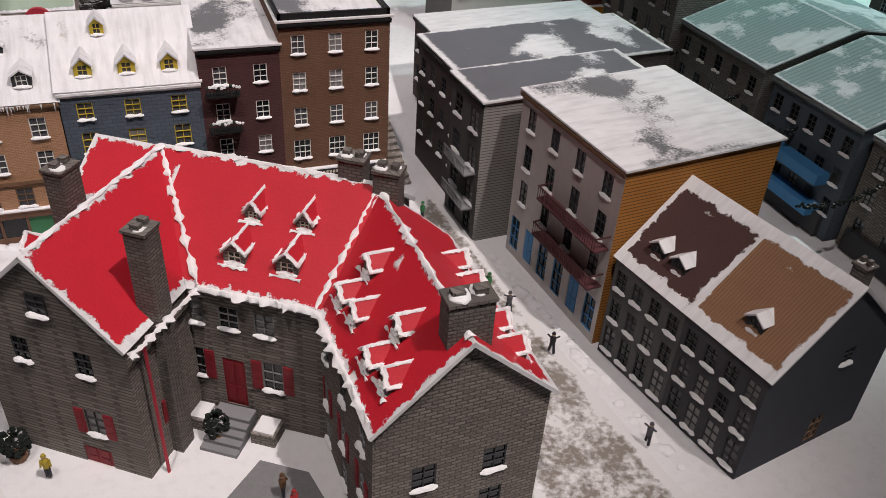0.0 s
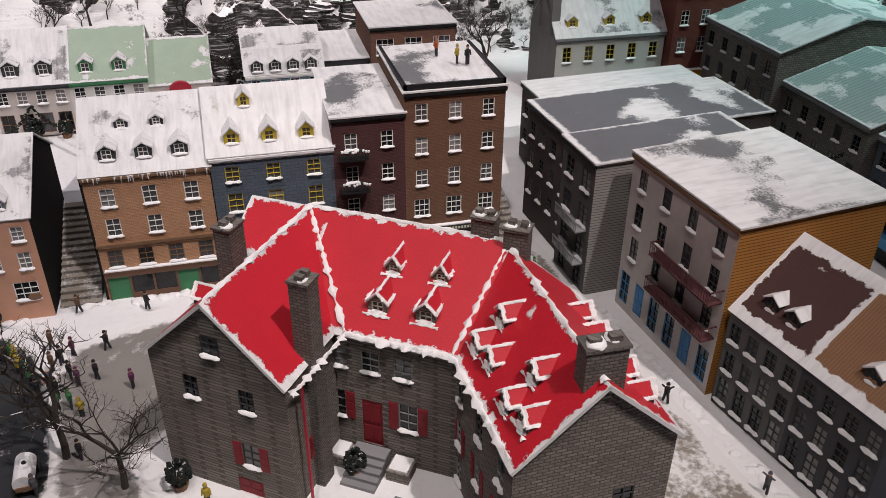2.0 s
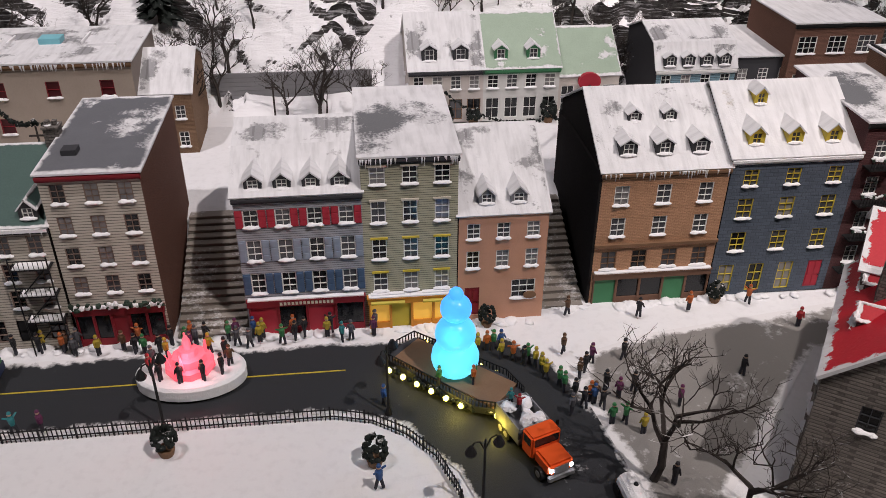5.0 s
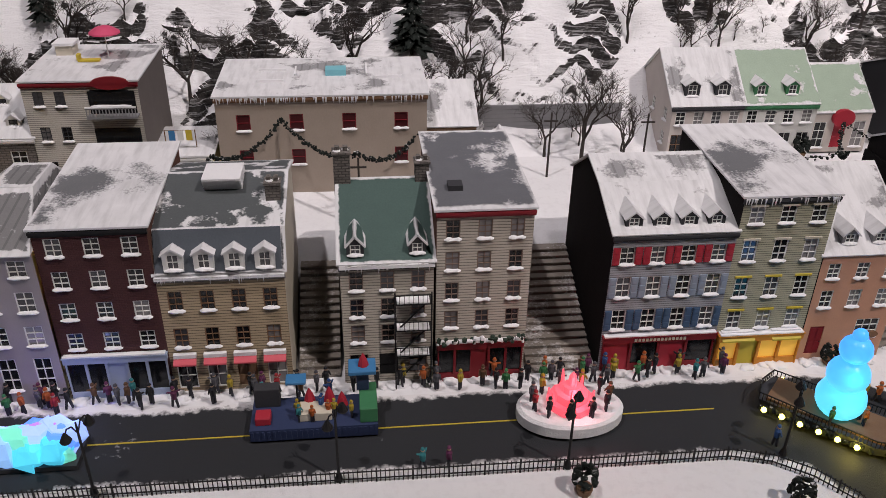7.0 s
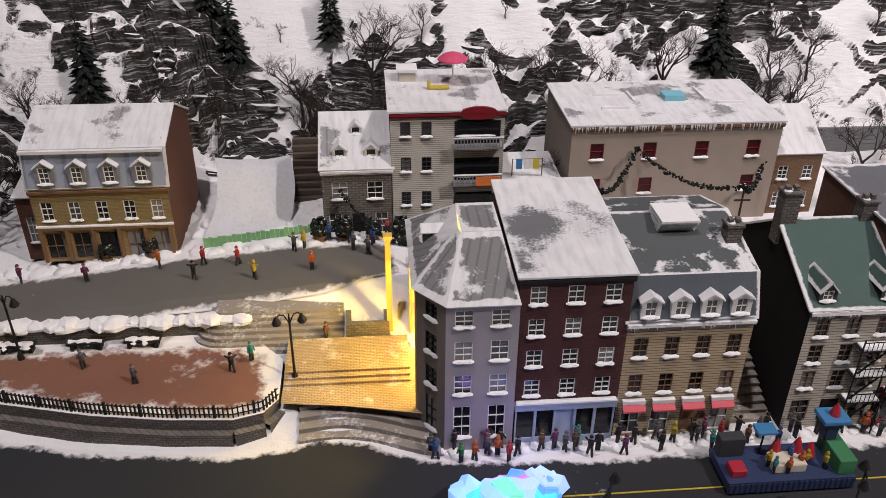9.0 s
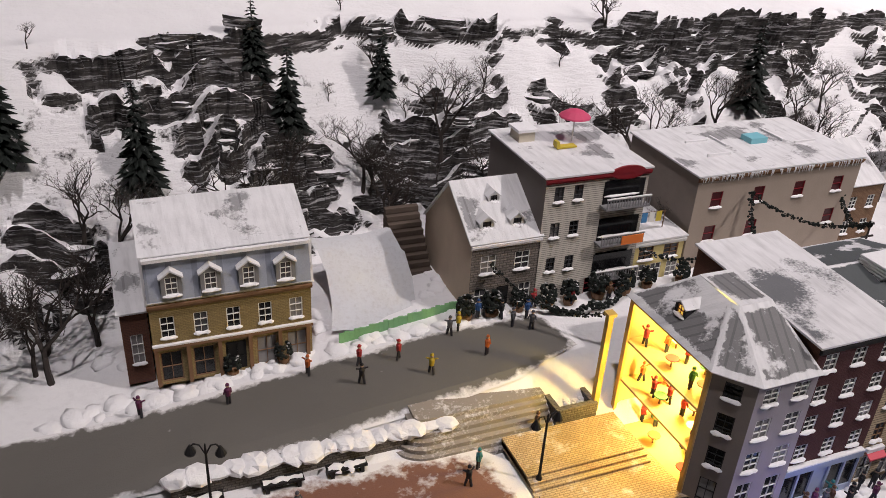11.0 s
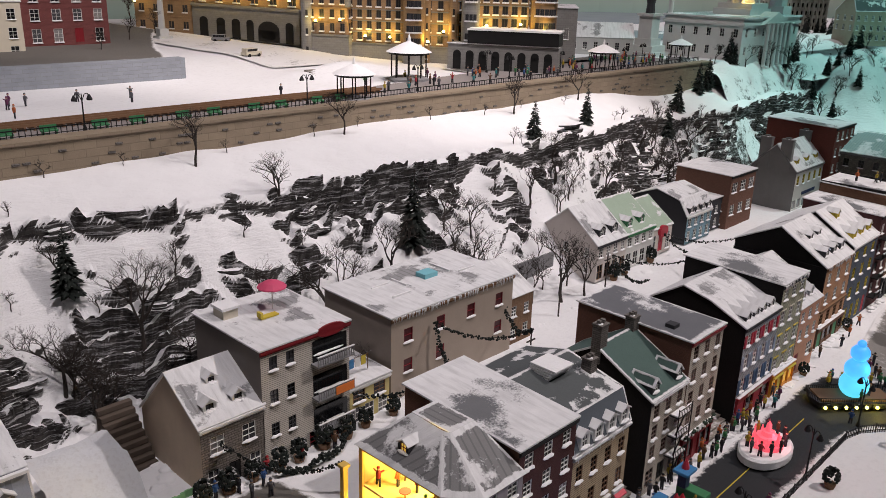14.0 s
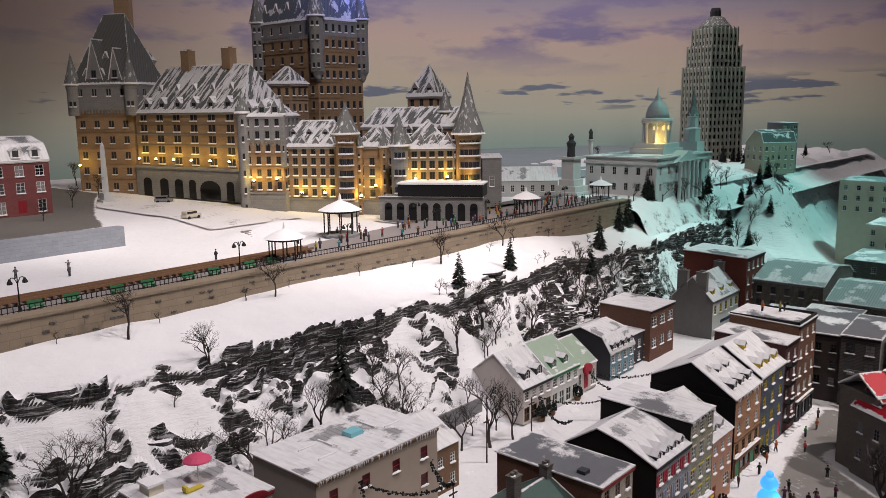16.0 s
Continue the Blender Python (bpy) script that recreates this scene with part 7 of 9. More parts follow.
point("tower_blue_lamp_a", (0.33, 2.36, 1.06), 0.25, 0.02, (0.06, 0.16, 1.0))
point("tower_blue_lamp_b", (0.56, 2.31, 1.06), 0.9, 0.02, (0.06, 0.16, 1.0))

# parish church behind the end tower, and the low white school
ch = house("chapel", "grey stone chapel with a steep snowy roof", pose(0.352, 1.668, TZ, 0, 0, -50), 0.054, 0.12, [(0, 0.14), (0.12, 0.145)], M_ASHLAR, R_GREYSNOW, [W3(0.06, 0.03, 1, 0.014)], category="church")
house("school_house", "long low pale school with a snowy roof", pose(0.60, 1.80, TZ, 0, 0, -50), 0.19, 0.12, [(0, 0.05), (0.06, 0.09), (0.12, 0.05)], paint("school_plaster", (0.5, 0.52, 0.52), 0.8, 0.25), R_WHITE, [W3(0.015, 0.022, 6, 0.013)])

# town hall with dome
DX, DY = 1.095, 1.505
hall = thing("town_hall", Matrix(), "pale columned town hall with a lit domed clock tower", "town hall")
M_HALL = paint("pale_stone", (0.55, 0.56, 0.56), 0.8, 0.25)
for M, L, n in ((pose(0.866, 1.39, TZ - 0.03), 0.40, 7), (pose(0.866, 1.64, TZ - 0.03, 0, 0, -90), 0.25, 6), (pose(1.266, 1.39, TZ - 0.03, 0, 0, 90), 0.25, 0), (pose(1.266, 1.64, TZ - 0.03, 0, 0, 180), 0.40, 0)):
    holes = [hb for z in (0.045, 0.095) for hb in (row_holes(L, z, 0.024, n, 0.014) if n else ())]
    bm = bmesh.new()
    wall_panel(bm, M, L, 0.15, holes, 0.003)
    box(bm, -0.004, L + 0.004, -0.005, 0, 0.128, 0.136, 0, M)
    part("hall_wall", bm, M_HALL, hall)
    for hb in holes:
        w_ = new("window", window_mesh(0.014, 0.024, M_WHITE))
        w_.parent = hall
        w_.matrix_basis = M @ pose(hb[0], 0.0005, hb[1])
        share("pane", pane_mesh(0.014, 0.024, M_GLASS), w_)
bm = bmesh.new()
roof_face(bm, [(0.86, 1.384, 0.452), (1.272, 1.384, 0.452), (1.272, 1.646, 0.452), (0.86, 1.646, 0.452)], 0.004)
part("hall_roof", bm, R_TEAL, hall)
bm = bmesh.new()
v = [bm.verts.new(p) for p in ((0.97, 1.375, 0.43), (1.16, 1.375, 0.43), (1.065, 1.375, 0.465), (0.97, 1.42, 0.43), (1.16, 1.42, 0.43), (1.065, 1.42, 0.465))]
for f in ((0, 1, 2), (3, 5, 4), (0, 2, 5, 3), (1, 4, 5, 2), (0, 3, 4, 1)):
    bm.faces.new([v[i] for i in f])
part("pediment", bm, M_HALL, hall)
for i in range(6):
    bm = bmesh.new()
    lathe(bm, [(0.008, 0.0), (0.006, 0.006), (0.0052, 0.115), (0.008, 0.124)], 10, (0.985 + i * 0.032, 1.368, TZ - 0.02))
    part("column", bm, M_HALL, hall)
bm = bmesh.new()
box(bm, DX - 0.075, DX + 0.075, DY - 0.06, DY + 0.06, 0.452, 0.470)
box(bm, DX - 0.058, DX + 0.058, DY - 0.055, DY + 0.055, 0.470, 0.486)
lathe(bm, [(0.036, 0.486), (0.036, 0.556), (0.046, 0.559), (0.046, 0.566)], 16, (DX, DY, 0))
part("clock_tower", bm, M_HALL, hall)
for i in range(8):
    a = radians(22.5 + 45 * i)
    bm = bmesh.new()
    lathe(bm, [(0.0065, 0.486), (0.005, 0.491), (0.0046, 0.545), (0.0068, 0.552)], 8, (DX + 0.043 * math.cos(a), DY + 0.043 * math.sin(a), 0))
    part("column", bm, M_HALL, hall)
bm = bmesh.new()
lathe(bm, [(0.050, 0.553), (0.052, 0.558), (0.050, 0.566), (0.040, 0.568)], 16, (DX, DY, 0))
part("entablature", bm, M_HALL, hall)
bm = bmesh.new()
layers(bm)
lathe(bm, [(0.039, 0.566), (0.038, 0.582), (0.031, 0.604), (0.019, 0.620), (0.009, 0.626), (0.0085, 0.638), (0.004, 0.644), (0.001, 0.668)], 16, (DX, DY, 0))
part("dome", bm, paint("pale_lead_dome", (0.42, 0.45, 0.46), 0.6, 0.4, 90), hall, smooth=True)
for a in (200, 245, 290):
    bm = bmesh.new()
    lathe(bm, [(0.008, -0.002), (0.008, 0.002)], 14)
    q = part("clock_face", bm, glow("clock_glow", (1.0, 0.7, 0.3), 1.2) if a == 200 else bpy.data.materials["clock_glow"], hall)
    q.matrix_basis = Matrix.Translation((DX + 0.0365 * math.cos(radians(a)), DY + 0.0365 * math.sin(radians(a)), 0.536)) @ Matrix.Rotation(radians(a + 90), 4, "Z") @ Matrix.Rotation(radians(90), 4, "X")
point("clock_lamp", (DX - 0.056, DY - 0.036, 0.495), 0.10, 0.006, (1.0, 0.66, 0.15))

# far tower block, church spire, monument, left-hand red house
M_SKY2 = paint("pale_concrete", (0.42, 0.42, 0.36), 0.8, 0.25)
tw = thing("tower_block", pose(2.60, 1.945, 0.33, 0, 0, -27) @ Matrix.Scale(0.76, 4), "tall stepped pale stone tower with snow on top", "tower")
for i, (w, z0, z1) in enumerate(((0.272, 0.0, 0.60), (0.236, 0.60, 0.735), (0.20, 0.735, 0.85))):
    for s, M in enumerate((pose(-w / 2, -w / 2, 0), pose(-w / 2, w / 2, 0, 0, 0, -90), pose(w / 2, -w / 2, 0, 0, 0, 90), pose(w / 2, w / 2, 0, 0, 0, 180))):
        holes = []
        if s < 2:
            n = int((z1 - z0) / 0.045)
            holes = [hb for f in range(n) for hb in row_holes(w, z0 + 0.012 + f * 0.045, 0.024, 8 - i, 0.016)]
        bm = bmesh.new()
        wall_panel(bm, M, w, z1, holes, 0.004, 0, z0)
        part("tower_wall", bm, M_SKY2, tw)
        if holes:
            bm = bmesh.new()
            box(bm, 0, w, 0.004, 0.006, z0, z1)
            g = part("glazing", bm, M_GLASS, tw)
            g.matrix_basis = M
    for j in range(9 - i):
        for M in (pose(-w / 2, -w / 2, 0), pose(-w / 2, w / 2, 0, 0, 0, -90)):
            bm = bmesh.new()
            u = w * j / (8 - i)
            box(bm, u - 0.005, u + 0.005, -0.007, 0.003, z0, z1 + 0.012)
            pier = part("pier", bm, M_SKY2, tw)
            pier.matrix_basis = M
    bm = bmesh.new()
    box(bm, -w / 2, w / 2, -w / 2, w / 2, z1 - 0.004, z1 + 0.004)
    part("setback_snow", bm, M_CAP, tw)
bm = bmesh.new()
layers(bm)
lathe(bm, [(0.105, 0.85), (0.10, 0.87), (0.055, 0.925), (0.045, 0.93)], 8)
part("crown", bm, M_CONE, tw)
bm = bmesh.new()
lathe(bm, [(0.034, 0.925), (0.034, 0.965), (0.028, 0.985)], 8)
part("lantern", bm, M_DKGREY, tw)
sp = thing("church", pose(1.652, 1.625, 0.33) @ Matrix.Scale(0.80, 4), "pale church with a tiered spire", "church")
bm = bmesh.new()
box(bm, -0.045, 0.045, -0.045, 0.045, 0, 0.17)
lathe(bm, [(0.04, 0.17), (0.04, 0.23), (0.045, 0.235), (0.028, 0.24), (0.028, 0.29), (0.033, 0.295)], 8)
part("bell_tower", bm, M_HALL, sp)
bm = bmesh.new()
layers(bm)
lathe(bm, [(0.034, 0.295), (0.015, 0.34), (0.001, 0.43)], 8)
part("spire", bm, M_CONE, sp)
bm = bmesh.new()
box(bm, -0.06, 0.06, 0.045, 0.3, 0, 0.12)
part("nave", bm, M_HALL, sp)
mo = thing("monument", pose(0.786, 1.646, TZ), "tall pale monument with a dark statue on top", "monument")
bm = bmesh.new()
for w, a, b in ((0.05, 0, 0.012), (0.04, 0.012, 0.03), (0.028, 0.03, 0.05), (0.022, 0.05, 0.115), (0.028, 0.115, 0.122)):
    box(bm, -w, w, -w, w, a, b)
part("pedestal", bm, M_HALL, mo)
bm = bmesh.new()
lathe(bm, [(0.014, 0.122), (0.012, 0.15), (0.016, 0.165), (0.007, 0.175), (0.010, 0.186), (0.002, 0.196)], 9)
part("statue", bm, M_DKGREY, mo)
for x, y, w, d, hh, mt, lb in ((-0.83, 2.25, 0.20, 0.16, 0.115, B("georgian_brick", (0.22, 0.07, 0.068)), "red brick house with pale trim and dormers"),):
    h = house("brick_house", lb, pose(x, y - 0.02, 0.372) @ Matrix.Scale(1.15, 4), w, d, [(0, hh), (0.02, hh + 0.03), (d / 2, hh + 0.045), (d, hh)], mt, R_GREYSNOW, [W3(0.082, 0.022, 5, 0.017), W3(0.048, 0.022, 5, 0.017), W3(0.008, 0.026, 5, 0.017, doors=(3,), door=M_RED)], cornice=M_WHITE, right=[W3(0.082, 0.022, 3, 0.017), W3(0.048, 0.022, 3, 0.017)])
    for i in range(5):
        dormer(h, (0.012 + i * 0.038, 0.0, hh + 0.003), 0.02, 0.018, 0.02, M_WHITE, R_DORM, M_DKGREY, 0.006)
h = house("pale_house", "pale plastered house beside the terrace", pose(-1.02, 2.14, 0.352), 0.20, 0.16, [(0, 0.12), (0.08, 0.16), (0.16, 0.12)], M_CREAM, R_GREYSNOW, [W3(0.085, 0.022, 5, 0.017), W3(0.048, 0.022, 5, 0.017), W3(0.008, 0.026, 5, 0.017)])
bm = bmesh.new()
box(bm, -1.9, -0.62, 1.86, 1.885, TZ - 0.01, TZ + 0.046)
tagged(part("upper_wall", bm, masonry("grey_block_wall", (0.3, 0.32, 0.36), (0.25, 0.27, 0.3), (0.2, 0.2, 0.2), 0.02, 0.007)), "grey block wall round the upper gardens", "wall", "", "structure")
slab("upper_garden", [(-1.9, 1.885), (-0.64, 1.885), (-0.58, 2.05), (-0.46, 2.3), (-0.30, 2.6), (-0.30, 3.0), (-1.9, 3.2)], TZ + 0.045, M_STREET2, "grey forecourt with snow patches beside the castle", "forecourt", sub=0.05)


def hill_z(x, y):
    e = sstep(1.22, 1.36, x) * sstep(1.30, 1.50, y) * sstep(2.75, 2.5, y)
    return TZ - 0.07 + e * (0.05 + 0.03 * sstep(1.4, 2.0, x) + 0.022 * noise.fractal((x * 5.5, y * 5.5, 2), 0.85, 2, 5))


# added slab, no river: darkens overlit terrace snow where distant hills belong
slab("far_dulling_slab", [(1.42, 1.80), (3.6, 1.80), (3.6, 3.7), (0.95, 3.7), (1.1, 2.4)], TZ + 0.004, paint("dull_blue_grey", (0.22, 0.27, 0.3), 0.6, 0.5, 6), "added dull blue-grey slab darkening the terrace beyond the town", "river", sub=0.2)


slab("castle_drive", [(-0.03, 1.615), (0.72, 1.615), (0.97, 1.56), (0.98, 1.62), (0.75, 1.70), (0.46, 1.70), (0.10, 1.70), (-0.03, 1.72)], TZ + 0.003, M_STREET2, "grey trodden drive along the castle front", "drive", sub=0.03)
sheet("castle_lane", -0.40, -0.125, 24, 1.88, 2.95, 60, lambda x, y: TZ + 0.0035 + 0.022 * sstep(1.75, 2.1, y) * sstep(0.1, -0.25, x) + noise.noise((x * 8, y * 8, 0)) * 0.0015, M_STREET2, "grey lane beside the castle arcade")
sheet("far_hill", 1.22, 3.7, 170, 1.30, 2.75, 100, hill_z, M_ROCK, "rough snowy hill with dark rock beyond the town hall", False)


h = house("hill_hotel", "beige hotel with a steep snowy mansard on the far hill", pose(1.87, 1.42, 0.33, 0, 0, -35), 0.15, 0.12, [(0, 0.125), (0.02, 0.165), (0.06, 0.175), (0.12, 0.125)], paint("beige_hotel_render", (0.4, 0.36, 0.28), 0.8, 0.3), R_SLATE, [W3(0.09, 0.02, 5, 0.012), W3(0.055, 0.02, 5, 0.012), W3(0.02, 0.02, 5, 0.012)], category="hotel", left=[W3(0.09, 0.02, 3, 0.012), W3(0.055, 0.02, 3, 0.012)])
h = house("office_block", "grey office block behind the hotel", pose(2.02, 1.40, 0.33, 0, 0, -35), 0.075, 0.10, [(0, 0.20), (0.10, 0.202)], M_GREY, R_GREYSNOW, [W3(0.175, 0.012, 3, 0.016), W3(0.15, 0.012, 3, 0.016), W3(0.125, 0.012, 3, 0.016)])
bm = bmesh.new()
lathe(bm, [(0.012, 0), (0.010, 0.01), (0.008, 0.02), (0.0075, 0.165), (0.011, 0.168), (0.011, 0.172)], 12)
col_ = thing("memorial_column", pose(0.93, 1.66, TZ), "slim pale column with a dark figure on top", "column")
part("shaft", bm, M_HALL, col_)
bm = bmesh.new()
lathe(bm, [(0.007, 0.172), (0.006, 0.186), (0.008, 0.194), (0.002, 0.206)], 9)
part("statue", bm, M_DKGREY, col_)
obelisk = thing("obelisk", pose(-0.317, 2.523, TZ + 0.02), "pale stone obelisk on a stepped base in the snowy garden", "obelisk")
bm = bmesh.new()
box(bm, -0.02, 0.02, -0.02, 0.02, -0.01, 0.012)
box(bm, -0.013, 0.013, -0.013, 0.013, 0.012, 0.032)
part("plinth", bm, M_HALL, obelisk)
bm = bmesh.new()
lathe(bm, [(0.0105, 0.032), (0.0065, 0.165), (0.0005, 0.178)], 4)
part("shaft", bm, M_HALL, obelisk)


# pavilions
def pavilion(x, y, s=1.0):
    t = thing("pavilion", pose(x, y, TZ + 0.003) @ Matrix.Scale(s, 4), "green-black iron bandstand with a pale snowy roof", "pavilion", "terrace pavilions")
    bm = bmesh.new()
    lathe(bm, [(0.034, 0), (0.034, 0.004), (0.03, 0.006)], 8)
    part("deck", bm, M_GREY, t)
    for i in range(8):
        a = math.pi / 4 * i
        bm = bmesh.new()
        tube(bm, (0.029 * math.cos(a), 0.029 * math.sin(a), 0.005), (0.029 * math.cos(a), 0.029 * math.sin(a), 0.045), 0.0013, 0.0013, 6)
        part("post", bm, M_BLACK, t)
    bm = bmesh.new()
    lathe(bm, [(0.034, 0.043), (0.034, 0.047)], 8)
    part("eave_ring", bm, M_BLACK, t)
    bm = bmesh.new()
    lathe(bm, [(0.039, 0.047), (0.022, 0.056), (0.008, 0.062), (0.003, 0.064), (0.002, 0.072), (0.0005, 0.076)], 16)
    part("canopy", bm, M_CAP, t)
    return t


pavilion(-0.53, 1.445)
pavilion(0.26, 1.455)
pavilion(0.72, 1.50, 0.9)
k2 = pavilion(-0.25, 1.60, 1.25)

# railing along the terrace edge, benches, toboggan track
rail = thing("terrace_railing", Matrix(), "dark iron railing along the terrace edge", "railing")
bm = bmesh.new()
box(bm, -1.95, 0.70, 1.4285, 1.4297, TZ + 0.0165, TZ + 0.018)
box(bm, -1.95, 0.70, 1.4287, 1.4295, TZ + 0.009, TZ + 0.010)
part("rail", bm, M_BLACK, rail)
bm = bmesh.new()
x = -1.95
while x < 0.70:
    box(bm, x, x + 0.0009, 1.4286, 1.4296, TZ + 0.004, TZ + 0.0165)
    x += 0.0075
tagged(part("baluster", bm, M_BLACK, rail), kind="stuff")
bm = bmesh.new()
box(bm, -0.006, 0.016, -0.004, 0.003, 0.006, 0.0075)
box(bm, -0.006, 0.016, 0.003, 0.0042, 0.0075, 0.014)
for x in (-0.004, 0.013):
    box(bm, x, x + 0.0015, -0.0035, 0.0035, 0, 0.006)
bench_me = part("bench", bm, M_GREEN)
tagged(bench_me, "green slatted bench in the snow", "bench", "benches")
bench_me.matrix_world = pose(-1.30, 1.447, TZ + 0.003)
for i in range(1, 13):
    copy_thing(bench_me, pose(-1.30 + 0.062 * i + 0.006 * math.sin(i * 3), 1.447, TZ + 0.003))
for x in (-1.395, -1.335, -1.285):
    sb = thing("stone_bench", pose(x, 0.829, 0.0245), "dark bench thick with snow against the plaza wall", "bench", "plaza benches")
    for u in (-0.012, 0.012):
        bm = bmesh.new()
        box(bm, u - 0.0015, u + 0.0015, -0.004, 0.004, 0, 0.006)
        part("leg", bm, M_BLACK, sb)
    bm = bmesh.new()
    box(bm, -0.016, 0.016, -0.0045, 0.0045, 0.006, 0.008)
    part("seat", bm, M_BLACK, sb)
    snow_line(sb, (-0.015, 0, 0.0085), (0.015, 0, 0.0085), 0.0028, 10, int(-x * 100), "snow_cap")
track = thing("toboggan_track", Matrix(), "long wooden toboggan run on low trestles", "track")
for y in (1.495, 1.512, 1.529):
    bm = bmesh.new()
    box(bm, -1.95, -0.42, y - 0.001, y + 0.001, TZ + 0.008, TZ + 0.012)
    part("side_board", bm, M_TIMBER, track)
bm = bmesh.new()
x = -1.95
while x < -0.42:
    box(bm, x, x + 0.003, 1.492, 1.532, TZ + 0.002, TZ + 0.008)
    x += 0.013
tagged(part("sleeper", bm, M_TIMBER, track), kind="stuff")


# ---- backdrop walls, room ----
def sky_mat():
    k = Nodes("painted_sky")
    p = k.sep(k.coord())
    t = k.math("DIVIDE", k.math("SUBTRACT", p[2], 0.35), 0.95, True)
    ramp = k.t.nodes.new("ShaderNodeValToRGB")
    k.l(t, ramp.inputs[0])
    cr = ramp.color_ramp
    cr.elements[0].position, cr.elements[0].color = 0.0, (0.42, 0.55, 0.5, 1)
    cr.elements[1].position, cr.elements[1].color = 1.0, (0.30, 0.27, 0.36, 1)
    for pos, col in ((0.22, (0.60, 0.61, 0.50, 1)), (0.45, (0.62, 0.54, 0.43, 1)), (0.75, (0.55, 0.42, 0.38, 1))):
        e = cr.elements.new(pos)
        e.color = col
    mp = k.n("ShaderNodeMapping")
    k.l(k.coord(), mp.inputs[0])
    mp.inputs["Scale"].default_value = (0.9, 0.9, 3.2)
    c1 = k.noise(1.5, 6, mp.outputs[0], 0.55)
    high = k.math("MULTIPLY", k.math("SUBTRACT", p[2], 0.80), 4.0, True)
    cl = k.math("MULTIPLY", k.math("MULTIPLY", k.math("SUBTRACT", c1, 0.49), 9.0, True), high)
    sky = k.mix(cl, ramp.outputs[0], (0.24, 0.21, 0.36))
    mp2 = k.n("ShaderNodeMapping")
    k.l(k.coord(), mp2.inputs[0])
    mp2.inputs["Scale"].default_value = (1.1, 1.1, 7.5)
    belt = k.math("MULTIPLY", k.math("SUBTRACT", 0.14, k.math("ABSOLUTE", k.math("SUBTRACT", p[2], 0.69))), 14.0, True)
    low_ = k.math("MULTIPLY", k.math("MULTIPLY", k.math("SUBTRACT", k.noise(1.9, 5, mp2.outputs[0], 0.5), 0.56), 22.0, True), belt)
    k.color(k.mix(low_, sky, (0.20, 0.23, 0.30)))
    return k.done(0.9)


M_SKY = sky_mat()
bm = bmesh.new()
inner = [(-4.2, 3.9), (1.7, 3.9)] + [(1.7 + 2.6 * math.sin(radians(a)), 1.3 + 2.6 * math.cos(radians(a))) for a in range(5, 90, 5)] + [(4.3, 1.3), (4.3, -3.1)]
outer = [(-4.2, 4.0), (1.7, 4.0)] + [(1.7 + 2.7 * math.sin(radians(a)), 1.3 + 2.7 * math.cos(radians(a))) for a in range(5, 90, 5)] + [(4.4, 1.3), (4.4, -3.1)]
rings = [[bm.verts.new((x, y, z)) for x, y in line] for line, z in ((inner, -0.9), (inner, 3.4), (outer, 3.4), (outer, -0.9))]
for q in range(4):
    lo_, hi_ = rings[q], rings[(q + 1) % 4]
    for i in range(len(lo_) - 1):
        bm.faces.new((lo_[i], lo_[i + 1], hi_[i + 1], hi_[i]))
bmesh.ops.recalc_face_normals(bm, faces=bm.faces[:])
sky_ = part("backdrop", bm, M_SKY)
tagged(sky_, "curved painted evening sky backdrop wall with mauve clouds", "backdrop", "", "structure")
M_ROOM = paint("dark_room_paint", (0.03, 0.03, 0.035), 0.9, 0.2, 2, 0)
for nm, b in (("wall_west", (-4.3, -4.2, -3.1, 4.0, -0.9, 3.4)), ("wall_south", (-4.3, 4.4, -3.2, -3.1, -0.9, 3.4)), ("floor", (-4.3, 4.4, -3.2, 4.0, -1.0, -0.9)), ("ceiling", (-4.3, 4.4, -3.2, 4.0, 3.4, 3.5))):
    bm = bmesh.new()
    box(bm, *b)
    tagged(part(nm, bm, M_ROOM), "plain dark exhibition room surface", "room", "", "structure")
bm = bmesh.new()
box(bm, -2.6, 3.6, 0.10, 0.125, -0.9, 0.004)
box(bm, -2.6, 3.6, 0.125, 3.8, -0.04, -0.03)
tagged(part("table_base", bm, M_ROOM), "dark table that carries the model town", "table", "", "structure")
sheet("east_ground", 1.9, 3.6, 30, 0.12, 1.1, 20, lambda x, y: level(1.85, y), M_SNOW, "snow-covered ground of the far quarter")


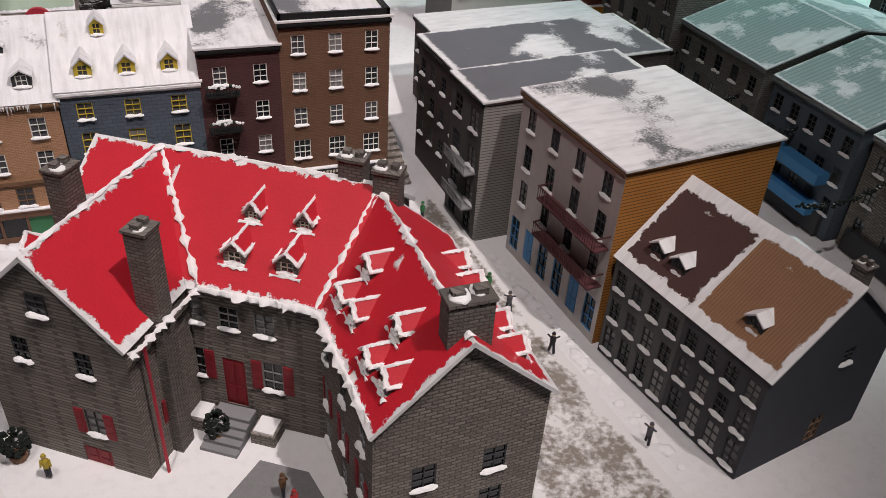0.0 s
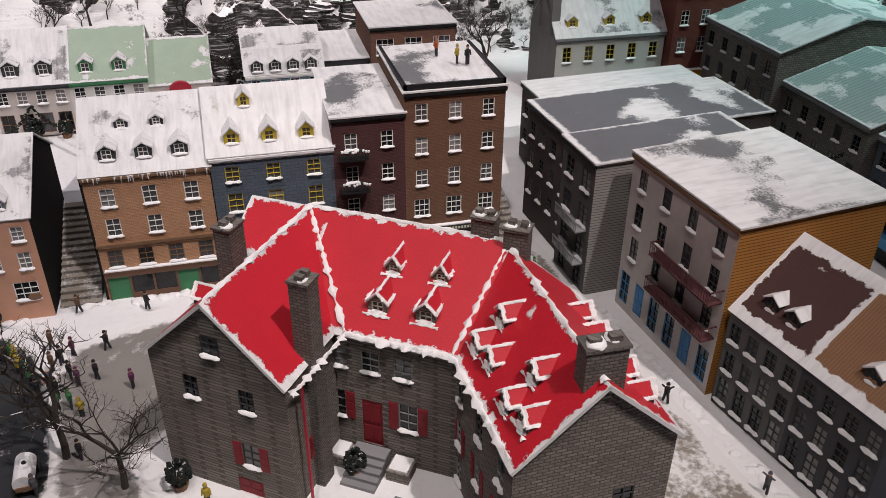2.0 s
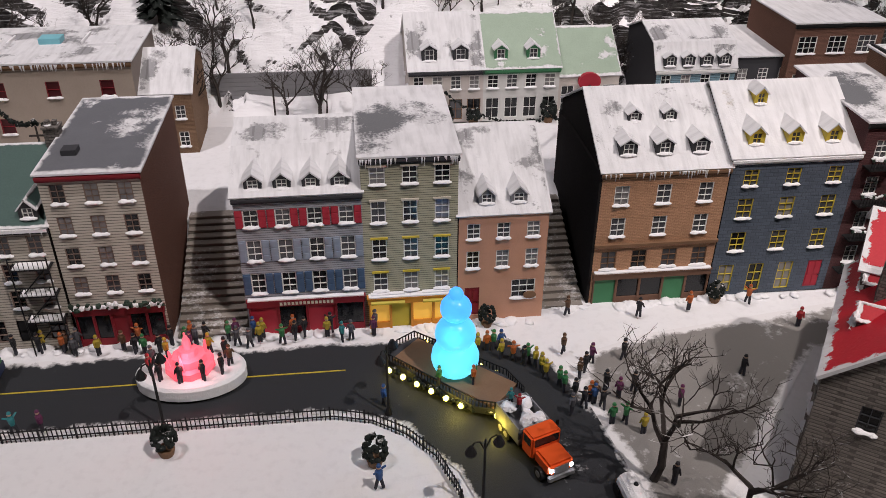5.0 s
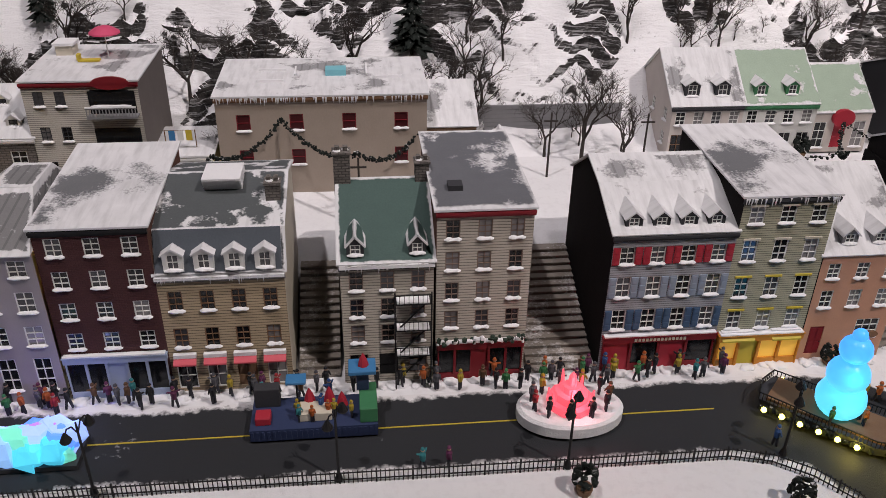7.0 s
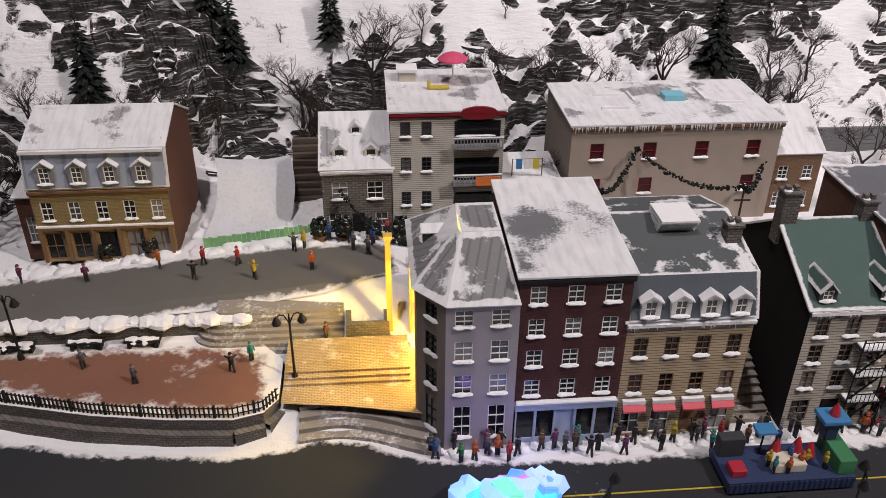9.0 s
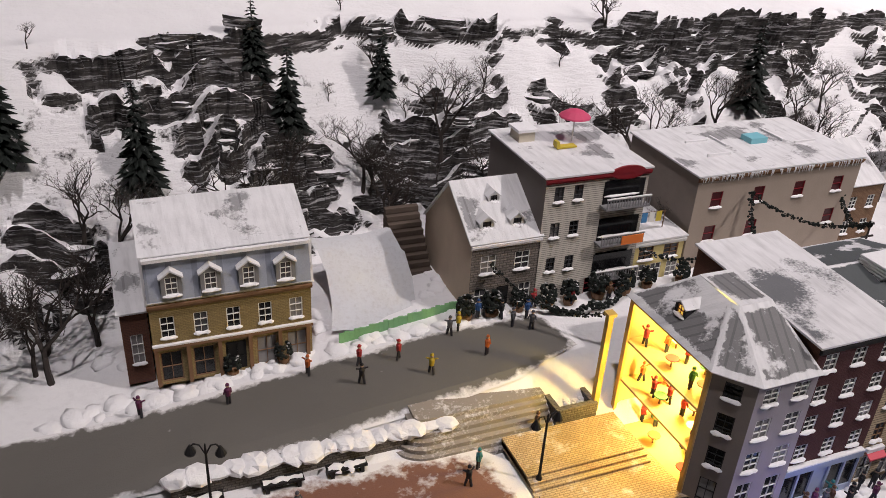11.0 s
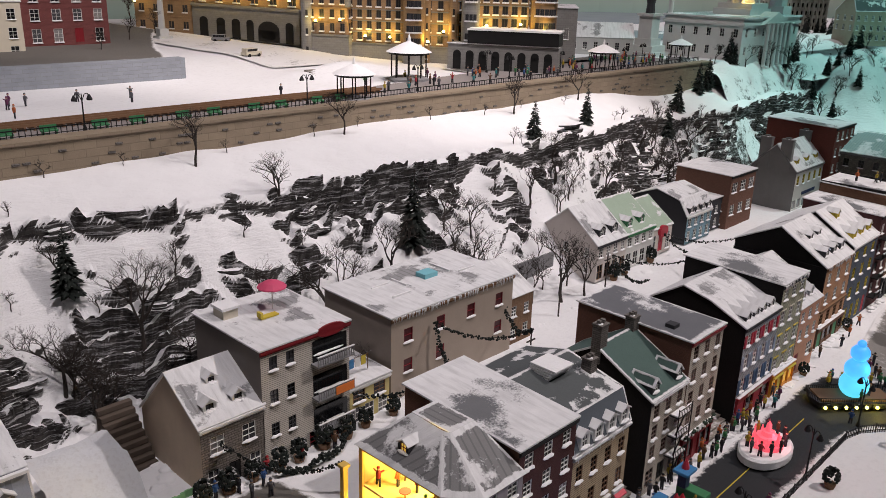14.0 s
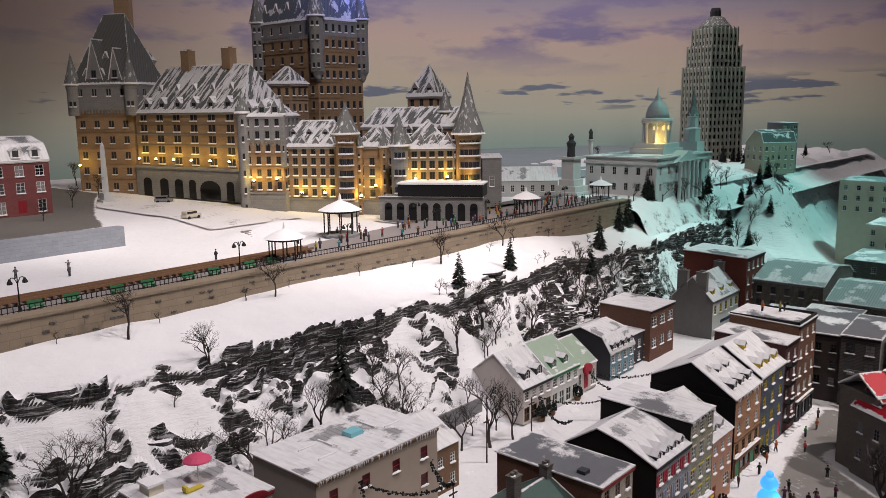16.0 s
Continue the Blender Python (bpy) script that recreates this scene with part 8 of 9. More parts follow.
# ---- trees ----
def bare_tree_meshes(seed, height=0.075, spread=0.55, levels=5):
    r = random.Random(seed)
    trunk, crown = bmesh.new(), bmesh.new()

    def grow(p, d, length, rad, lev):
        q = p + d * length
        mid = p + d * length * 0.5 + Vector((r.uniform(-1, 1), r.uniform(-1, 1), 0)) * length * 0.08
        bm = trunk if lev <= 1 else crown
        n = 6 if lev == 0 else (4 if lev < 3 else 3)
        tube(bm, p, mid, rad, rad * 0.82, n, 0, False)
        tube(bm, mid, q, rad * 0.82, rad * 0.62, n, 0, lev >= levels)
        if lev >= levels:
            return
        for i in range(3 if lev < 3 else r.choice((2, 3))):
            side = Vector((r.uniform(-1, 1), r.uniform(-1, 1), r.uniform(-0.25, 0.75))).normalized()
            nd = (d * (0.75 if lev else 0.9) + side * (spread + 0.06 * lev)).normalized()
            grow(mid + (q - mid) * r.uniform(0.3, 1.0) if i else q, nd, length * r.uniform(0.6, 0.82), rad * 0.6, lev + 1)

    grow(Vector((0, 0, -0.004)), Vector((r.uniform(-0.1, 0.1), r.uniform(-0.1, 0.1), 1)).normalized(), height * 0.34, height * 0.026, 0)
    out = []
    for nm, bm, mt in (("trunk", trunk, M_BARK), ("crown", crown, M_TWIG)):
        me = bpy.data.meshes.new(nm)
        bm.to_mesh(me)
        bm.free()
        me.materials.append(mt)
        out.append(me)
    return out


def fir_meshes(seed, height=0.09):
    r = random.Random(seed)
    trunk, crown = bmesh.new(), bmesh.new()
    tube(trunk, (0, 0, -0.004), (0, 0, height), height * 0.025, height * 0.004, 6)
    z = height * 0.1
    while z < height * 0.99:
        k = 1 - z / height
        n = int(7 + 8 * k)
        for i in range(n):
            a = r.uniform(0, 6.283)
            L = height * (0.05 + 0.24 * k) * r.uniform(0.6, 1.1)
            tip = Vector((math.cos(a) * L, math.sin(a) * L, z - L * r.uniform(0.15, 0.5)))
            b = Vector((0, 0, z))
            m_ = b.lerp(tip, 0.55) + Vector((0, 0, L * 0.14))
            w = L * 0.22
            s = Vector((-math.sin(a), math.cos(a), 0)) * w
            dn = Vector((0, 0, -w * 0.7))
            v = [crown.verts.new(q) for q in (b, m_ + s + dn, tip, m_ - s + dn, m_, m_ + dn * 1.6)]
            for f in ((0, 4, 1), (0, 3, 4), (1, 4, 2), (4, 3, 2), (0, 1, 5), (0, 5, 3), (1, 2, 5), (5, 2, 3)):
                crown.faces.new([v[j] for j in f])
        z += height * 0.035
    out = []
    for nm, bm, mt in (("trunk", trunk, M_BARK), ("crown", crown, M_FIRSNOW)):
        me = bpy.data.meshes.new(nm)
        bm.to_mesh(me)
        bm.free()
        me.materials.append(mt)
        out.append(me)
    return out


BARE = [bare_tree_meshes(s, 0.078, sp, 6) for s, sp in ((1, 0.5), (2, 0.62), (3, 0.7), (4, 0.55), (6, 0.66))]
FIRS = [fir_meshes(s) for s in (1, 2, 3)]
BUSH = [bare_tree_meshes(s, 0.06, 0.95, 4) for s in (11, 12)]


def ground_at(x, y):
    if y > 1.41:
        return TZ + 0.001
    return cliff_z(x, y) if y > 1.05 else level(x, y)


def plant(kind, x, y, s, rz, label, group, z=None):
    meshes = {"bare_tree": BARE, "fir_tree": FIRS, "shrub": BUSH}[kind]
    me = meshes[int(abs(x * 977 + y * 331)) % len(meshes)]
    t = thing(kind, pose(x, y, ground_at(x, y) if z is None else z, 0, 0, rz) @ Matrix.Scale(s, 4), label, "tree" if kind != "shrub" else "shrub", group)
    for m_ in me:
        share(m_.name.split(".")[0], m_, t)


LB_TREE, LB_FIR, LB_SHRUB = "bare winter tree with frosted twigs", "dark fir tree dusted with snow", "leafless frosted shrub on the slope"
r = random.Random(21)
for x, y, s in ((-0.213, 0.498, 1.25), (-0.166, 0.452, 1.0), (-1.161, 1.20, 0.95), (-1.068, 1.19, 1.15), (-0.844, 1.125, 1.15), (-0.894, 1.355, 0.75), (-0.836, 1.245, 0.8), (-0.615, 1.37, 0.7), (-0.188, 1.36, 0.75), (0.037, 1.365, 0.7), (-0.575, 1.175, 0.7), (-0.722, 1.14, 1.0), (-0.45, 1.03, 1.15), (-0.365, 1.17, 0.8), (-0.40, 1.02, 0.85), (-0.49, 1.06, 0.8), (-1.50, 1.02, 1.2), (-1.46, 1.06, 1.0), (-1.56, 0.99, 1.1), (-1.62, 1.05, 1.2), (-1.43, 1.12, 0.9), (0.155, 1.19, 1.0), (0.32, 1.12, 1.15), (-0.02, 1.21, 0.9), (-0.11, 1.18, 0.9), (-0.24, 1.21, 1.0), (-0.575, 1.09, 0.9), (0.10, 1.24, 1.0), (0.22, 1.27, 0.9)):
    plant("bare_tree", x, y, s * (1.5 if y < 0.6 else 1.4), r.uniform(0, 360), LB_TREE, "bare trees")
for i in range(30):
    x = r.uniform(-1.70, -0.55)
    y0, y1 = cliff_foot(x)
    plant("bare_tree", x, y0 + (y1 - y0) * r.uniform(-0.15, 0.35), r.uniform(0.9, 1.35), r.uniform(0, 360), LB_TREE, "bare trees")
for i in range(64):
    x = r.uniform(-1.75, 0.65) if i < 40 else r.uniform(-0.45, 0.55)
    y0, y1 = cliff_foot(x)
    plant("bare_tree", x, y0 + (y1 - y0) * r.uniform(0.0, 0.75), r.uniform(0.55, 1.0), r.uniform(0, 360), LB_TREE, "bare trees")
for i in range(90):
    x = r.uniform(-1.75, 0.7) if i < 56 else r.uniform(-0.4, 0.5)
    y0, y1 = cliff_foot(x)
    plant("shrub", x, y0 + (y1 - y0) * r.uniform(-0.05, 1.05), r.uniform(0.35, 0.75), r.uniform(0, 360), LB_SHRUB, "slope shrubs")
for i in range(16):
    plant("shrub", -1.5 + i * 0.135 + r.uniform(-0.03, 0.03), r.uniform(1.36, 1.392), r.uniform(0.35, 0.7), r.uniform(0, 360), LB_SHRUB, "slope shrubs")
for x, y, s in ((-0.647, 1.17, 1.3), (-1.24, 1.22, 1.15), (-1.27, 1.25, 1.0), (-1.40, 1.16, 1.25), (-1.12, 1.26, 0.95), (-1.52, 1.17, 1.3), (0.42, 1.33, 1.0), (0.27, 1.27, 1.0), (-0.25, 1.26, 0.8), (-0.05, 1.28, 0.8), (0.60, 1.37, 0.9), (0.67, 1.38, 1.0), (0.72, 1.40, 0.8), (-1.68, 1.12, 1.2)):
    plant("fir_tree", x, y, s, r.uniform(0, 360), LB_FIR, "dark firs")
for x, y, s in ((1.2, 1.36, 0.7), (1.12, 1.33, 0.9), (1.35, 1.38, 0.8), (0.92, 1.32, 1.0), (1.0, 1.30, 0.8), (1.5, 1.42, 0.9), (2.3, 1.75, 1.0), (2.36, 1.78, 1.2), (2.4, 1.72, 1.0), (-0.52, 2.3, 0.8), (-0.35, 2.5, 0.9), (-0.2, 2.95, 1.1), (-0.25, 3.1, 1.3), (-0.62, 2.6, 1.0), (-0.68, 2.1, 0.6)):
    plant("bare_tree" if x < 0.9 or r.random() < 0.6 else "fir_tree", x, y, s, r.uniform(0, 360), LB_TREE, "trees beyond the terrace", TZ - 0.01 if x > 0 else TZ + 0.045)


for i in range(44):
    x = r.uniform(0.72, 1.75)
    y = r.uniform(1.2, 1.42)
    z_ = slope_z(x, y) - 0.004
    plant(r.choice(("bare_tree", "bare_tree", "fir_tree")), x, y, r.uniform(0.6, 1.05), r.uniform(0, 360), "frosted tree on the slope below the town hall", "slope trees", z_)

for i in range(46):
    x, y = r.uniform(1.4, 3.3), r.uniform(1.5, 2.3)
    plant(r.choice(("bare_tree", "shrub", "fir_tree")), x, y, r.uniform(0.5, 1.0), r.uniform(0, 360), "frosted tree on the rough far hill", "far hill trees", hill_z(x, y) - 0.004)


def potted(x, y, z, s=1.0):
    t = thing("potted_shrub", pose(x, y, z) @ Matrix.Scale(s, 4), "round evergreen shrub with snow in a pot", "shrub", "potted shrubs")
    bm = bmesh.new()
    lathe(bm, [(0.005, 0), (0.0065, 0.006), (0.006, 0.007)], 10)
    part("pot", bm, M_TIMBER, t)
    bm = bmesh.new()
    q = random.Random(int(abs(x) * 1e4))
    for i in range(70):
        a, b = q.uniform(0, 6.28), q.uniform(-0.4, 1.0)
        rr = 0.008 * math.sqrt(max(0.1, 1 - b * b * 0.6))
        blob(bm, (rr * math.cos(a), rr * math.sin(a), 0.014 + b * 0.010), 0.0022, 5, 3, 0, 1, 0.5)
    part("foliage", bm, M_FIRSNOW, t)


for x, y, s in ((-0.301, 0.695, 1.0), (-0.078, 0.71, 1.0), (-0.125, 0.444, 1.2), (0.005, 0.425, 1.1), (-0.563, 0.562, 1.2), (-1.13, 0.96, 1.2), (-1.045, 0.955, 1.2), (-1.35, 0.965, 1.0), (-1.305, 0.965, 1.0), (-0.885, 0.955, 1.1), (-0.41, 0.535, 1.2), (-1.29, 1.0, 0.8), (-1.105, 0.955, 1.3), (-1.075, 0.958, 1.1), (-1.02, 0.955, 1.2), (-0.985, 0.957, 1.4), (-0.955, 0.955, 1.3), (-0.925, 0.958, 1.1), (-0.83, 0.966, 1.2), (-0.30, 1.03, 1.3), (-0.265, 1.03, 1.1), (-0.17, 1.035, 1.3)):
    potted(x, y, level(x, y), s * 0.85)

# ---- painted figurines ----
COATS = [paint("coat_" + n, tuple(v * 0.62 for v in c), 0.6, 0.2, 200, 0) for n, c in (("red", (0.5, 0.04, 0.05)), ("black", (0.02, 0.02, 0.025)), ("blue", (0.04, 0.12, 0.35)), ("orange", (0.65, 0.16, 0.04)), ("green", (0.06, 0.28, 0.1)), ("brown", (0.16, 0.08, 0.04)), ("grey", (0.13, 0.13, 0.15)), ("teal", (0.05, 0.3, 0.33)), ("plum", (0.18, 0.04, 0.12)), ("yellow", (0.6, 0.45, 0.05)))]
M_LEGS = paint("dark_trousers", (0.03, 0.03, 0.04), 0.7, 0.2, 200, 0)
M_FACE = paint("tan_head_paint", (0.45, 0.3, 0.22), 0.7, 0.2, 200, 0)
FIGS = {}


def figure_mesh(coat, shape):
    if (coat, shape) not in FIGS:
        bm = bmesh.new()
        sp = (0.0011, 0.0015, 0.0022)[shape]
        for s in (-1, 1):
            tube(bm, (s * sp, (0, 0.001, -0.0015)[shape] * s, -0.0005), (s * 0.001, 0, 0.009), 0.0011, 0.0013, 6, 1)
            tube(bm, (s * 0.0024, 0, 0.0150), (s * (0.0032, 0.004, 0.0052)[shape], -0.0012, (0.0095, 0.011, 0.0165)[shape]), 0.0009, 0.0007, 5, 0)
        lathe(bm, [(0.0021, 0.008), (0.0024, 0.0105), (0.0026, 0.0145), (0.0012, 0.0163)], 8)
        blob(bm, (0, 0, 0.0182), 0.0018, 8, 5, 2)
        lathe(bm, [(0.0018, 0.0188), (0.0012, 0.0203), (0.0003, 0.0208)], 8, (0, 0, 0), 0)
        me = bpy.data.meshes.new("figurine")
        bm.to_mesh(me)
        bm.free()
        for mt in (COATS[coat], M_LEGS, M_FACE):
            me.materials.append(mt)
        FIGS[coat, shape] = me
    return FIGS[coat, shape]


NAMES = ("red", "black", "blue", "orange", "green", "brown", "grey", "teal", "plum", "yellow")


def figurine(x, y, z=None, coat=None, shape=None, rz=None, place="snowy pavement", s=1.0):
    c = r.choice((0, 1, 1, 2, 3, 4, 5, 6, 7, 8, 9, 1, 6)) if coat is None else coat
    ob = new("figurine", figure_mesh(c, r.choice((0, 0, 1, 2)) if shape is None else shape))
    ob.matrix_world = pose(x, y, (ground_at(x, y) if z is None else z) + 0.0008, 0, 0, r.uniform(0, 360) if rz is None else rz) @ Matrix.Scale(s, 4)
    tagged(ob, "tiny painted figurine in a %s coat on the %s" % (NAMES[c], place), "figurine", "figurines")


x = -1.03
while x < -0.40:
    figurine(x, 0.688 + r.uniform(-0.006, 0.008), 0.002)
    if r.random() < 0.45:
        figurine(x + r.uniform(-0.004, 0.004), 0.699 + r.uniform(-0.003, 0.001), 0.002)
    x += r.choice((0.008, 0.011, 0.013, 0.02))
for i in range(20):
    t = i / 19
    figurine(-0.315 + 0.105 * t + r.uniform(-0.006, 0.006), 0.655 - 0.115 * t ** 1.6 + r.uniform(-0.006, 0.010), 0.002, coat=r.choice((0, 3, 9, 2, 4, 1)))
for i in range(12):
    figurine(-0.255 + 0.09 * r.random(), 0.565 + 0.09 * r.random(), 0.003, coat=r.choice((1, 1, 6, 5, 8)), place="paved square")
for x, y in ((-0.10, 0.60), (-0.02, 0.66), (0.05, 0.68), (0.10, 0.675), (-0.16, 0.69), (-0.11, 0.695), (-0.05, 0.70), (0.16, 0.69), (0.255, 0.53), (0.262, 0.50), (0.275, 0.44), (0.235, 0.66), (0.30, 0.33), (0.04, 0.36), (0.045, 0.345), (-0.105, 0.42), (-0.225, 0.70), (-0.235, 0.475), (-0.228, 0.46), (-0.20, 0.49), (-0.40, 0.595), (-0.66, 0.594), (-0.68, 0.594)):
    figurine(x, y, 0.003, place="paved square")
figurine(-0.408, 0.51, 0.002, 2, 2, 40, "snowy rink", 1.1)
for x, y in ((-1.43, 0.94), (-1.36, 0.925), (-1.29, 0.935), (-1.245, 0.93), (-1.21, 0.925), (-1.155, 0.94), (-1.145, 0.943), (-1.135, 0.90), (-1.19, 0.895), (-1.25, 0.905), (-1.10, 0.945), (-1.095, 0.93), (-1.08, 0.92), (-1.075, 0.94), (-1.12, 0.955), (-1.06, 0.955), (-1.02, 0.95), (-0.98, 0.945)):
    figurine(x, y, level(x, y) + 0.003, place="upper street")
for x, y in ((-1.45, 0.79), (-1.33, 0.80), (-1.28, 0.775), (-1.20, 0.785), (-1.12, 0.825), (-1.185, 0.80)):
    figurine(x, y, 0.0245, place="brick plaza")
for i in range(110):
    x = -0.45 + 1.1 * r.random() ** 0.8
    figurine(x, 1.45 + 0.16 * r.random(), TZ + 0.003, place="promenade")
for i in range(12):
    figurine(-1.3 + 0.8 * r.random(), 1.56 + 0.2 * r.random(), TZ + 0.001, place="castle slope")
for x, y, c in ((0.165, 0.81, 3), (0.19, 0.775, 1), (0.18, 0.78, 9)):
    figurine(x, y, 0.1995, c, place="flat roof")
for fl, z in enumerate((0.0202, 0.0622, 0.1022)):
    for i in range(6):
        figurine(-1.036 + 0.035 * r.random(), 0.74 + 0.015 * i + r.uniform(-0.004, 0.004), z - 0.0008, coat=r.choice((0, 0, 9, 4, 3)), place="lit floor")

# ---- lamps, fences, garlands ----
def street_lamp(x, y, z=0.0, h=0.07, rz=0.0, double=True):
    t = thing("street_lamp", pose(x, y, z, 0, 0, rz), "black double-armed street lamp", "street lamp", "street lamps")
    bm = bmesh.new()
    lathe(bm, [(0.0032, 0), (0.0026, 0.004), (0.0012, 0.008), (0.0009, h - 0.006), (0.0006, h)], 8)
    part("post", bm, M_BLACK, t)
    for s in (-1, 1):
        bm = bmesh.new()
        pts = [(0, 0, h - 0.01), (s * 0.004, 0, h - 0.001), (s * 0.008, 0, h), (s * 0.0105, 0, h - 0.004)]
        for a, b in zip(pts, pts[1:]):
            tube(bm, a, b, 0.0006, 0.0006, 5)
        arm = part("arm", bm, M_BLACK, t)
        bm = bmesh.new()
        lathe(bm, [(0.0036, -0.006), (0.0042, -0.0045), (0.002, 0.0), (0.0008, 0.002)], 10, (s * 0.0105, 0, h - 0.0035))
        part("lantern", bm, M_BLACK, arm)


for x, y, z, rz in ((-0.743, 0.59, 0.001, 60), (-0.569, 0.588, 0.001, 60), (-0.397, 0.586, 0.001, 60), (-0.339, 0.482, 0.001, 20), (-1.145, 0.772, 0.024, 10), (-1.389, 0.818, 0.024, -20), (-0.92, 0.592, 0.001, 60)):
    street_lamp(x, y, z, 0.068, rz)
for x, y in ((-1.0, 1.455), (-0.62, 1.46), (-0.35, 1.47), (-0.05, 1.49), (0.15, 1.50), (0.40, 1.48), (0.55, 1.52), (0.0, 1.60)):
    street_lamp(x, y, TZ + 0.003, 0.05, 0)


def fence(pts, h, gap, name, label, mat, z=None, bar=0.0007, post=8):
    t = thing(name, Matrix(), label, "fence")
    bars, rails, n = bmesh.new(), bmesh.new(), 0
    for (xa, ya), (xb, yb) in zip(pts, pts[1:]):
        L = math.hypot(xb - xa, yb - ya)
        za, zb = (z, z) if z is not None else (level(xa, ya), level(xb, yb))
        M = Matrix.Translation((xa, ya, za)) @ Matrix.Rotation(math.atan2(yb - ya, xb - xa), 4, "Z")
        for zz in (h * 0.25, h * 0.82):
            box(rails, 0, L, -0.0004, 0.0004, zz, zz + 0.0008, 0, M)
        k = int(L / gap)
        for i in range(k):
            x = L * i / k
            thick = bar * 1.8 if n % post == 0 else bar
            box(bars, x, x + thick, -thick / 2, thick / 2, -0.002, h * (1.12 if n % post == 0 else 1.0), 0, M)
            n += 1
    part("rail", rails, mat, t)
    tagged(part("picket", bars, mat, t), kind="stuff")
    return t


arc = [(-1.75, 0.592), (-0.44, 0.586), (-0.41, 0.578), (-0.385, 0.560), (-0.365, 0.535), (-0.353, 0.50), (-0.348, 0.46), (-0.346, 0.3)]
fence(arc, 0.012, 0.0034, "iron_fence", "low black iron fence round the snowy rink", M_BLACK, 0.0)
fence([(x, y + 0.003) for x, y in PLZ[:9]], 0.011, 0.0036, "plaza_railing", "low black iron railing above the plaza wall", M_BLACK, 0.024, 0.0012)
hoard = thing("green_hoarding", Matrix(), "pale green plank hoarding along the snowy yard", "hoarding")
a_, b_ = Vector((-1.252, 0.972, 0.038)), Vector((-1.124, 0.982, 0.047))
for i in range(26):
    bm = bmesh.new()
    p0, p1 = a_.lerp(b_, i / 26), a_.lerp(b_, (i + 0.93) / 26)
    box(bm, p0.x, p1.x, p0.y - 0.001, p0.y + 0.0006, p0.z - 0.005, p0.z + 0.017 + 0.0008 * math.sin(i * 2.3))
    part("board", bm, M_FENCEGREEN, hoard)
# toboggan ramp of ice behind the hoarding
M_ICE = snow_mat("blue_grey_ice", (0.62, 0.65, 0.7), 0.7, 26)
bm = bmesh.new()
n = 14
rows_ = []
for j in range(n + 1):
    t = j / n
    y = 0.985 + 0.105 * t
    z = 0.046 + 0.046 * sstep(0.0, 1, t)
    rows_.append([bm.verts.new((-1.255 + 0.085 * i / 6 + 0.01 * math.sin(t * 3), y, z + 0.004 * ((i - 3) / 3) ** 2 + 0.005 * noise.noise((i * 0.9, j * 0.7, 0)))) for i in range(7)])
for a, b in zip(rows_, rows_[1:]):
    for i in range(6):
        bm.faces.new((a[i], a[i + 1], b[i + 1], b[i]))
tagged(part("ice_slope", bm, M_ICE, smooth=True), "grey ice slide running down the snowy yard", "slide", "", "structure")
bm = bmesh.new()
for k in range(9):
    box(bm, -1.165, -1.128, 1.055 + 0.006 * k, 1.11, 0.052 + 0.0065 * k, 0.0575 + 0.0065 * k)
tagged(part("log_wall", bm, paint("weathered_logs", (0.1, 0.075, 0.06), 0.9, 0.5)), "stepped brown log retaining wall beside the cottage", "wall", "", "structure")


def garland(name, pts, sag=0.012, n=34, rad=0.0021):
    t = thing(name, Matrix(), "drooping fir garland strung over the street", "garland", "street garlands")
    wire, leaf = bmesh.new(), bmesh.new()
    for a, b in zip(pts, pts[1:]):
        a, b = Vector(a), Vector(b)
        prev = None
        for i in range(n + 1):
            u = i / n
            p = a.lerp(b, u) - Vector((0, 0, sag * 4 * u * (1 - u)))
            if prev is not None:
                tube(wire, prev, p, 0.0004, 0.0004, 4, 0, False)
            for k in range(3):
                blob(leaf, p + Vector((r.uniform(-1, 1), r.uniform(-1, 1), r.uniform(-1.2, 0.6))) * rad, rad * r.uniform(0.5, 0.9), 5, 3, 0, 1, 0.6)
            prev = p
    part("wire", wire, M_BLACK, t)
    tagged(part("needle_mass", leaf, M_FIRSNOW, t), kind="stuff")


garland("garland", [(-0.935, 0.965, 0.10), (-0.86, 0.885, 0.14), (-0.80, 0.972, 0.145), (-0.72, 0.885, 0.14), (-0.655, 0.98, 0.12)], 0.016)
garland("garland", [(-1.105, 0.962, 0.11), (-1.03, 0.87, 0.10)], 0.02)
garland("garland", [(-1.06, 0.945, 0.075), (-1.01, 0.93, 0.07), (-0.96, 0.945, 0.075)], 0.012, 24, 0.003)
garland("garland", [(-0.36, 0.93, 0.10), (-0.30, 1.035, 0.10), (-0.20, 0.90, 0.12), (-0.12, 1.04, 0.10), (-0.02, 0.90, 0.12)], 0.02)
garland("garland", [(0.556, 0.589, 0.105), (0.668, 0.605, 0.11)], 0.016)
garland("garland", [(0.545, 0.666, 0.105), (0.665, 0.70, 0.11)], 0.016)
garland("garland", [(0.545, 0.804, 0.105), (0.67, 0.815, 0.11)], 0.014)
garland("garland", [(0.52, 0.47, 0.09), (0.65, 0.48, 0.105)], 0.014)
for x, y in ((-0.50, 1.0), (-0.39, 0.99), (-0.86, 0.885), (-0.72, 0.885)):
    t = thing("utility_pole", pose(x, y, 0.05), "dark wooden utility pole", "pole", "utility poles")
    bm = bmesh.new()
    tube(bm, (0, 0, 0), (0, 0, 0.085), 0.0014, 0.001, 6)
    part("post", bm, M_BARK, t)
    bm = bmesh.new()
    box(bm, -0.008, 0.008, -0.0008, 0.0008, 0.074, 0.0756)
    part("crossarm", bm, M_BARK, t)
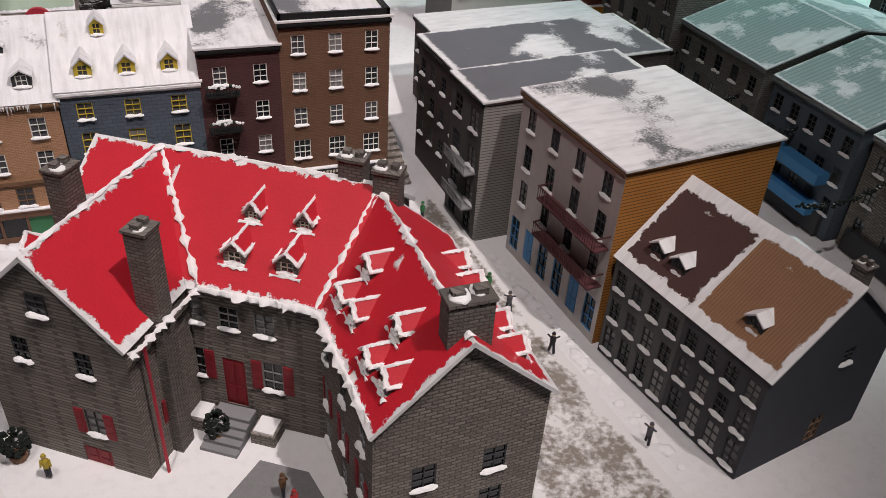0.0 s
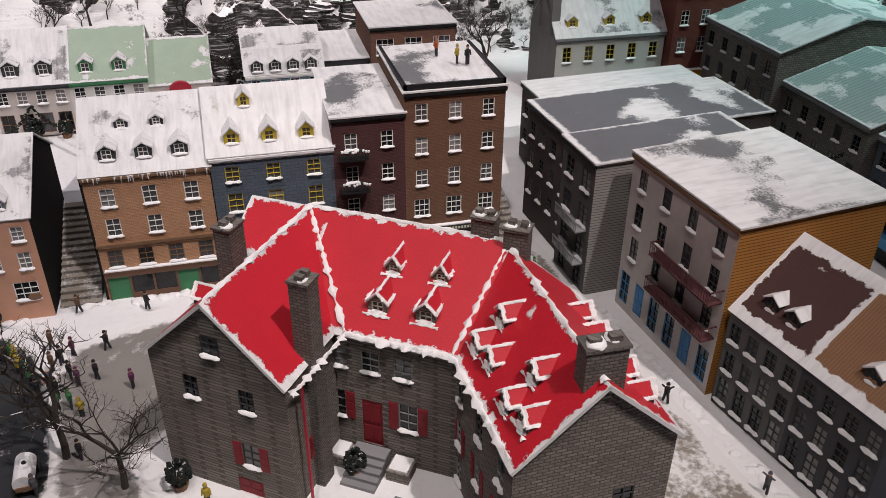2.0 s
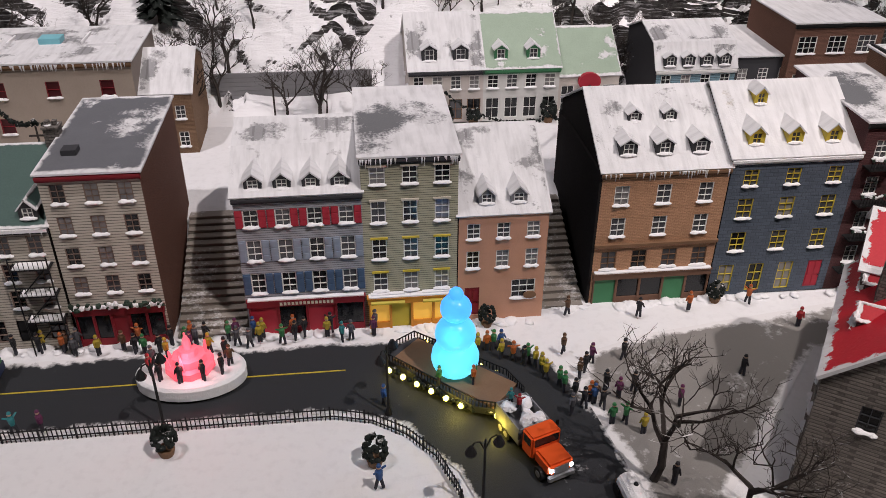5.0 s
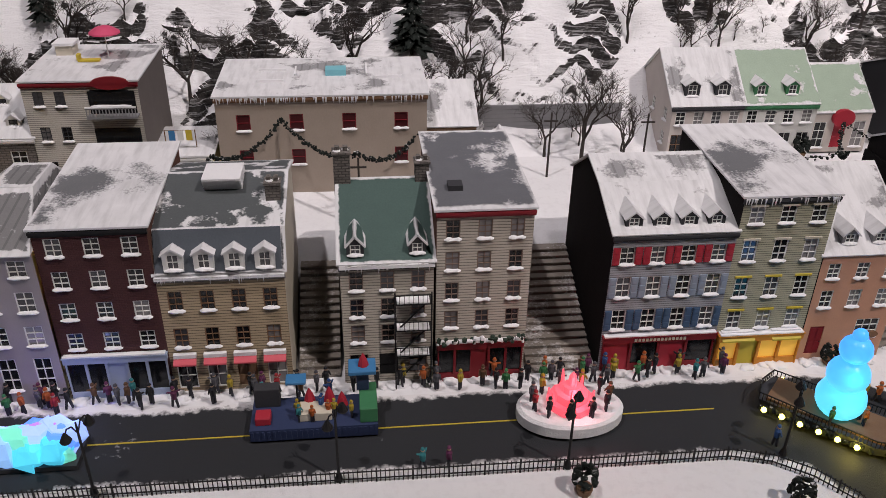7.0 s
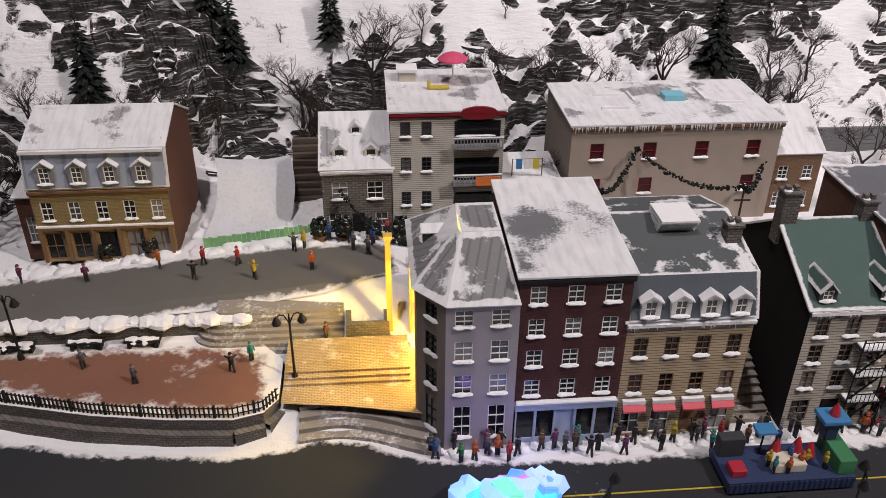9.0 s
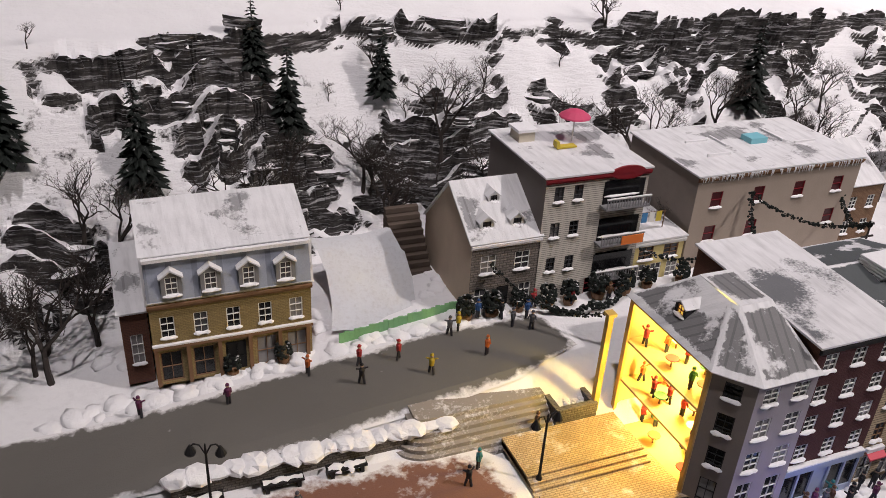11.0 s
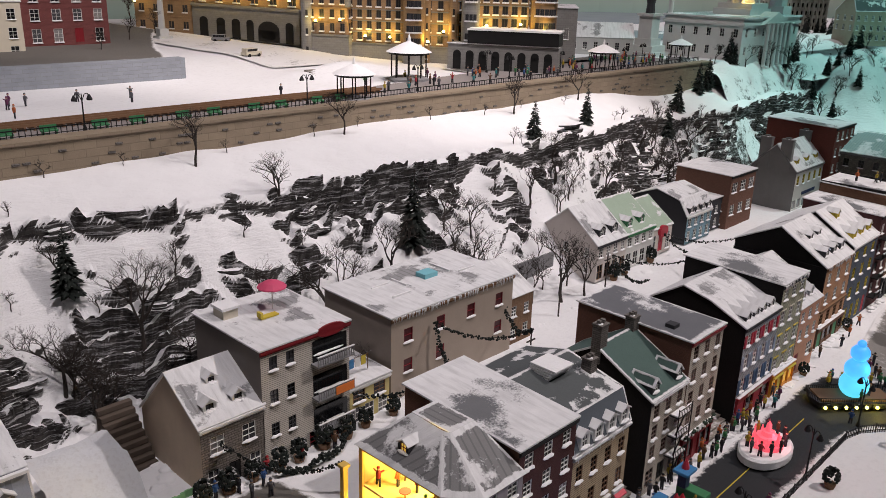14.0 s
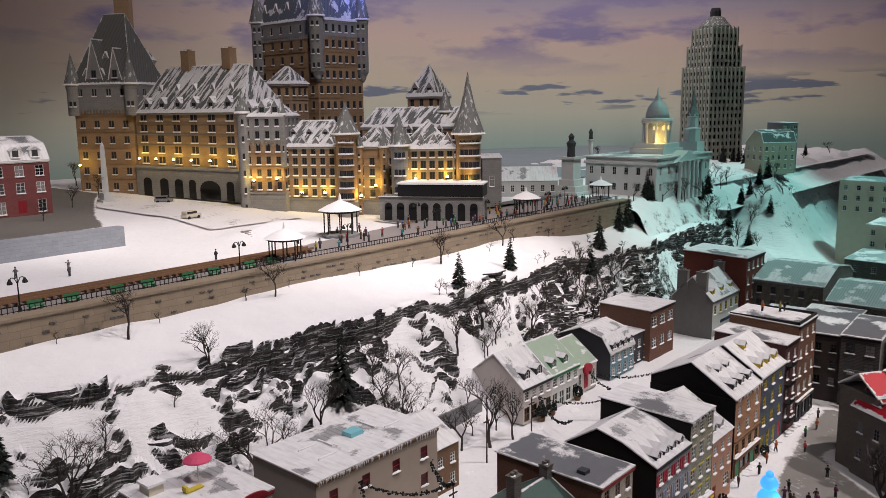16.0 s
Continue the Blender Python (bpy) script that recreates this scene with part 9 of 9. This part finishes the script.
# plank fence in the snowfield behind the staircase
pf = thing("plank_wall", Matrix(), "long grey plank wall at the back of the snowfield", "wall")
for k in range(9):
    bm = bmesh.new()
    box(bm, -0.585, -0.385, 1.098, 1.1015, 0.06 + 0.0055 * k, 0.0651 + 0.0055 * k)
    part("plank", bm, M_GREY, pf)

# ---- parade floats ----
M_TRUCK = paint("orange_lacquer", (0.75, 0.1, 0.02), 0.35, 0.1, 80, 0)
M_BULB = glow("yellow_bulb", (1.0, 0.8, 0.12), 9)
M_HEAD = glow("headlight_glow", (0.8, 0.85, 1.0), 14)
ang = math.degrees(math.atan2(0.557 - 0.63, -0.311 + 0.39))
MF = pose(-0.338, 0.612, 0.0018, 0, 0, ang)
fl = thing("snowman_float", MF, "parade float carrying a glowing snowman and yellow bulbs", "float")
bm = bmesh.new()
prof = [(-0.058, -0.018), (0.03, -0.022), (0.052, -0.012), (0.056, 0), (0.052, 0.012), (0.03, 0.022), (-0.058, 0.018), (-0.062, 0)]
lo = [bm.verts.new((x, y, 0.004)) for x, y in prof]
hi = [bm.verts.new((x * 1.03, y * 1.06, 0.012)) for x, y in prof]
for i in range(8):
    j = (i + 1) % 8
    bm.faces.new((lo[i], lo[j], hi[j], hi[i]))
bm.faces.new(hi)
bm.faces.new(lo[::-1])
part("deck", bm, M_DKGREY, fl)
bm = bmesh.new()
for s in range(8):
    a, b = Vector((*prof[s], 0)), Vector((*prof[(s + 1) % 8], 0))
    m_ = max(1, int((b - a).length / 0.003))
    for i in range(m_):
        p = a.lerp(b, i / m_) * 1.04
        tube(bm, (p.x, p.y, 0.012), (p.x, p.y, 0.019), 0.0005, 0.0005, 4)
    tube(bm, (a.x * 1.04, a.y * 1.04, 0.0185), (b.x * 1.04, b.y * 1.04, 0.0185), 0.0006, 0.0006, 4)
part("railing", bm, M_BLACK, fl)
bm = bmesh.new()
for i in range(60):
    a = r.uniform(-0.058, 0.05)
    for s in (-1, 1):
        blob(bm, (a, s * 0.0225 * (1 if a < 0.03 else 0.75), 0.006 + r.uniform(0, 0.004)), 0.0022, 5, 3, 0, 1, 0.5)
tagged(part("garland", bm, M_FIRSNOW, fl), kind="stuff")
for i in range(8):
    for s in (-1, 1):
        bm = bmesh.new()
        blob(bm, (-0.053 + i * 0.0145, s * 0.0248 * (1 if i < 6 else 0.7), 0.0075), 0.0024, 7, 5)
        part("bulb", bm, M_BULB, fl)
bm = bmesh.new()
box(bm, -0.055, 0.045, -0.017, 0.017, 0.012, 0.0145)
part("stage", bm, M_TIMBER, fl)


def ball_glow(name, a, b, strength):
    k = Nodes(name)
    p = k.sep(k.coord())
    f = k.math("ADD", k.math("MULTIPLY", p[2], 9.0), k.math("MULTIPLY", k.noise(35, 2), 0.5), True)
    col = k.mix(f, a, b)
    k.color(col)
    k.l(col, k.b.inputs["Emission Color"])
    k.b.inputs["Emission Strength"].default_value = strength
    return k.done(0.3)


bm = bmesh.new()
for c, rr in (((-0.004, 0, 0.030), 0.0195), ((-0.004, 0, 0.053), 0.0165), ((-0.004, 0, 0.077), 0.0125)):
    blob(bm, c, rr, 18, 12, 0, 0.95)
blob(bm, (-0.004, 0, 0.090), 0.006, 10, 6)
part("glowing_snowman", bm, ball_glow("snowman_glow", (0.12, 0.75, 0.62), (0.05, 0.28, 0.95), 1.5), fl, "glowing translucent cyan snowman shape", smooth=True)
for i in range(6):
    figurine(-0.338 + r.uniform(-0.02, 0.02), 0.612 + r.uniform(-0.015, 0.015), 0.0165, coat=r.choice((0, 3, 4)), place="float deck", s=0.9)
for x, y in ((-0.378, 0.632), (-0.345, 0.585), (-0.318, 0.560)):
    point("bulb_light_%s" % "abc"[int(abs(x) * 1000) % 3], (x, y - 0.008, 0.012), 0.018, 0.004, (1.0, 0.75, 0.1))
point("snowman_light", (-0.345, 0.60, 0.06), 0.035, 0.01, (0.15, 0.6, 0.9))

ang2 = math.degrees(math.atan2(0.507 - 0.575, -0.280 + 0.305))
tk = thing("parade_truck", pose(-0.292, 0.536, 0.0018, 0, 0, ang2), "orange dump truck with snow in its bed towing the float", "truck")
bm = bmesh.new()
box(bm, -0.034, 0.034, -0.006, 0.006, 0.006, 0.009)
part("chassis", bm, M_BLACK, tk)
bm = bmesh.new()
vs = box(bm, 0.002, 0.016, -0.0125, 0.0125, 0.008, 0.028)
bmesh.ops.bevel(bm, geom=bm.edges[:], offset=0.0015, segments=2, affect="EDGES")
part("cab", bm, M_TRUCK, tk)
bm = bmesh.new()
v = box(bm, 0.016, 0.036, -0.0105, 0.0105, 0.008, 0.0185)
bmesh.ops.bevel(bm, geom=bm.edges[:], offset=0.0018, segments=2, affect="EDGES")
part("hood", bm, M_TRUCK, tk)
bm = bmesh.new()
box(bm, 0.0158, 0.0163, -0.010, 0.010, 0.0195, 0.0262)
part("windscreen", bm, M_GLASS, tk)
for s in (-1, 1):
    bm = bmesh.new()
    box(bm, 0.005, 0.014, s * 0.0126 - 0.0002, s * 0.0126 + 0.0002, 0.0195, 0.026)
    part("side_window", bm, M_GLASS, tk)
    bm = bmesh.new()
    blob(bm, (0.0358, s * 0.0082, 0.0135), 0.0018, 8, 5)
    part("headlight", bm, M_HEAD, tk)
    bm = bmesh.new()
    tube(bm, (0.003, s * 0.0125, 0.024), (0.005, s * 0.0165, 0.024), 0.0004, 0.0004, 4)
    box(bm, 0.0045, 0.0055, s * 0.0165 - 0.001, s * 0.0165 + 0.001, 0.021, 0.0265)
    part("mirror", bm, M_BLACK, tk)
bm = bmesh.new()
box(bm, 0.0352, 0.0365, -0.006, 0.006, 0.009, 0.016)
part("grille", bm, M_GREY, tk)
bm = bmesh.new()
box(bm, 0.035, 0.038, -0.011, 0.011, 0.005, 0.0085)
part("bumper", bm, M_GREY, tk)
bm = bmesh.new()
for a in ((-0.034, 0.0, -0.0135, -0.0125), (-0.034, 0.0, 0.0125, 0.0135), (-0.034, -0.033, -0.0135, 0.0135), (-0.001, 0.0, -0.0135, 0.0135), (-0.034, 0.0, -0.0135, 0.0135)):
    box(bm, a[0], a[1], a[2], a[3], 0.009, 0.024 if a[3] - a[2] < 0.02 or a[1] - a[0] < 0.01 else 0.011)
part("dump_bed", bm, M_GREY, tk)
bm = bmesh.new()
for i in range(14):
    blob(bm, (r.uniform(-0.030, -0.004), r.uniform(-0.010, 0.010), 0.021), r.uniform(0.004, 0.006), 7, 5, 0, 0.8, 0.4)
tagged(part("snow_load", bm, M_CAP, tk), kind="stuff")
for x in (-0.026, -0.018, 0.027):
    for s in (-1, 1):
        bm = bmesh.new()
        tube(bm, (x, s * 0.0095, 0.0052), (x, s * 0.0135, 0.0052), 0.0052, 0.0052, 14)
        w_ = part("wheel", bm, M_BLACK, tk)
        bm = bmesh.new()
        tube(bm, (x, s * 0.0135, 0.0052), (x, s * 0.0139, 0.0052), 0.0028, 0.0026, 10)
        part("hub", bm, M_GREY, w_)
figurine(-0.300, 0.556, 0.022, 0, place="truck load", s=0.8)
figurine(-0.305, 0.563, 0.022, 7, place="truck load", s=0.8)

ck = thing("ice_cake_float", pose(-0.555, 0.643, 0.0018), "oval white float with a glowing pink ice cake", "float")
bm = bmesh.new()
lathe(bm, [(0.040, 0.001), (0.043, 0.003), (0.043, 0.012), (0.040, 0.0145), (0.0005, 0.015)], 32)
b_ = part("oval_base", bm, M_CAP, ck)
b_.matrix_basis = Matrix.Diagonal((1.03, 0.68, 1, 1))
M_PINK = ball_glow("pink_ice_glow", (0.9, 0.07, 0.11), (1.0, 0.2, 0.26), 0.75)
bm = bmesh.new()
lathe(bm, [(0.020, 0.0152), (0.0195, 0.021), (0.014, 0.0215), (0.0135, 0.028), (0.008, 0.0285), (0.0075, 0.034), (0.004, 0.0345), (0.003, 0.043), (0.0005, 0.047)], 9)
part("ice_tier", bm, M_PINK, ck, "glowing pink tiered ice block")
for i in range(7):
    a = i * 0.9
    bm = bmesh.new()
    h_ = 0.012 + 0.006 * (i % 3)
    tube(bm, (0.017 * math.cos(a), 0.014 * math.sin(a), 0.015), (0.019 * math.cos(a), 0.015 * math.sin(a), 0.015 + h_), 0.003, 0.0008, 5)
    part("ice_spike", bm, M_PINK, ck)
point("cake_light", (-0.555, 0.628, 0.034), 0.035, 0.006, (1.0, 0.25, 0.3))
for i in range(11):
    a = i * 0.57
    figurine(-0.555 + 0.032 * math.cos(a), 0.643 + 0.0195 * math.sin(a), 0.0158, coat=r.choice((0, 1, 5, 6, 9)), place="white float")
figurine(-0.552, 0.645, 0.034, 8, 2, place="ice cake", s=0.8)

wf = thing("boat_float", pose(-0.762, 0.654, 0.0018), "blue and green stage float with props and flags", "float")
bm = bmesh.new()
box(bm, -0.050, 0.050, -0.019, 0.019, 0.004, 0.012)
part("deck", bm, M_NAVY, wf)
bm = bmesh.new()
box(bm, -0.050, 0.050, -0.0205, -0.019, 0.002, 0.013)
for i in range(24):
    box(bm, -0.049 + i * 0.0042, -0.047 + i * 0.0042, -0.0212, -0.0205, 0.003, 0.0115)
part("skirt", bm, M_NAVY, wf)
for nm, mt, b in (("green_panel", M_GREEN, (0.036, 0.050, -0.017, 0.017, 0.012, 0.026)), ("crate", M_CREAM, (-0.012, 0.014, -0.012, 0.004, 0.012, 0.020)), ("red_box", M_BRIGHTRED, (-0.046, -0.034, -0.014, -0.002, 0.012, 0.019)), ("blue_canopy", M_BLUE, (-0.022, -0.006, 0.004, 0.016, 0.036, 0.039)), ("blue_turret", M_NAVY, (0.034, 0.044, 0.006, 0.016, 0.026, 0.044)), ("platform", M_BLUE, (0.028, 0.050, 0.002, 0.020, 0.044, 0.048)), ("back_panel", M_DKGREY, (-0.048, -0.028, 0.008, 0.018, 0.012, 0.030))):
    bm = bmesh.new()
    box(bm, *b)
    bmesh.ops.bevel(bm, geom=bm.edges[:], offset=0.0006, segments=1, affect="EDGES")
    part(nm, bm, mt, wf)
bm = bmesh.new()
tube(bm, (-0.014, 0.010, 0.012), (-0.014, 0.010, 0.036), 0.0008, 0.0008, 6)
part("mast", bm, M_BLACK, wf)
for x, y, z in ((0.012, 0.004, 0.026), (0.022, 0.002, 0.022), (-0.004, 0.006, 0.024), (0.040, 0.011, 0.052)):
    bm = bmesh.new()
    lathe(bm, [(0.001, -0.010), (0.005, -0.006), (0.003, 0.002), (0.0006, 0.007)], 7, (x, y, z))
    part("red_flag_cone", bm, M_BRIGHTRED, wf)
for i in range(4):
    bm = bmesh.new()
    tube(bm, (-0.036 + i * 0.024, -0.018, 0.004), (-0.036 + i * 0.024, -0.0195, 0.004), 0.004, 0.004, 12)
    part("wheel", bm, M_BLACK, wf)

for i in range(8):
    figurine(-0.762 + r.uniform(-0.03, 0.03), 0.654 + r.uniform(-0.014, 0.002), 0.0138, coat=r.choice((0, 2, 3, 7, 9)), place="stage float", s=0.8)

cr = thing("crystal_float", pose(-0.98, 0.634, 0.0018), "glowing rainbow ice crystal float", "float")
bm = bmesh.new()
box(bm, -0.042, 0.042, -0.018, 0.018, 0.001, 0.005)
part("base", bm, M_DKGREY, cr)
cols = [((0.3, 0.55, 1.0), 0.7), ((0.5, 0.22, 1.0), 0.7), ((0.35, 0.5, 1.0), 0.8), ((0.08, 0.6, 0.85), 0.8), ((0.12, 0.3, 1.0), 0.8), ((0.2, 0.8, 0.6), 0.6)]
GL = [glow("crystal_glow_%s" % "abcdef"[i], c, s) for i, (c, s) in enumerate(cols)]
for i in range(44):
    u, w_ = r.uniform(-0.036, 0.034), r.uniform(-0.014, 0.014)
    bm = bmesh.new()
    hgt = r.uniform(0.007, 0.012) * (1.5 - abs(w_) * 50)
    blob(bm, (u, w_, 0.005 + hgt * 0.6), hgt, 6, 4, 0, r.uniform(0.9, 1.3), 0.6)
    k = (3 if w_ < -0.003 else (0 if u < -0.02 else 1 if u < 0.01 else 2)) if i % 4 else r.randrange(6)
    part("ice_block", bm, GL[k], cr)
point("crystal_light_a", (-1.0, 0.655, 0.03), 0.009, 0.006, (0.6, 0.3, 1.0))
point("crystal_light_b", (-0.95, 0.66, 0.03), 0.013, 0.006, (0.45, 0.5, 1.0))

# covered wagon on the square
sl = thing("horse_wagon", pose(-0.236, 0.475, 0.003, 0, 0, 95), "covered white wagon on the snowy square", "wagon")
bm = bmesh.new()
box(bm, -0.016, 0.016, -0.006, 0.006, 0.006, 0.010)
part("wagon_bed", bm, M_TIMBER, sl)
bm = bmesh.new()
tube(bm, (-0.015, 0, 0.012), (0.012, 0, 0.012), 0.0075, 0.0075, 14)
part("cover", bm, M_CAP, sl)
for x in (-0.011, 0.011):
    for s in (-1, 1):
        bm = bmesh.new()
        tube(bm, (x, s * 0.0065, 0.0048), (x, s * 0.0078, 0.0048), 0.0048, 0.0048, 12)
        part("wheel", bm, M_BLACK, sl)


# two parked vans by the castle
def small_van(x, y, z, rz, mat, label):
    t = thing("parked_van", pose(x, y, z, 0, 0, rz), label, "van", "parked vans")
    bm = bmesh.new()
    box(bm, -0.025, 0.025, -0.010, 0.010, 0.005, 0.013)
    box(bm, -0.023, 0.012, -0.009, 0.009, 0.013, 0.021)
    bmesh.ops.bevel(bm, geom=bm.edges[:], offset=0.0012, segments=2, affect="EDGES")
    part("body", bm, mat, t)
    for s in (-1, 1):
        bm = bmesh.new()
        box(bm, -0.020, 0.010, s * 0.0091 - 0.0002, s * 0.0091 + 0.0002, 0.0145, 0.0195)
        part("side_window", bm, M_GLASS, t)
        for x_ in (-0.015, 0.015):
            bm = bmesh.new()
            tube(bm, (x_, s * 0.0085, 0.0045), (x_, s * 0.0105, 0.0045), 0.0045, 0.0045, 12)
            part("wheel", bm, M_BLACK, t)
    bm = bmesh.new()
    box(bm, 0.0121, 0.0125, -0.008, 0.008, 0.0145, 0.0195)
    part("windscreen", bm, M_GLASS, t)


small_van(-0.36, 2.02, TZ + 0.020, 10, M_CREAM, "cream van parked below the castle")
small_van(-0.22, 2.38, TZ + 0.022, -40, M_GREY, "grey van parked by the castle arcade")


# banks of shovelled snow along walls and kerbs
bm = bmesh.new()
q_ = random.Random(31)


def bank(x, y, z, s, flat=0.4):
    blob(bm, (x, y, z - s * 0.1), s, 9, 5, 0, flat, 0.7)


for i in range(150):
    x = q_.uniform(-1.03, 0.22)
    bank(x, (0.701 if x < -0.24 else 0.716) - q_.uniform(0.0, 0.006), 0.001, q_.uniform(0.003, 0.008))
for i in range(70):
    x = q_.uniform(-1.5, -1.06)
    y = q_.uniform(0.955, 0.972)
    bank(x, y, level(x, y), q_.uniform(0.005, 0.014))
for i in range(40):
    x = q_.uniform(-1.46, -1.12)
    y = q_.uniform(1.0, 1.09)
    bank(x, y, level(x, y), q_.uniform(0.005, 0.012), 0.4)
for i in range(60):
    x = q_.uniform(-1.6, -0.44)
    bank(x, 0.606 + q_.uniform(-0.006, 0.004), 0.0, q_.uniform(0.003, 0.007), 0.25)
for i in range(60):
    y = q_.uniform(0.3, 0.6)
    bank(0.205 + q_.uniform(-0.006, 0.004), y, 0.0, q_.uniform(0.003, 0.008), 0.3)
    bank(0.335 - 0.12 * y + q_.uniform(-0.004, 0.004) + 0.015, y, 0.0, q_.uniform(0.003, 0.007), 0.3)
for i in range(40):
    x = q_.uniform(-1.13, 0.05)
    bank(x, 1.0 + q_.uniform(-0.03, 0.02), 0.054, q_.uniform(0.005, 0.014), 0.4)
tagged(part("snow_banks", bm, M_CAP, smooth=True), "low banks of shovelled snow along walls and kerbs", "snow", "", "stuff")


# icicles under snowy eaves
def icicles(x0, x1, y, z, n, seed, name="icicles"):
    ri = random.Random(seed)
    b2 = bmesh.new()
    for i in range(n):
        x = ri.uniform(x0, x1)
        L = ri.uniform(0.002, 0.008)
        tube(b2, (x, y, z), (x, y, z - L), ri.uniform(0.0005, 0.0011), 0.0001, 5)
    tagged(part(name, b2, M_CAP), "fringe of small icicles under a snowy eave", "icicles", "", "stuff")


icicles(-0.868, -0.645, 0.9752, 0.052 + 0.1145, 110, 3)
icicles(-0.409, -0.328, 0.7022, 0.1675, 30, 5)
icicles(-0.199, -0.083, 0.7172, 0.1365, 40, 6)
icicles(-0.882, -0.782, 0.7022, 0.1155, 30, 7)
icicles(-0.738, -0.662, 0.7022, 0.1195, 30, 8)
